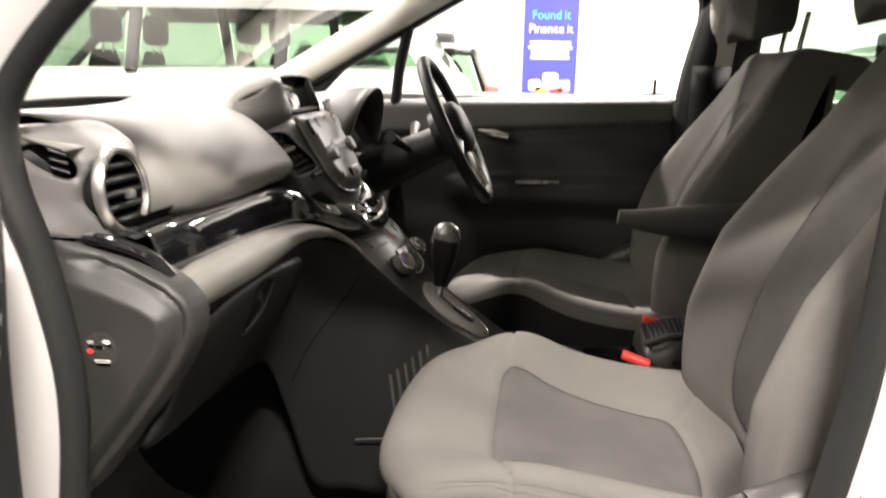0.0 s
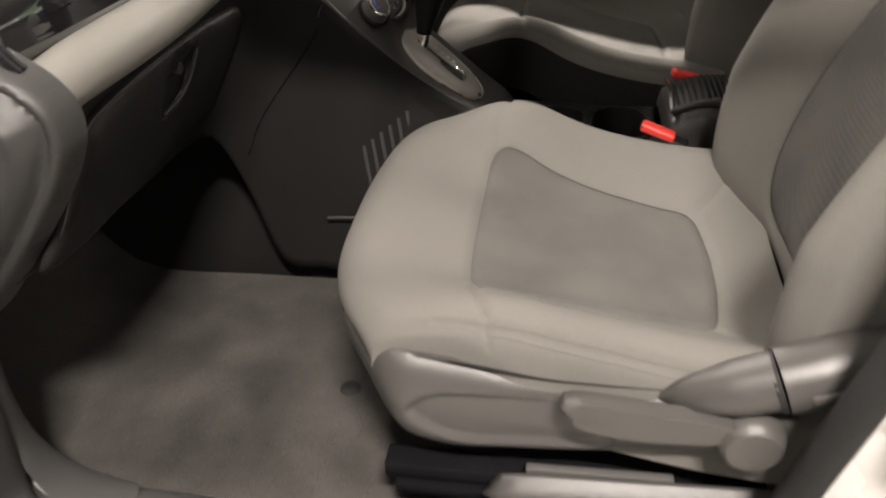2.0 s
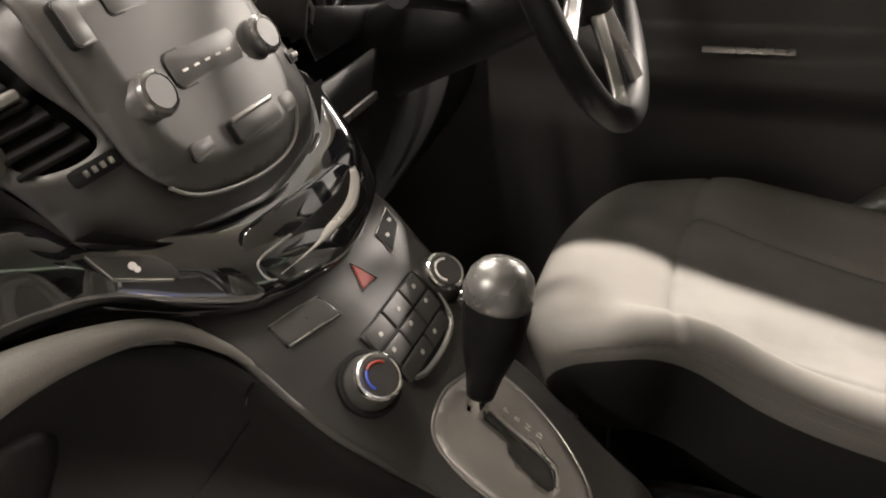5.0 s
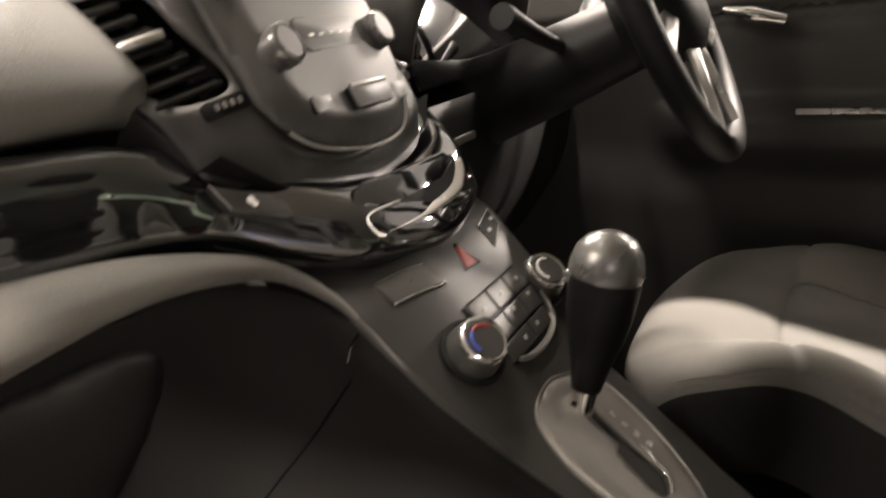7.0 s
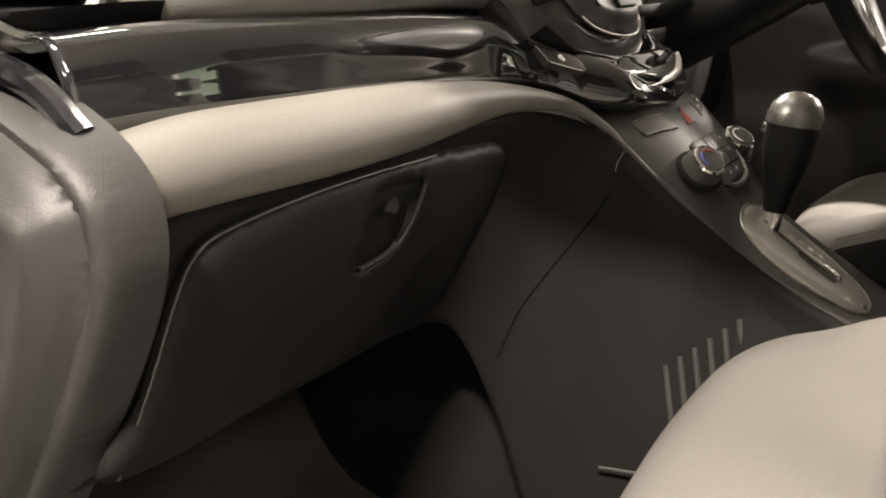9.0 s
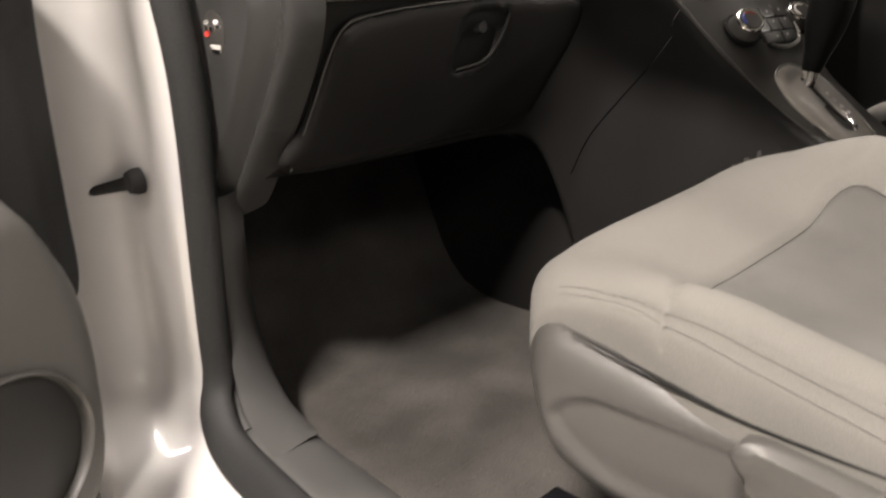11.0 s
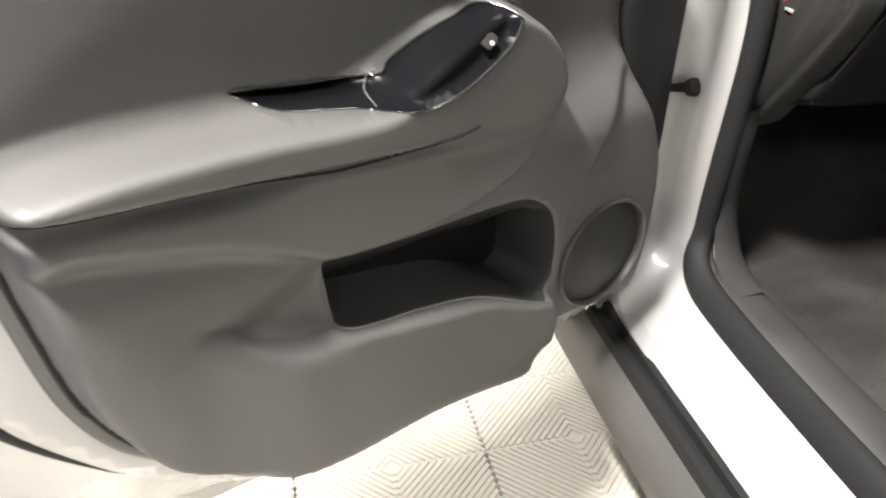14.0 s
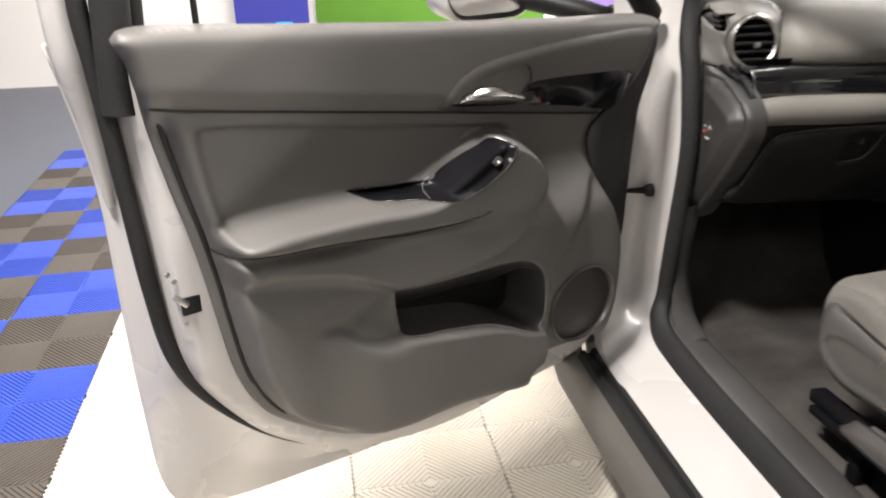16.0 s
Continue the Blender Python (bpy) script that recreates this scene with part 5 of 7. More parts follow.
# heater control cluster
clus = part("switch_panel", con_plate([(0.1315, -0.068), (0.1340, 0.040), (0.150, 0.046), (0.176, 0.046), (0.196, 0.036), (0.202, 0.0), (0.200, -0.035), (0.194, -0.056), (0.172, -0.066)], 0.0010), DARK, console, "dark switch cluster", angle=50)
ROWS = [(0.1345, 0.1545, ((-0.066, -0.0325), (-0.0305, 0.003), (0.005, 0.0365)), 0.1445), (0.1565, 0.1755, ((-0.064, -0.0315), (-0.0295, 0.003), (0.005, 0.038)), 0.1612), (0.1775, 0.1935, ((-0.058, -0.009), (-0.007, 0.034)), 0.1843)]
MARKY = ((-0.051, -0.0137, 0.0229), (-0.0513, -0.0135, 0.0227), (-0.0249, 0.0055))
for (l0, l1, spans, lm), marks in zip(ROWS, MARKY):
    for (y0, y1), my in zip(spans, marks):
        b = part("push_button", con_plate([(l0 + 0.03 * y0, y0), (l0 + 0.03 * y1, y1), (l1 + 0.03 * y1, y1), (l1 + 0.03 * y0, y0)], 0.0034), STACK, clus, angle=50)
        part("button_mark", slab(rounded(0.0046, 0.0038, 0.0012), 0.0006, con_frame(lm, my, 0.0040)), STICKER, b)
part("cluster_rim", tube(con_line([(0.168, 0.046), (0.1833, 0.0430), (0.1953, 0.0334), (0.2005, 0.012), (0.2010, -0.0115), (0.198, -0.035), (0.1923, -0.0500)], 0.0028), [0.0012, 0.0024, 0.003, 0.003, 0.003, 0.0028, 0.0022], 10, n=40), SATIN, clus, "curved chrome edge")
for at, axis, label in (((-0.2740, -0.0900, 0.8920), (0.62, -0.26, 0.74), "temperature"), ((-0.2740, 0.0690, 0.8900), (0.62, -0.05, 0.78), "fan")):
    KM = axes(at, (0.42, 0.90, 0.02), Vector(axis).cross(Vector((0.42, 0.90, 0.02))))
    part("knob_collar", lathe([(0.0275, 0.000), (0.0270, 0.004), (0.0235, 0.005), (0.0235, -0.01)], KM, 36), DARK, console)
    kn = part("heater_knob", lathe([(0, 0.0225), (0.0160, 0.0225), (0.0195, 0.0205), (0.0212, 0.013), (0.0228, 0.004), (0.0235, -0.008)], KM, 40), SILVERGREY, console, "round grey heater knob with chrome ring")
    part("knob_face", lathe([(0, 0.0232), (0.0150, 0.0230), (0.0158, 0.0222)], KM, 32), STACK, kn)
    part("knob_ring", lathe([(0.0160, 0.0226), (0.0174, 0.0232), (0.0192, 0.0222), (0.0200, 0.0196)], KM, 40), CHROME, kn)
    for a0, mt in ((40, DIMRED), (130, TILEBLUE)) if label == "temperature" else ((60, WHITEINK), (150, WHITEINK)):
        part("colour_arc", tube([KM @ Vector((0.0112 * math.cos(radians(a0 + q)), 0.0112 * math.sin(radians(a0 + q)), 0.0232)) for q in range(0, 85, 12)], 0.0012, 6), mt, kn)
# gear gate, outlined as place across and way down
GATE = cr([(0.0093, 0.2371), (-0.0284, 0.2252), (-0.0660, 0.2331), (-0.0771, 0.27), (-0.0775, 0.3178), (-0.0750, 0.3626), (-0.0600, 0.3905), (-0.0237, 0.3955), (0.005, 0.3800), (0.0358, 0.3407), (0.050, 0.2969), (0.046, 0.262), (0.03, 0.244)], 90, True)
SL = [(-0.0125, 0.2501), (-0.0249, 0.2521), (-0.0176, 0.274), (-0.0193, 0.3039), (-0.0304, 0.3058), (-0.0343, 0.3158), (-0.0415, 0.3417), (-0.0416, 0.3517), (-0.0329, 0.3577), (-0.018, 0.353), (-0.010, 0.3467), (-0.006, 0.33), (-0.002, 0.2889), (-0.001, 0.262)]
gate = part("gear_gate", patch(GATE, 0.006, lambda y, l: con(l, y, 0.001 + 0.004 * step01(edge_gap((y, l), GATE), 0, 0.010)), [SL]), GATESILVER, console, "satin silver gear selector plate", angle=60, thick=-0.004)
part("gate_rim", tube([con(l, y, 0.001) for y, l in GATE], 0.0016, 8, True), SATIN, gate)
part("gate_slot", patch([(-0.046, 0.246), (0.006, 0.246), (0.006, 0.362), (-0.046, 0.362)], 0.012, lambda y, l: con(l, y, -0.0002)), GLOSS, gate, "stepped black selector slot")
part("slot_liner", tube([con(l, y, 0.0052) for y, l in ((-0.0329, 0.3580), (-0.020, 0.355), (-0.011, 0.349), (-0.007, 0.338), (-0.001, 0.330), (0.0, 0.318))], [0.0022, 0.0026, 0.0026, 0.0022, 0.0018, 0.0012], 10, n=30), CHROME, gate, "bright liner of the selector slot")
for l, ch in ((0.289, "P"), (0.302, "R"), (0.315, "N"), (0.328, "D")):
    lettering(ch, 0.0085, WHITEINK, con_frame(l, 0.0105, 0.0056), gate, "gate_letter")
lever = part("gear_lever", tube([(-0.211, -0.0145, 0.806), (-0.2076, -0.0132, 0.820), (-0.205, -0.0105, 0.842)], [0.0105, 0.0100, 0.0095], 16, n=6), CHROME, console, "black gear knob on a chrome stalk")
part("gear_grip", tube([(-0.2062, -0.0110, 0.834), (-0.2040, -0.0085, 0.852), (-0.2005, -0.0055, 0.878), (-0.197, -0.0035, 0.908), (-0.194, -0.002, 0.934), (-0.193, -0.002, 0.944)], [0.0125, 0.0165, 0.0225, 0.0272, 0.0290, 0.0285], 28, n=30), LEATHER, lever, "black leather grip", angle=80)
part("gear_cap", lathe([(0.0, 0.0245), (0.010, 0.0230), (0.0195, 0.0180), (0.0262, 0.0095), (0.0292, -0.001), (0.0300, -0.009), (0.0293, -0.013)], pose(-0.193, -0.002, 0.945, -6, 8, 0), 36), CAPGREY, lever, "satin silver cap", angle=80)
part("gear_button", box(0.010, 0.016, 0.014, pose(-0.222, -0.004, 0.930, 0, 10, 0), 0.004), CHROME, lever)

# slotted vent on the tunnel's side, beside the seat
for k in range(0, 9):
    top = 0.688 + 0.0105 * k - 0.019 * max(k - 5, 0)
    run = [on_low(-0.285 + 0.0135 * k + 0.003 * j, top - 0.0205 * j) for j in range(8)]
    run = [q - Vector((0, 0.001, 0)) for q in run if q]
    if len(run) > 2:
        part("grille_bar", tube(run, 0.0036, 8), GRILLE, console)
part("tunnel_strip", tube([(-0.345, -0.194, 0.562), (-0.32, -0.192, 0.564), (-0.29, -0.190, 0.566)], 0.0018, 8, n=8), SEATTRIM, console, "thin grey strip")

# ---- front passenger door, standing open ----
HX, HY = -0.66, -0.77
DM = Matrix(((0.457, 0.889, 0, HX), (-0.889, 0.457, 0, HY), (0, 0, 1, 0), (0, 0, 0, 1)))


def dp(s, z, d):
    """A place on the door: along it from the hinge, height, and out towards the cabin."""
    return DM @ Vector((s, d, z))


pdoor = thing("passenger_door", (-0.4, -1.27, 0.3), "open white front passenger door with grey plastic lining", "car door")
TRIMLINE = cr([(0.135, 1.180), (0.40, 1.197), (0.66, 1.212), (0.94, 1.232), (1.180, 1.246), (1.184, 1.20), (1.172, 1.14), (1.150, 1.03), (1.132, 0.95), (1.116, 0.86), (1.106, 0.79), (1.090, 0.697), (1.062, 0.625), (1.020, 0.572), (0.94, 0.532), (0.83, 0.515), (0.70, 0.509), (0.62, 0.497), (0.54, 0.480), (0.512, 0.484), (0.492, 0.510), (0.40, 0.508), (0.30, 0.498), (0.245, 0.500), (0.218, 0.55), (0.207, 0.64), (0.212, 0.72), (0.236, 0.78), (0.272, 0.84), (0.302, 0.90), (0.304, 0.955), (0.282, 0.99), (0.235, 1.02), (0.17, 1.07), (0.135, 1.13)], 240, True)
ARM = cr([(1.105, 0.944), (1.088, 0.956), (1.03, 0.963), (0.95, 0.963), (0.87, 0.959), (0.80, 0.952), (0.75, 0.951), (0.705, 0.966), (0.663, 0.988), (0.612, 1.014), (0.580, 1.022), (0.552, 1.014), (0.512, 0.988), (0.480, 0.945), (0.476, 0.90), (0.50, 0.868), (0.56, 0.855), (0.62, 0.860), (0.69, 0.870), (0.81, 0.883), (0.96, 0.898), (1.06, 0.908), (1.097, 0.920)], 150, True)
MID = cr([(1.10, 0.930), (0.9, 0.91), (0.69, 0.89), (0.55, 0.89), (0.500, 0.92), (0.502, 0.87), (0.532, 0.832), (0.585, 0.806), (0.641, 0.793), (0.712, 0.787), (0.79, 0.789), (0.83, 0.794), (0.864, 0.806), (0.93, 0.826), (0.988, 0.840), (1.04, 0.852), (1.092, 0.863)], 120, True)
RECESS = cr([(1.112, 1.095), (1.095, 1.108), (1.04, 1.104), (0.8, 1.066), (0.6, 1.034), (0.54, 1.022), (0.525, 1.0), (0.56, 0.96), (0.7, 0.93), (0.87, 0.93), (1.05, 0.94), (1.09, 0.95)], 110, True)
POCKET = cr([(0.824, 0.782), (0.812, 0.788), (0.74, 0.781), (0.66, 0.776), (0.59, 0.772), (0.535, 0.765), (0.500, 0.750), (0.474, 0.724), (0.464, 0.690), (0.462, 0.65), (0.466, 0.617), (0.485, 0.601), (0.510, 0.604), (0.608, 0.652), (0.70, 0.675), (0.805, 0.697), (0.817, 0.71), (0.822, 0.75)], 120, True)
BULGE = cr([(0.945, 0.756), (0.90, 0.725), (0.85, 0.703), (0.80, 0.699), (0.70, 0.677), (0.60, 0.653), (0.51, 0.612), (0.475, 0.600), (0.462, 0.56), (0.48, 0.49), (0.55, 0.47), (0.7, 0.49), (0.9, 0.53), (0.99, 0.585), (1.04, 0.65), (1.03, 0.73)], 110, True)
SCOOP = cr([(0.812, 0.795), (0.86, 0.790), (0.92, 0.770), (0.965, 0.765), (0.925, 0.715), (0.875, 0.690), (0.812, 0.686)], 60, True)
SPK = (0.338, 0.602)
SPKLINE = [(SPK[0] + 0.095 * math.cos(a), SPK[1] + 0.084 * math.sin(a)) for a in np.linspace(0, 2 * math.pi, 60, endpoint=False)]
SPKFACE = cr([(0.462, 0.62), (0.45, 0.71), (0.41, 0.76), (0.36, 0.83), (0.31, 0.89), (0.24, 0.81), (0.19, 0.70), (0.20, 0.49), (0.30, 0.47), (0.47, 0.48)], 80, True)


TRAY = cr([(0.872, 0.963), (0.858, 0.955), (0.839, 0.948), (0.80, 0.942), (0.735, 0.935), (0.696, 0.932), (0.656, 0.940), (0.615, 0.959), (0.588, 0.977), (0.578, 0.992), (0.576, 1.003), (0.585, 1.010), (0.600, 1.010), (0.622, 1.001), (0.662, 0.983), (0.700, 0.964), (0.722, 0.954), (0.777, 0.953), (0.845, 0.961)], 120, True)


def split_at(s):
    return 0.958 + 0.159 * s


def lining(s, z):
    zs = split_at(s)
    d = 0.048 + 0.050 * (1 - step01(z, 0.80, 0.95)) - 0.020 * step01(s, 0.98, 1.12) * (1 - step01(z, 0.80, 0.95))
    d += 0.012 * step01(z, zs - 0.004, zs + 0.03) - 0.05 * step01(z, 1.165 + 0.06 * s, 1.195 + 0.06 * s)
    d -= 0.014 * step01(edge_gap((s, z), RECESS), 0.0, 0.011)
    m = step01(edge_gap((s, z), MID), -0.002, 0.010 + 0.024 * step01(s, 0.80, 0.95))
    d += (0.119 - d) * m * (1 - 0.25 * step01(s, 0.80, 1.0))
    a = step01(edge_gap((s, z), ARM), -0.004, 0.024)
    d += (0.124 - d) * a
    d -= 0.016 * step01(edge_gap((s, z), SCOOP), -0.012, 0.045)
    d += 0.024 * step01(edge_gap((s, z), BULGE), -0.003, 0.012) * (1 - step01(s, 0.86, 0.99))
    d -= 0.014 * step01(edge_gap((s, z), SPKFACE), -0.004, 0.03)
    g = edge_gap((s, z), TRIMLINE)
    flange = (1 - step01(g, 0.016, 0.036)) * step01(s, 0.90, 1.04) * (1 - step01(z, 1.10, 1.16))
    d += (0.020 - d) * flange
    d -= 0.022 * math.exp(-max(g, 0) / 0.006) * (1 - 0.7 * flange)
    return d


door_lining = part("door_lining", patch(TRIMLINE, 0.0058, lambda s, z: dp(s, z, lining(s, z)), [POCKET, SPKLINE, TRAY]), TRIM, pdoor, "grained grey plastic door lining", angle=80, thick=-0.003)
ring = [p for p in TRIMLINE if p[0] > 1.0 and p[1] < 1.16]
part("lining_groove", tube([dp(p[0] - 0.017, p[1] + 0.006 * (p[1] < 0.66), 0.0225) for p in ring], 0.0042, 8, n=60), RUBBER, pdoor, "dark groove beside the lining's rear flange")
door_lining.data.materials.append(INSERT)
back_to_door = DM.inverted() @ Matrix.Translation(pdoor.matrix_basis.translation)
for f in door_lining.data.polygons:
    q = back_to_door @ door_lining.matrix_basis.inverted() @ Matrix.Translation(-pdoor.matrix_basis.translation) @ f.center
    if edge_gap((q.x, q.z), RECESS) > 0.009 and edge_gap((q.x, q.z), ARM) < 0.006:
        f.material_index = 1
pk = np.array(POCKET)
rows = []
for t, dd in ((0, 0), (0.05, -0.004), (0.3, -0.03), (0.7, -0.055), (1.0, -0.062)):
    mid = np.array((0.63, 0.715))
    rows.append([dp(*(p + (mid - p) * 0.14 * t + np.array((0, -0.070 * t * step01(p[1], 0.71, 0.765)))), max(lining(*p), 0.05) * (1 - t) + t * 0.004 - 0.002) for p in pk])
# pocket walls and back carry the shade of the recess in their colour
part("door_pocket", net(rows, False, True), POCKETSHADE, pdoor, "deep open map pocket", angle=60)
part("pocket_back", patch([tuple(p + (np.array((0.63, 0.715)) - p) * 0.12) for p in pk], 0.02, lambda s, z: dp(s, z, 0.003)), LOWSHADE, pdoor)
part("pocket_lip", tube([dp(s, z, lining(s, z) - 0.002) for s, z in POCKET], 0.0022, 8, True), TRIM, pdoor, angle=80)
spk = part("speaker_grille", patch(SPKLINE, 0.008, lambda s, z: dp(s, z, 0.077 + 0.012 * (1 - ((s - SPK[0]) ** 2 + (z - SPK[1]) ** 2) / 0.0085))), GRILLE, pdoor, "dark round speaker grille", angle=80)
SPD = 0.090
part("speaker_ring", net([[dp(SPK[0] + (s - SPK[0]) * k, SPK[1] + (z - SPK[1]) * k, SPD + h) for s, z in SPKLINE] for k, h in ((0.960, -0.022), (0.968, -0.006), (0.98, -0.001), (1.0, 0.001), (1.02, -0.001), (1.04, -0.007), (1.05, -0.018))], False, True), SEATTRIM, pdoor, "raised speaker ring", angle=80)
part("lining_joint", tube([dp(s, split_at(s) - 0.001, lining(s, split_at(s)) + 0.0005) for s in np.linspace(0.27, 1.165, 60)], 0.0022, 6), RUBBER, pdoor)
seam = cr([(0.635, 0.897), (0.66, 0.893), (0.71, 0.891), (0.76, 0.891), (0.85, 0.898), (0.93, 0.906), (1.05, 0.917), (1.105, 0.921)], 40)
part("armrest_seam", tube([dp(s, z, lining(s, z) + 0.0006) for s, z in seam], 0.0016, 6), RUBBER, pdoor)
# black wedge with the handle
WEDGE = cr([(0.692, 1.071), (0.690, 1.082), (0.663, 1.113), (0.625, 1.132), (0.588, 1.142), (0.453, 1.156), (0.302, 1.162), (0.165, 1.160), (0.150, 1.13), (0.165, 1.075), (0.205, 1.035), (0.25, 1.008), (0.303, 1.010), (0.476, 1.037), (0.58, 1.053)], 100, True)
HOLE = cr([(0.672, 1.078), (0.648, 1.100), (0.615, 1.112), (0.562, 1.123), (0.502, 1.128), (0.489, 1.100), (0.505, 1.072), (0.523, 1.059), (0.60, 1.066)], 60, True)
part("handle_panel", patch(WEDGE, 0.008, lambda s, z: dp(s, z, lining(s, z) + 0.005 - 0.004 * math.exp(-max(edge_gap((s, z), WEDGE), 0) / 0.004)), [HOLE]), SEATTRIM, pdoor, "grey wedge panel round the handle", angle=60)
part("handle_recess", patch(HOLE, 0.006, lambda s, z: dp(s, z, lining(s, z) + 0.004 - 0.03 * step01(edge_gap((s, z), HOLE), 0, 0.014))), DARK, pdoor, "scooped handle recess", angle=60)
part("gloss_inlay", slab(cr([(0.509, 1.058), (0.503, 1.090), (0.46, 1.095), (0.36, 1.092), (0.212, 1.080), (0.225, 1.045), (0.262, 1.014), (0.30, 1.017), (0.40, 1.038)], 60, True), 0.004, DM @ Matrix(((1, 0, 0, 0), (0, 0, -1, 0), (0, 1, 0, 0), (0, 0, 0, 1))) @ Matrix.Translation((0, 0, -0.066)) @ Matrix.Diagonal((1, 1, -1, 1)), 0.001), GLOSS, pdoor, "gloss black inlay")
part("inner_handle", surf([[dp(s, z, d) for s, z, d in sec] for sec in (((0.660, 1.078, 0.062), (0.657, 1.084, 0.072), (0.652, 1.090, 0.064)), ((0.62, 1.074, 0.066), (0.615, 1.088, 0.080), (0.605, 1.102, 0.066)), ((0.57, 1.068, 0.066), (0.565, 1.080, 0.080), (0.56, 1.094, 0.066)), ((0.51, 1.058, 0.062), (0.508, 1.066, 0.070), (0.505, 1.074, 0.060)))], 24, 10), CHROME, pdoor, "chrome inner door handle", angle=80, thick=0.004)
# switch tray sunk in the armrest


def tray(s, z, up=0.0):
    return dp(s, z, lining(s, z) + 0.004 + up)


def tray_floor(s, z):
    g = edge_gap((s, z), TRAY)
    deep = 0.003 + step01(g, 0.0, 0.007) * (0.013 + 0.010 * step01(s, 0.700, 0.735))
    return dp(s, z, lining(s, z) - deep)


tr = part("switch_tray", patch(TRAY, 0.004, tray_floor), TRAYBLACK, pdoor, "gloss black pull tray with window switch", angle=60)
part("tray_rim", tube([tray(s, z, -0.004) for s, z in TRAY], 0.0013, 8, True), GLOSS, tr, angle=80)
part("tray_step", tube([tray(s, z, -0.003) for s, z in ((0.748, 0.938), (0.742, 0.945), (0.728, 0.953), (0.716, 0.958))], 0.0010, 8, n=24), SATIN, tr, "thin silver edge")
part("window_switch", slab(rounded(0.017, 0.011, 0.003), 0.006, axes(tray(0.615, 0.982, -0.012), tuple(DM.to_3x3() @ Vector((-0.8, 0, 0.6))), tuple(DM.to_3x3() @ Vector((0.5, -0.4, 0.7)))), 0.002), STACK, tr, "small dark window switch")
part("switch_lamp", lathe([(0, 0.0012), (0.0022, 0.0006), (0.0026, -0.001)], axes(tray(0.618, 0.982, -0.0065), tuple(DM.to_3x3() @ Vector((-0.8, 0, 0.6))), tuple(DM.to_3x3() @ Vector((0.5, -0.4, 0.7)))), 14), WHITEINK, tr, "bright window mark")
# painted shell
SHELL = cr([(0.11, 1.15), (0.13, 0.9), (0.14, 0.6), (0.14, 0.40), (0.15, 0.325), (0.22, 0.312), (0.45, 0.312), (0.711, 0.318), (0.90, 0.334), (1.078, 0.355), (1.17, 0.385), (1.205, 0.45), (1.212, 0.60), (1.214, 0.80), (1.216, 1.0), (1.236, 1.14), (1.252, 1.22)], 110).tolist()
SHELLTOP = [(1.20, 1.235), (0.94, 1.215), (0.66, 1.195), (0.40, 1.18), (0.1, 1.165)]


def skin(s, z):
    return dp(s, z, -0.100 - 0.02 * math.sin(math.pi * min(max((z - 0.3) / 0.9, 0), 1)))


part("outer_skin", patch(SHELL + SHELLTOP, 0.03, skin), PAINT, pdoor, "white painted outer skin", angle=60, thick=0.003)
INNER = cr([(0.19, 1.12), (0.20, 0.8), (0.20, 0.47), (0.22, 0.42), (0.32, 0.40), (0.6, 0.38), (0.80, 0.405), (0.92, 0.45), (1.02, 0.525), (1.10, 0.62), (1.145, 0.70), (1.160, 0.80), (1.168, 0.95), (1.178, 1.10), (1.19, 1.20)], 100).tolist()


INNERLOOP = INNER + [(1.15, 1.22), (0.2, 1.14)]


def frame_d(s, z):
    g = min(edge_gap((s, z), INNERLOOP), 0.05)
    return dp(s, z, 0.004 - 0.012 * math.exp(-max(g, 0) / 0.008))


part("inner_frame", patch(INNER + [(1.15, 1.215), (0.8, 1.19), (0.4, 1.165), (0.22, 1.14)], 0.02, frame_d, [[(0.30, 1.05), (0.30, 0.47), (0.80, 0.50), (0.95, 0.60), (1.04, 0.75), (1.06, 1.05)]]), PAINT, pdoor, "white painted inner frame", angle=60, thick=0.003)
edge_in, edge_out = np.array(cr(INNER, 110)), np.array(SHELL)
part("door_edge", net([[dp(*edge_in[i], -0.006), dp(*(edge_in[i] * 0.94 + edge_out[i] * 0.06), -0.03), dp(*(edge_in[i] * 0.6 + edge_out[i] * 0.4), -0.062), dp(*(edge_in[i] * 0.45 + edge_out[i] * 0.55), -0.082), dp(*(edge_in[i] * 0.05 + edge_out[i] * 0.95), -0.096), dp(*edge_out[i], -0.101)] for i in range(110)]), PAINT, pdoor, "white painted door edge", angle=60)
part("door_weatherstrip", tube([dp(s, z, -0.036) for s, z in cr([(0.62, 0.375), (0.8, 0.40), (0.911, 0.445), (1.022, 0.522), (1.122, 0.635), (1.168, 0.73), (1.185, 0.86), (1.195, 1.02), (1.205, 1.18), (1.212, 1.28), (1.20, 1.40)], 80)], 0.013, 10), RUBBER, pdoor, "black rubber weatherstrip", angle=80)
FRM = [(1.185, 1.13), (1.178, 1.24), (1.165, 1.36), (1.12, 1.48), (1.0, 1.535), (0.8, 1.545), (0.6, 1.52), (0.4, 1.44), (0.2, 1.30), (0.06, 1.17)]
part("window_frame", joined(tube([dp(s, z, -0.02) for s, z in FRM], 0.026, 12, n=70), tube([dp(s - 0.03, z - 0.02, -0.03) for s, z in FRM], 0.014, 10, n=70)), RUBBER, pdoor, "black window frame", angle=80)
part("door_post", tube([dp(s, z, d) for s, z, d in ((1.206, 0.98, -0.088), (1.212, 1.10, -0.084), (1.222, 1.20, -0.078), (1.222, 1.30, -0.074), (1.205, 1.39, -0.07), (1.16, 1.50, -0.07), (1.04, 1.575, -0.07))], [0.006, 0.016, 0.026, 0.028, 0.028, 0.028, 0.028], 14, n=40), PAINT, pdoor, "white upper door frame", angle=80)
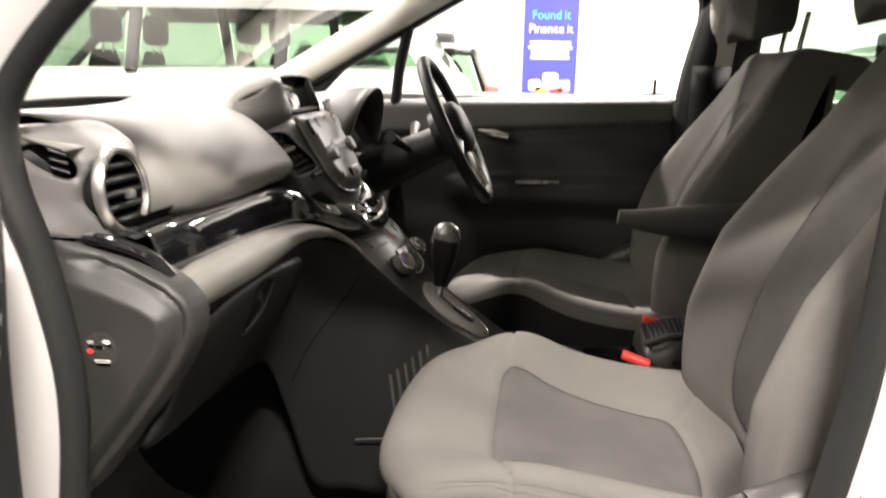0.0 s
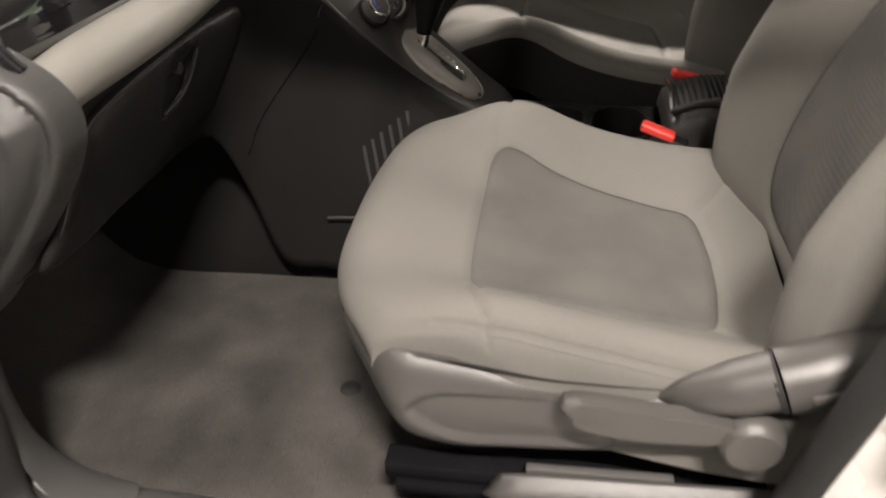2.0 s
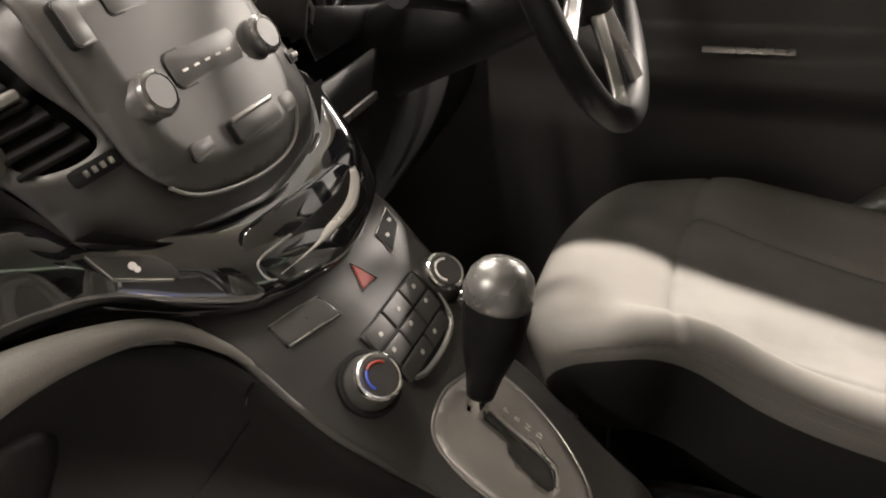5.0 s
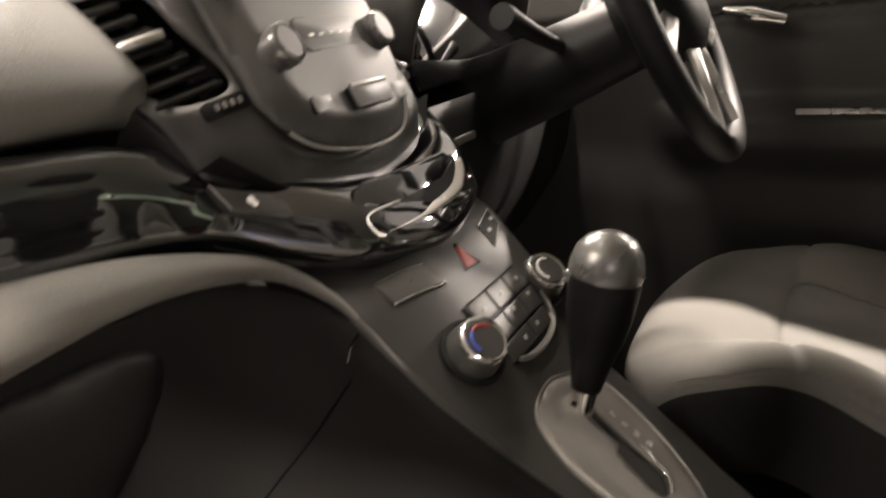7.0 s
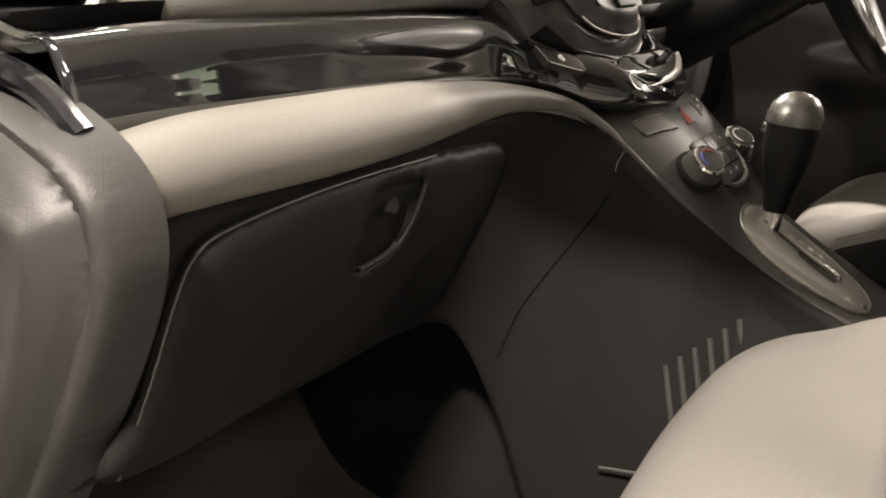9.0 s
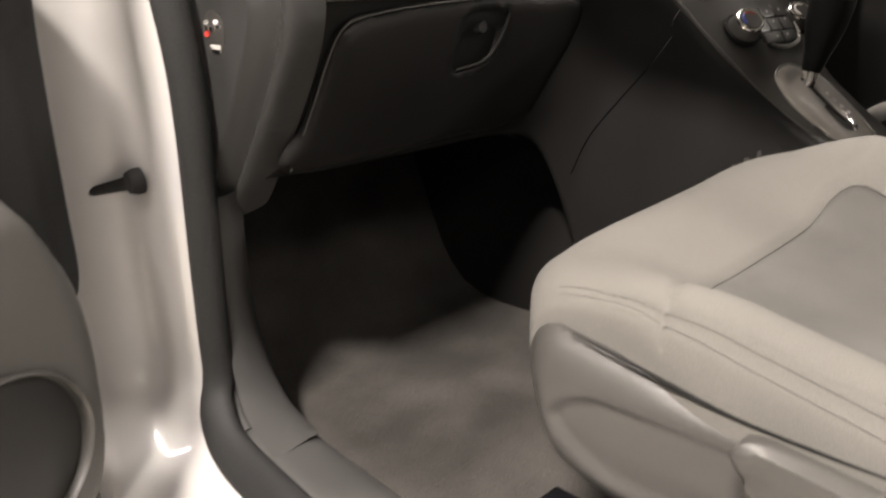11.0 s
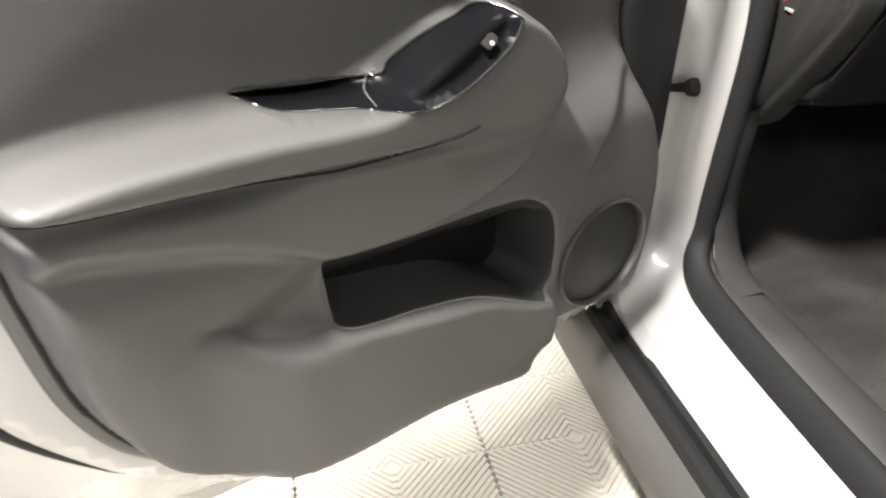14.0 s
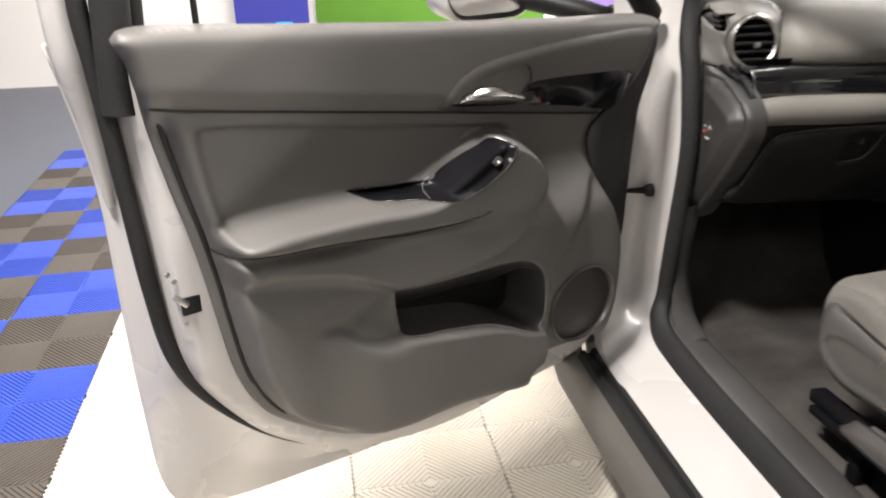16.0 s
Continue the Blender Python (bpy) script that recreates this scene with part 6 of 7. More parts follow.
part("lock_pin", tube([dp(1.075, 1.235, 0.01), dp(1.075, 1.275, 0.01)], 0.0045, 10), DARK, pdoor, "black lock pin")
part("door_latch", joined(box(0.030, 0.008, 0.030, DM @ pose(1.140, 0.004, 0.830), 0.002)), DARK, pdoor, "black door latch opening")
part("latch_claw", tube([dp(1.164, 0.850, 0.002), dp(1.155, 0.842, 0.008), dp(1.147, 0.834, 0.010)], 0.005, 8, n=8), METAL, pdoor)
for s, z in ((1.168, 0.888), (1.160, 0.874), (1.152, 0.800)):
    part("latch_screw", lathe([(0, 0.002), (0.0035, 0.0015), (0.005, 0)], DM @ axes((s, 0.003, z), (-1, 0, 0), (0, 0, 1)), 14), METAL, pdoor)
part("door_grommet", lathe([(0, 0.003), (0.010, 0.003), (0.014, 0)], DM @ axes((1.205, -0.085, 1.02), (-1, 0.3, 0), (0, 0, 1)) @ Matrix.Diagonal((0.7, 1.2, 1, 1)), 18), SATIN, pdoor, "grey plug")
part("hinge_cover", patch(cr([(0.135, 1.15), (0.19, 1.12), (0.25, 1.03), (0.32, 0.97), (0.30, 0.88), (0.25, 0.78), (0.22, 0.70), (0.195, 0.72), (0.19, 0.80), (0.185, 0.90), (0.175, 1.0), (0.145, 1.08)], 60, True), 0.03, lambda s, z: dp(s, z, 0.050)), RUBBER, pdoor, "black cover at the hinge end of the door", thick=0.01)
# outside mirror on its foot
MM = DM @ axes((0.36, -0.20, 1.245), (-1, 0, 0), (0, 0, 1))
mirror = part("door_mirror", net([[MM @ Vector((x * k, y * k, -h)) for x, y in rounded(0.25, 0.155, 0.062, 7)] for k, h in ((0.96, -0.004), (1.0, 0.0), (1.0, 0.03), (0.92, 0.08), (0.6, 0.125), (0.1, 0.14))], False, True), PAINT, pdoor, "white door mirror", angle=60)
part("mirror_glass", slab(rounded(0.222, 0.128, 0.05, 7), 0.006, MM @ pose(0, 0, -0.003), 0.002), CHROME, mirror, "mirror glass")
part("mirror_foot", tube([dp(0.16, 1.16, -0.05), dp(0.20, 1.185, -0.12), dp(0.26, 1.21, -0.22)], [0.03, 0.024, 0.028], 12, n=10), DARK, mirror)
# check strap
part("check_strap", joined(tube([(-0.655, -0.785, 0.765), (-0.682, -0.815, 0.757), (-0.735, -0.86, 0.742)], [0.010, 0.006, 0.006], 10, n=12), lathe([(0, 0.01), (0.013, 0.008), (0.016, 0.0), (0.016, -0.008)], axes((-0.655, -0.794, 0.765), (1, 0, 0), (0, 0, 1)), 16)), RUBBER, pdoor, "black door check strap")

# ---- driver's door, closed ----
ddoor = thing("driver_door", (0, 0.74, 0.4), "closed driver's door with dark grey lining", "car door")


def dlin(x, z):
    y = 0.725
    zs = 1.115 + 0.07 * x
    y -= 0.018 * step01(z, zs, zs + 0.014) - 0.04 * step01(z, 1.185 + 0.03 * x, 1.215 + 0.03 * x)
    y += 0.006 * math.exp(-(((z - zs) / 0.005) ** 2)) + 0.004 * math.exp(-(((z - zs + 0.022) / 0.005) ** 2))
    y -= 0.07 * step01(z, 0.84, 0.93) * (1 - step01(z, 0.955 + 0.03 * x, 0.985 + 0.03 * x)) * step01(x, -0.30, -0.2)
    y -= 0.02 * (1 - step01(z, 0.80, 0.9))
    return (x, y, z)


driver_lining = part("door_lining", patch([(-0.70, 1.17), (-0.44, 1.190), (0.0, 1.210), (0.36, 1.228), (0.375, 1.1), (0.36, 0.8), (0.32, 0.6), (0.25, 0.45), (-0.60, 0.45), (-0.66, 0.8)], 0.010, dlin), GRILLE, ddoor, "dark plastic door lining, upper band lightened for light from the window", angle=80, thick=0.004)
# paler TRIM on the upper band stands for light from the window above
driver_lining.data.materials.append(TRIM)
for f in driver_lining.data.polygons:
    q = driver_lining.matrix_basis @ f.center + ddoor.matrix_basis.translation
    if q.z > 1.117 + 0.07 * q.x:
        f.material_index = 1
part("inner_handle", tube([(-0.185, 0.70, 1.108), (-0.15, 0.69, 1.102), (-0.10, 0.70, 1.092)], [0.006, 0.013, 0.010], 12, n=14), CHROME, ddoor, "chrome inner door handle")
part("pull_edge", box(0.125, 0.008, 0.008, pose(-0.01, 0.655, 0.968, 0, -2, 0), 0.002), SATIN, ddoor, "thin silver pull edge")
part("lock_pin", tube([(0.31, 0.735, 1.22), (0.31, 0.735, 1.262)], 0.0045, 8), DARK, ddoor)
part("outer_skin", net([[(x, y, z) for y, z in ((0.85, 0.3), (0.90, 0.7), (0.86, 1.1), (0.78, 1.20))] for x in np.linspace(-0.8, 2.3, 12)]), PAINT, ddoor, thick=0.02)
part("window_frame", tube([(-0.70, 0.745, 1.19), (-0.55, 0.74, 1.33), (-0.3, 0.70, 1.50), (0.0, 0.68, 1.545), (0.3, 0.68, 1.54), (0.42, 0.69, 1.48), (0.40, 0.72, 1.22)], 0.02, 10, n=50), RUBBER, ddoor, "black window frame")

# ---- steering wheel and instruments ----
wheel = thing("steering_wheel", (-0.22, 0.375, 1.12), "black steering wheel with silver lower spokes", "steering wheel")
WM = axes((-0.218, 0.378, 1.132), (0, 1, 0), (-0.444, 0, 0.897))
part("rim", tube([WM @ Vector((0.185 * math.cos(a), 0.185 * math.sin(a), 0)) for a in np.linspace(0, 2 * math.pi, 64, endpoint=False)], 0.0155, 14, True), DARK, wheel, "black leather rim", angle=80)
part("hub", lathe([(0.0, 0.035), (0.05, 0.032), (0.075, 0.018), (0.082, -0.01), (0.07, -0.05)], WM @ Matrix.Diagonal((1.1, 0.9, 1, 1)), 36), DARK, wheel, "dark airbag hub", angle=80)
for a, mt, nm in ((200, SATIN, "spoke"), (340, SATIN, "spoke"), (250, SATIN, "lower_spoke"), (290, SATIN, "lower_spoke")):
    c, s = math.cos(radians(a)), math.sin(radians(a))
    part(nm, surf([[WM @ Vector((r * c - w * s * k, r * s + w * c * k, 0.012 - 0.008 * abs(k) + 0.02 * (0.18 - r))) for k in (-1, -0.5, 0, 0.5, 1)] for r, w in ((0.06, 0.022), (0.11, 0.014), (0.15, 0.015), (0.182, 0.020))], 14, 10), mt, wheel, "satin silver spoke", angle=80, thick=0.006)
part("column", tube([(-0.25, 0.375, 1.10), (-0.40, 0.375, 1.03), (-0.60, 0.375, 0.95)], [0.045, 0.056, 0.075], 20, n=12), DARK, wheel, "dark steering column shroud")
for s in (-1, 1):
    part("stalk", tube([(-0.33, 0.375 + s * 0.05, 1.085), (-0.345, 0.375 + s * 0.13, 1.11), (-0.35, 0.375 + s * 0.185, 1.125)], [0.008, 0.010, 0.014], 12, n=14), DARK, wheel, "black column stalk")
cluster = thing("instrument_cluster", (-0.5, 0.375, 1.15), "hooded instrument cluster with black glass", "instrument cluster")
part("hood", surf([[(-0.42 - 0.03 * (1 - math.cos(a)), 0.375 + 0.19 * math.sin(a), 1.10 + 0.135 * math.cos(a)), (-0.52, 0.375 + 0.195 * math.sin(a), 1.10 + 0.125 * math.cos(a)), (-0.68, 0.375 + 0.19 * math.sin(a), 1.10 + 0.09 * math.cos(a))] for a in np.linspace(-1.75, 1.75, 11)], 40, 10), PLASTIC, cluster, "dark grey hood", angle=80, thick=0.008)
part("dial_glass", box(0.006, 0.34, 0.17, pose(-0.485, 0.375, 1.125, 0, -20, 0), 0.002), GLOSS, cluster, "black dial glass")
part("lower_panel", surf([[(-0.44, y, 1.03), (-0.43, y, 0.95), (-0.45, y, 0.85), (-0.52, y, 0.74)] for y in (0.15, 0.25, 0.4, 0.6, 0.72)], 20, 14), DARK, cluster, "dark lower dash panel", thick=0.006)
part("pocket_strip", box(0.006, 0.11, 0.010, pose(-0.425, 0.235, 0.985, 0, 0, 0), 0.002), SATIN, cluster)

# ---- between the seats ----
rear = thing("rear_console", (0.3, 0, 0.45), "dark rear console with cup holder and roller lid", "console")
part("console_box", surf([[(x, y, z) for y, z in ((-0.088, 0.45), (-0.09, 0.66), (-0.085, zt - 0.012), (-0.07, zt), (0, zt + 0.004), (0.07, zt), (0.085, zt - 0.012), (0.09, 0.66), (0.088, 0.45))] for x, zt in ((0.213, 0.70), (0.218, 0.735), (0.243, 0.750), (0.285, 0.762), (0.45, 0.76), (0.75, 0.74))], 40, 30), STACK, rear, "dark grey console box", angle=70)
TRAYLINE = cr([(-0.05, -0.088), (0.10, -0.090), (0.20, -0.090), (0.205, 0.0), (0.20, 0.09), (0.10, 0.09), (-0.05, 0.088), (-0.055, 0.0)], 80, True)
WELLS = [cr([(-0.015, -0.015), (0.0, 0.035), (0.04, 0.045), (0.078, 0.03), (0.08, -0.02), (0.06, -0.05), (0.02, -0.05)], 36, True), cr([(0.096, -0.03), (0.10, 0.03), (0.13, 0.058), (0.17, 0.055), (0.19, 0.02), (0.188, -0.035), (0.16, -0.062), (0.12, -0.058)], 36, True)]
part("cup_tray", patch(TRAYLINE, 0.012, lambda x, y: (x, y, 0.690 + 0.10 * max(x - 0.12, 0) ** 1.2 - 0.012 * step01(abs(y), 0.07, 0.092)), WELLS), LOWSHADE, rear, "dark grey cup holder tray", angle=60, thick=0.004)
for well in WELLS:
    mid = np.array(well).mean(0)
    part("cup_well", net([[(*(mid + (np.array(p) - mid) * k), 0.690 + 0.10 * max(p[0] - 0.12, 0) ** 1.2 - h) for p in well] for k, h in ((1.04, -0.002), (1.0, -0.003), (0.97, 0.004), (0.92, 0.07), (0.05, 0.072))], False, True), DARK, rear, "deep black cup well", angle=50)
part("tray_side", surf([[(x, s * 0.089, 0.682), (x, s * 0.092, 0.6), (x, s * 0.09, 0.45)] for s in (-1,) for x in (-0.05, 0.08, 0.20)], 6, 6), DARK, rear)
part("tray_stud", lathe([(0, 0.005), (0.004, 0.004), (0.006, 0.0)], pose(-0.045, -0.074, 0.690), 16), WHITEINK, rear, "small white stud")
for k in range(16):
    a = 0.228 + 0.0095 * k
    part("lid_slat", box(0.0075, 0.118, 0.006, pose(a, -0.005, 0.752 + 0.018 * math.sin(min(k / 8, 1) * 1.57), 0, -30 * (1 - min(k / 8, 1)), 0), 0.002), DARK, rear)
part("lid_rim", tube([(0.218, -0.07, 0.752), (0.220, 0.0, 0.757), (0.218, 0.06, 0.752)], 0.004, 8, n=16), CHROME, rear, "chrome lid edge")
part("lid_frame", tube([(0.218, -0.072, 0.752), (0.265, -0.075, 0.773), (0.34, -0.075, 0.780), (0.45, -0.075, 0.775)], 0.007, 10, n=20), STACK, rear)
for x, y, z, tilt, nm in ((0.195, -0.112, 0.735, -12, "passenger"), (0.262, 0.112, 0.742, 8, "driver")):
    bk = thing("belt_buckle", (x, y, z - 0.1), "black seat belt buckle with red release button", "seat belt buckle", "front seat belt buckles")
    part("buckle_body", box(0.062, 0.030, 0.09, pose(x + 0.012, y, z - 0.05, 0, 12, tilt), 0.006, 3), DARK, bk)
    part("release_button", box(0.056, 0.024, 0.014, pose(x, y, z, 0, 14, tilt), 0.004, 3), RED, bk, "red release button")
    part("buckle_stem", box(0.03, 0.008, 0.2, pose(x + 0.03, y, z - 0.17, 0, 8, tilt), 0.002), DARK, bk)
part("armrest", tube([(0.168, 0.125, 0.972), (0.175, 0.125, 0.972), (0.20, 0.125, 0.968), (0.30, 0.128, 0.965), (0.40, 0.132, 0.968), (0.47, 0.135, 0.972)], [0.016, 0.026, 0.034, 0.040, 0.042, 0.042], 20, n=30), CLOTHDARK, driver_seat, "dark grey cloth folding armrest", angle=80)

# ---- rear bench ----
bench = thing("rear_bench", (1.3, 0, 0.5), "dark rear bench seat", "seat")
part("bench_cushion", box(0.5, 1.25, 0.22, pose(1.1, 0, 0.62, 0, -5, 0), 0.06, 4), CLOTHDARK, bench)
part("bench_back", box(0.16, 1.25, 0.62, pose(1.42, 0, 0.98, 0, 14, 0), 0.06, 4), CLOTHDARK, bench)

# ---- neighbouring cars ----
SILVER = material("silver_car_paint", (0.45, 0.45, 0.46), 0.25, metal=0.6, coat=0.8, spread=0.02)
LINING = material("grey_roof_lining", (0.12, 0.12, 0.115), 0.9, grain=0.05, scale=300, spread=0.05)
CARDARK = material("dark_car_interior", (0.02, 0.022, 0.022), 0.8, spread=0.1)


def parked_car(name, m, paint, label, tall=1.78, belt=1.24, glazing=GREENGLASS):
    """A parked car along x of m, nose at -x, standing on z = 0."""
    root = new(name)
    root.matrix_basis = m
    root.empty_display_size = 0.1
    tagged(root, label, "car")
    shift = root.matrix_basis

    def put(nm, bm, mat, lab="", angle=40):
        bm.transform(shift)
        return part(nm, bm, mat, root, lab, angle)

    hull = []
    for x, wy, zt in ((-2.15, 0.70, 0.78), (-2.05, 0.82, 0.88), (-1.4, 0.90, 1.02), (-0.95, 0.91, belt - 0.06), (0.0, 0.92, belt), (1.4, 0.91, belt + 0.02), (2.0, 0.86, belt), (2.12, 0.78, belt - 0.15)):
        hull.append([(x, wy * k, z) for k, z in ((-0.86, 0.24), (-0.97, 0.34), (-1.0, 0.62), (-0.98, zt - 0.12), (-0.90, zt), (0, zt + 0.03), (0.90, zt), (0.98, zt - 0.12), (1.0, 0.62), (0.97, 0.34), (0.86, 0.24))])
    put("body", surf(hull, 50, 40), paint, "", 60)
    put("roof", surf([[(-0.35, y, tall - 0.05), (0.1, y, tall), (1.0, y, tall), (1.75, y, tall - 0.06)] for y in (-0.66, -0.4, 0, 0.4, 0.66)], 14, 16), paint)
    put("roof_lining", surf([[(x, -0.775, tall - 0.20), (x, -0.735, tall - 0.11), (x, -0.60, tall - 0.08), (x, 0, tall - 0.07), (x, 0.60, tall - 0.08), (x, 0.735, tall - 0.11), (x, 0.775, tall - 0.20)] for x in (-0.30, 0.3, 1.0, 1.65)], 8, 24), LINING, "grey roof lining")
    for s in (-1, 1):
        for nm, x0, x1 in (("front_window", -0.55, 0.22), ("rear_window", 0.30, 1.05), ("quarter_window", 1.12, 1.70)):
            q = [(x0 - (0.30 if nm == "front_window" else 0), s * 0.86, belt + 0.01), (x1, s * 0.86, belt + 0.02), (x1 - 0.02 - (0.25 if nm == "quarter_window" else 0), s * 0.69, tall - 0.07), (x0 + (0.12 if nm == "front_window" else 0.02), s * 0.69, tall - 0.07)]
            bm = bmesh.new()
            bm.faces.new([bm.verts.new(v) for v in q])
            w = put(nm, bm, glazing)
            w.visible_shadow = False
        for x0, x1, r in ((-1.0, -0.40, 0.035), (0.26, 0.26, 0.035), (1.085, 1.07, 0.035), (1.95, 1.55, 0.06)):
            put("pillar", tube([(x0, s * 0.86, belt), (x1, s * 0.68, tall - 0.05)], r, 10), RUBBER if r < 0.05 else paint)
        for x in (-1.35, 1.35):
            wh = put("wheel", lathe([(0.05, 0.02), (0.2, 0.0), (0.225, 0.02), (0.31, 0.03), (0.33, 0.0), (0.33, -0.16), (0.1, -0.18)], axes((x, s * 0.86, 0.33), (1, 0, 0), (0, 0, -s)), 28), RUBBER, "black tyre on a silver wheel")
            part("rim", (lambda b: (b.transform(shift), b)[1])(lathe([(0, 0.03), (0.05, 0.03), (0.1, 0.01), (0.2, 0.02), (0.215, 0.03)], axes((x, s * 0.865, 0.33), (1, 0, 0), (0, 0, -s)), 20)), SATIN, wh)
        mir = put("door_mirror", surf([[(-0.62 + 0.10 * math.sin(a) * k, s * (0.93 + 0.10 + 0.10 * math.cos(a) * k), belt + 0.06 + zz) for a in np.linspace(0, 6.283, 13)] for k, zz in ((0.3, -0.075), (0.95, -0.06), (1.0, 0.0), (0.9, 0.06), (0.3, 0.08))], 12, 24), paint, "door mirror")
        for x in (-0.15, 0.72):
            put("seat", surf([[(x + 0.02 * zz, 0.36 * s + 0.24 * k * wd, zz) for k in (-1, -0.5, 0, 0.5, 1)] for zz, wd in ((0.6, 1.0), (1.0, 1.0), (1.25, 0.9), (1.36, 0.6))], 10, 10), CARDARK)
            put("headrest", box(0.10, 0.27, 0.20, pose(x + 0.05, 0.36 * s, 1.50), 0.045, 3), CARDARK)
            for k in (-0.06, 0.06):
                put("headrest_post", tube([(x + 0.05, 0.36 * s + k, 1.34), (x + 0.05, 0.36 * s + k, 1.42)], 0.006, 6), SATIN)
    for x0, z0, x1, z1, nm in ((-1.0, belt + 0.0, -0.38, tall - 0.06, "windscreen"), (1.98, belt + 0.02, 1.72, tall - 0.08, "tailgate_window")):
        bm = bmesh.new()
        bm.faces.new([bm.verts.new(v) for v in ((x0, -0.8, z0), (x0, 0.8, z0), (x1, 0.62, z1), (x1, -0.62, z1))])
        w = put(nm, bm, glazing)
        w.visible_shadow = False
    for s in (-1, 1):
        put("headlamp", surf([[(-2.08 + 0.1 * k * k, s * (0.60 + 0.18 * k), 0.74 + 0.06 * v) for v in (-1, 0, 1)] for k in (-1, 0, 1)], 8, 6), CHROME)
        put("tail_lamp", box(0.06, 0.10, 0.34, pose(2.05, s * 0.78, 1.0), 0.02), RED, "red tail lamp")
    return root


parked_car("parked_car", pose(-2.55, 3.35, 0, 0, 0, 4), PAINT, "white parked car with green tinted windows")
parked_car("parked_car", pose(-1.35, 6.2, 0, 0, 0, -84), PAINT, "white parked car seen beyond the driver's window", 1.5, 0.98)
parked_car("parked_car", pose(2.9, 4.6, 0, 0, 0, -70), SILVER, "silver parked car behind the rear window", 1.5, 0.98)

# the rest of our car, outside the view
def car_rest():
    for sgn in (-1, 1):
        # passenger-side pane is unseen, darkened to keep stray light off the footwell
        part("rear_door_window", net([[(0.50, sgn * 0.80, 1.14), (1.45, sgn * 0.80, 1.16), (2.05, sgn * 0.76, 1.18)], [(0.50, sgn * 0.68, 1.54), (1.40, sgn * 0.68, 1.55), (1.95, sgn * 0.62, 1.52)]]), GREENGLASS if sgn > 0 else BLOCKGLASS, car).visible_shadow = sgn < 0
        part("roof_rail", tube([(-0.30, sgn * 0.69, 1.55), (0.4, sgn * 0.70, 1.585), (1.4, sgn * 0.69, 1.58), (2.15, sgn * 0.62, 1.53)], 0.035, 12, n=24), PAINT, car)
        part("rear_pillar", tube([(2.22, sgn * 0.78, 1.10), (2.15, sgn * 0.64, 1.52)], 0.06, 12), PAINT, car)
        for x in (-1.33, 1.43):
            w = part("wheel", lathe([(0.05, 0.02), (0.2, 0.0), (0.225, 0.02), (0.31, 0.03), (0.33, 0.0), (0.33, -0.18), (0.1, -0.2)], axes((x, sgn * 0.88, 0.33), (1, 0, 0), (0, 0, -sgn)), 36), RUBBER, car, "black tyre")
            part("wheel_rim", lathe([(0, 0.035), (0.05, 0.032), (0.1, 0.012), (0.2, 0.02), (0.22, 0.03)], axes((x, sgn * 0.885, 0.33), (1, 0, 0), (0, 0, -sgn)), 28), SATIN, w)
        part("rear_quarter", surf([[(0.46, sgn * 0.82, 0.30), (0.46, sgn * 0.87, 0.7), (0.46, sgn * 0.82, 1.14)], [(1.4, sgn * 0.88, 0.72), (1.4, sgn * 0.90, 0.85), (1.4, sgn * 0.82, 1.16)], [(2.25, sgn * 0.74, 0.30), (2.28, sgn * 0.80, 0.7), (2.25, sgn * 0.74, 1.16)]], 24, 14), PAINT, car)
    part("front_wing", surf([[(-0.80, 0.86, 0.2), (-0.80, 0.90, 0.6), (-0.78, 0.90, 0.95), (-0.74, 0.86, 1.12)], [(-1.4, 0.88, 0.68), (-1.4, 0.91, 0.75), (-1.4, 0.90, 0.9), (-1.4, 0.80, 1.06)], [(-1.95, 0.70, 0.3), (-1.95, 0.74, 0.6), (-1.95, 0.72, 0.85), (-1.95, 0.6, 0.95)]], 24, 12), PAINT, car)
    part("front_bumper", surf([[(-1.95, -0.72, 0.25), (-1.95, -0.74, 0.6), (-1.95, -0.62, 0.94)], [(-2.08, -0.4, 0.25), (-2.12, -0.4, 0.6), (-2.0, -0.4, 0.95)], [(-2.10, 0.4, 0.25), (-2.12, 0.4, 0.6), (-2.0, 0.4, 0.95)], [(-1.95, 0.72, 0.25), (-1.95, 0.74, 0.6), (-1.95, 0.62, 0.94)]], 20, 10), PAINT, car)
    part("tailgate", surf([[(2.30, -0.76, 0.35), (2.33, -0.78, 0.8), (2.26, -0.74, 1.12)], [(2.38, 0, 0.35), (2.40, 0, 0.8), (2.33, 0, 1.14)], [(2.30, 0.76, 0.35), (2.33, 0.78, 0.8), (2.26, 0.74, 1.12)]], 16, 10), PAINT, car)
    part("tailgate_window", net([[(2.26, -0.72, 1.13), (2.33, 0, 1.15), (2.26, 0.72, 1.13)], [(2.12, -0.6, 1.52), (2.16, 0, 1.56), (2.12, 0.6, 1.52)]]), GREENGLASS, car).visible_shadow = False


car_rest()

# ---- banners and boards ----
BANNERBLUE = material("banner_blue", (0.03, 0.035, 0.30), 0.5, spread=0.05)
CYAN = material("banner_cyan", (0.05, 0.42, 0.80), 0.5, spread=0.03)
GREEN = material("green_board", (0.10, 0.26, 0.02), 0.6, grain=0.05, scale=90, spread=0.06)
PURPLE = material("purple_panel", (0.22, 0.15, 0.38), 0.5, spread=0.05)
ORANGE = material("banner_orange", (0.75, 0.25, 0.06), 0.5, spread=0.05)


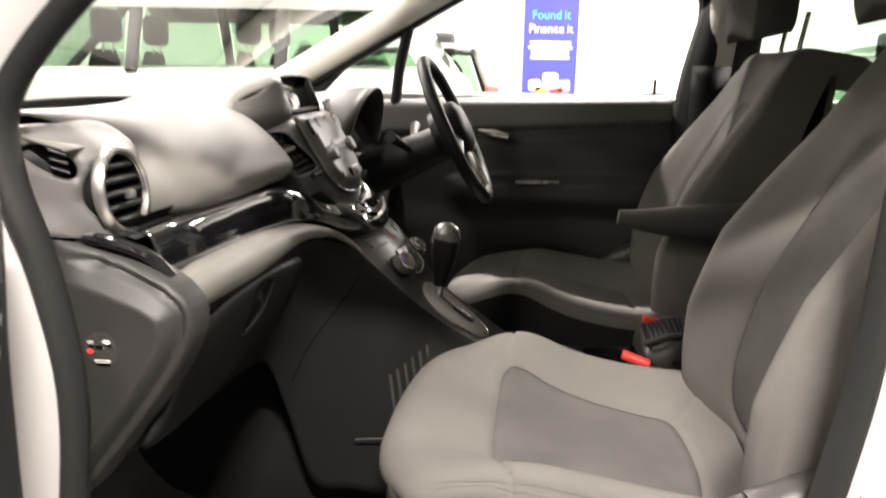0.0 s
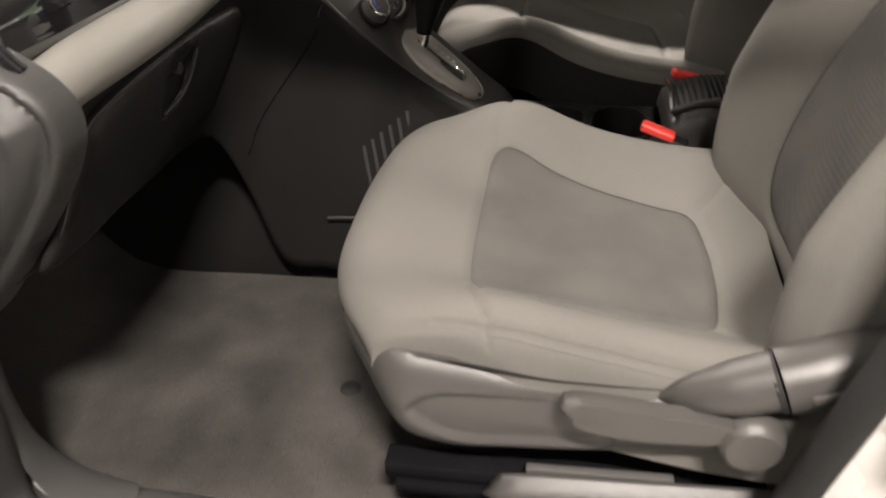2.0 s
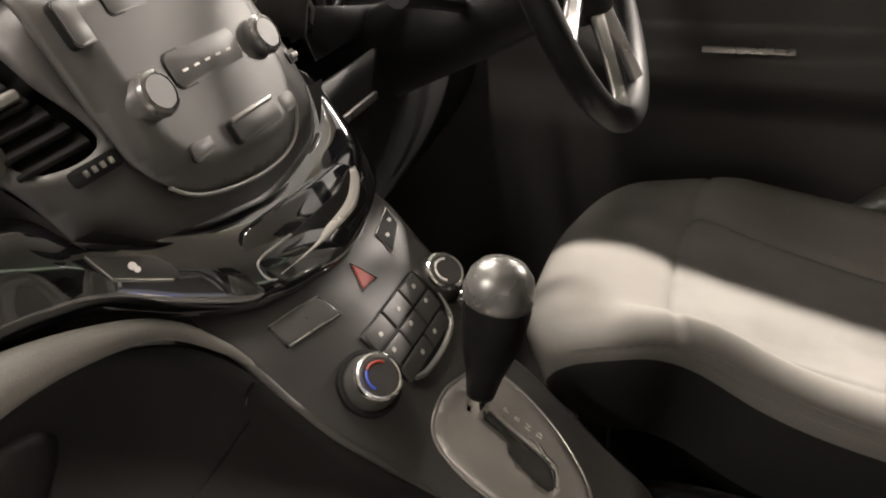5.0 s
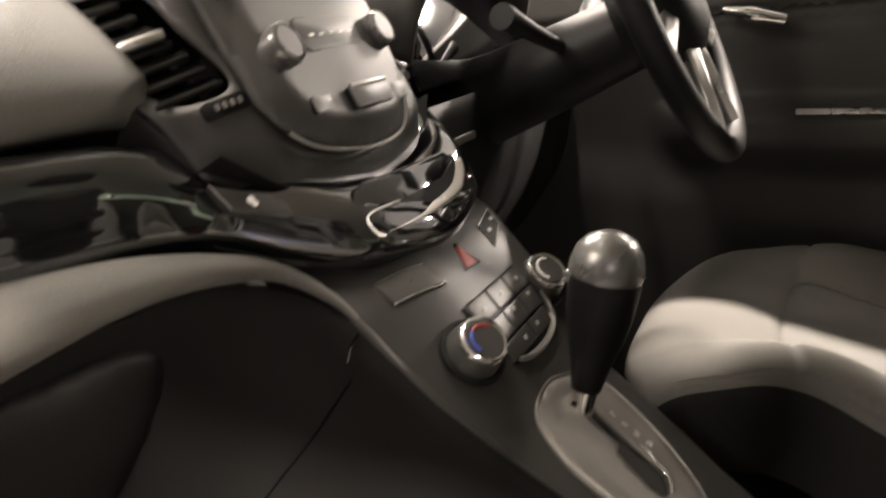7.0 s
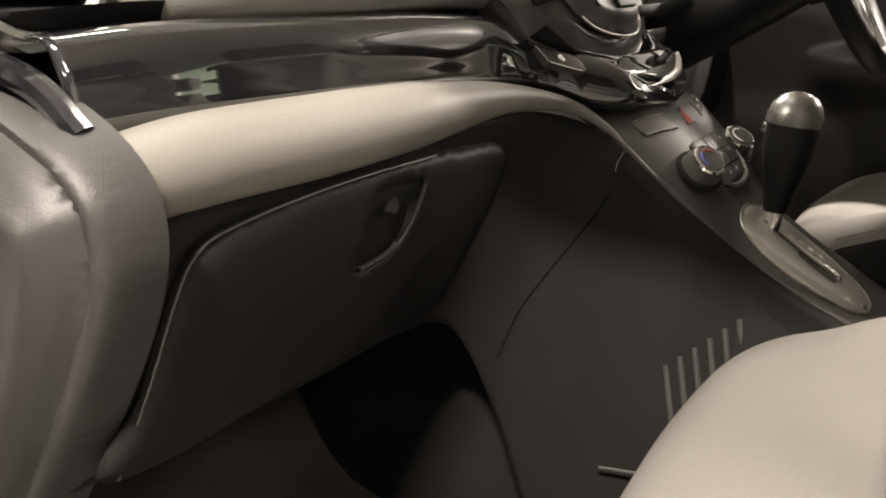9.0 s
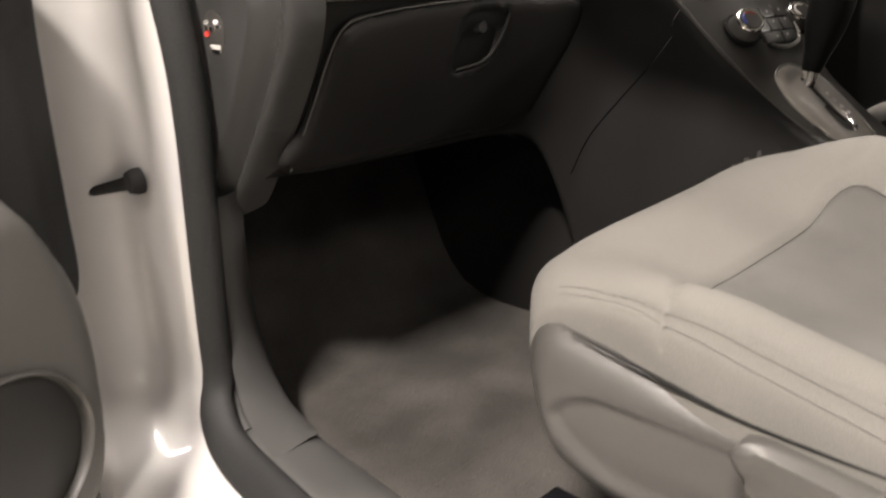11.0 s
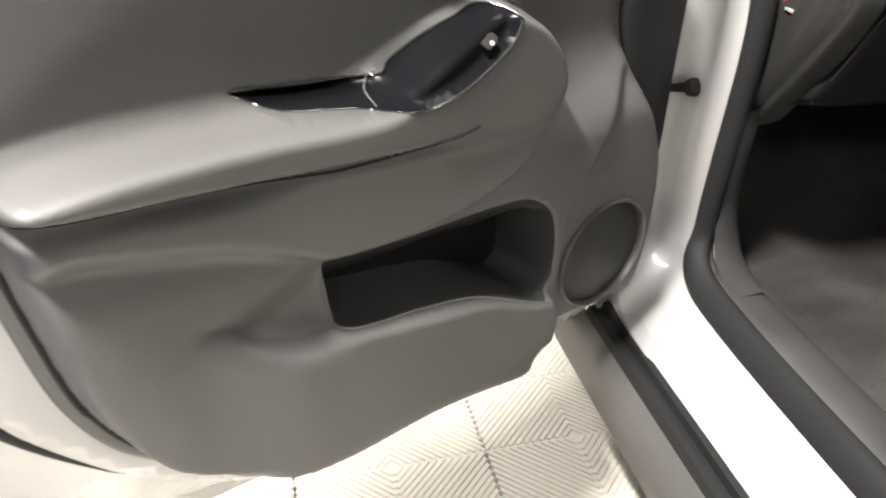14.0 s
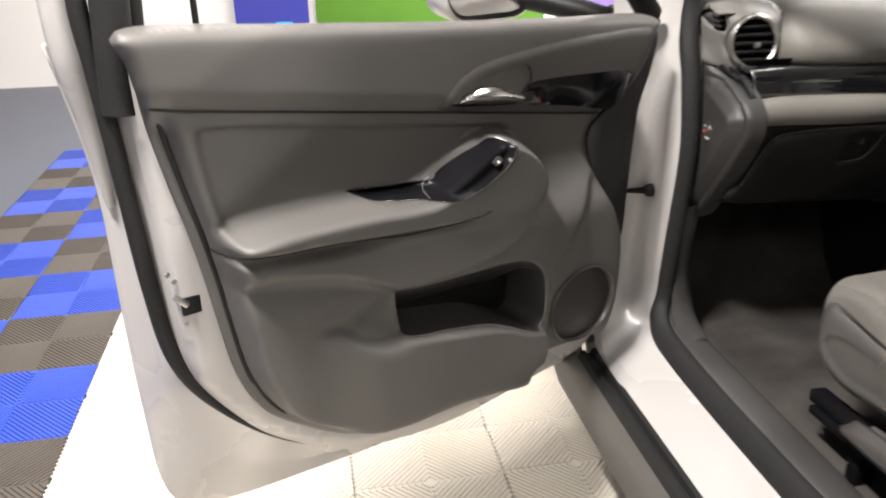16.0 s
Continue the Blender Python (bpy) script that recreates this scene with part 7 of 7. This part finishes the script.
def banner(name, m, w, h, label):
    root = new(name)
    root.matrix_basis = m
    tagged(root, label, "banner")
    b = slab([(-w / 2, 0.0), (w / 2, 0.0), (w / 2, h), (-w / 2, h)], 0.006)
    b.transform(m)
    part("sheet", b, BANNERBLUE, root)
    f = box(w + 0.06, 0.07, 0.14, m @ pose(0, -0.03, -0.03), 0.01)
    part("foot", f, SATIN, root)
    part("foot_stand", box(w * 0.6, max(m.translation.z - 0.1, 0.02), 0.03, m @ pose(0, -m.translation.z / 2 - 0.03, -0.03), 0.005), SATIN, root)
    return root


BM = pose(0.10, 8.80, 0.98, 90, 0, 0)
ban = banner("roller_banner", BM, 0.69, 1.30, "blue finance banner with white lettering standing by the wall")
words("Found it", 0.150, CYAN, BM @ pose(-0.0, 1.00, 0.004), ban)
words("Finance it", 0.150, WHITEINK, BM @ pose(0.0, 0.83, 0.004), ban)
for k, w in ((0, 0.52), (1, 0.56), (2, 0.48), (3, 0.50)):
    part("text_bar", slab(rounded(w, 0.035, 0.008), 0.002, BM @ pose(0, 0.66 - 0.062 * k, 0.004)), WHITEINK, ban)
for x, y, w, h, mt in ((-0.18, 0.12, 0.16, 0.14, WHITEINK), (0.02, 0.18, 0.20, 0.20, WHITEINK), (0.2, 0.12, 0.16, 0.16, SATIN), (-0.08, 0.06, 0.2, 0.08, ORANGE), (0.12, 0.05, 0.14, 0.07, RED)):
    part("picture_patch", slab(rounded(w, h, 0.04), 0.002, BM @ pose(x, y, 0.004 + 0.002 * (x > 0))), mt, ban)
BM2 = pose(-6.50, -1.80, 0.30, 90, 0, 90)
ban2 = banner("roller_banner", BM2, 0.66, 1.70, "blue banner with a colourful picture by the green board")
for x, y, w, h, mt in ((-0.12, 0.10, 0.2, 0.12, WHITEINK), (0.10, 0.12, 0.18, 0.14, CYAN), (0.0, 0.05, 0.3, 0.06, ORANGE)):
    part("picture_patch", slab(rounded(w, h, 0.03), 0.002, BM2 @ pose(x, y, 0.004 + 0.002 * (x > 0))), mt, ban2)
gb = thing("green_board", (-6.56, -0.4, 0.3), "bright green display board on the showroom wall", "display board")
part("panel", box(0.03, 2.2, 2.0, pose(-6.575, -0.30, 1.36), 0.004), GREEN, gb)
part("kick_rail", box(0.05, 2.2, 0.08, pose(-6.57, -0.30, 0.31), 0.005), SATIN, gb)
pp = thing("purple_panel", (-6.56, 1.6, 0.3), "purple display panel on the showroom wall", "display board")
part("panel", box(0.03, 0.6, 2.0, pose(-6.575, 1.35, 1.30), 0.004), PURPLE, pp)

# ---- ribbed floor tiles ----
def tile_mesh(name, mat):
    verts, faces = [], []

    def block(m, sx, sy, sz):
        base = len(verts)
        for v in ((-1, -1, 0), (1, -1, 0), (1, 1, 0), (-1, 1, 0), (-0.7, -0.98, 1), (0.7, -0.98, 1), (0.7, 0.98, 1), (-0.7, 0.98, 1)):
            verts.append(m @ Vector((v[0] * sx / 2, v[1] * sy / 2, v[2] * sz)))
        faces.extend(tuple(base + k for k in f) for f in ((4, 5, 6, 7), (0, 1, 5, 4), (1, 2, 6, 5), (2, 3, 7, 6), (3, 0, 4, 7)))

    block(Matrix.Translation((0, 0, -0.012)) @ Matrix.Diagonal((1.4, 1, 1, 1)), 0.398, 0.398, 0.008)
    for qx in (0, 1):
        for qy in (0, 1):
            turn = 45 if (qx + qy) % 2 else -45
            for k in range(-11, 12):
                off = k * 0.0124
                length = 2 * (0.1405 - abs(off)) - 0.003
                if length < 0.012:
                    continue
                m = pose(-0.1 + 0.2 * qx, -0.1 + 0.2 * qy, -0.004) @ pose(0, 0, 0, 0, 0, turn) @ pose(off, 0, 0)
                block(m, 0.0096, length, 0.004)
    me = bpy.data.meshes.new(name)
    me.from_pydata([tuple(v) for v in verts], [], faces)
    me.materials.append(mat)
    return me


tile_meshes = {"w": tile_mesh("floor_tile_white", TILEWHITE), "b": tile_mesh("floor_tile_blue", TILEBLUE), "t": tile_mesh("floor_tile_taupe", TILETAUPE)}
tiles = thing("tile_floor", (0, 0, -0.016), "ribbed interlocking floor tiles in white, blue and taupe", "floor", kind="structure")
for i in range(-7, 7):
    for j in range(-2, 5):
        key = "w" if j >= 0 else ("b" if (i + j) % 2 else "t")
        ob = new("floor_tile", tile_meshes[key])
        ob.parent = tiles
        ob.matrix_basis = Matrix.Translation((-1.44 + 0.4 * (i + 0.5), -2.34 + 0.4 * (j + 0.5), 0.016))
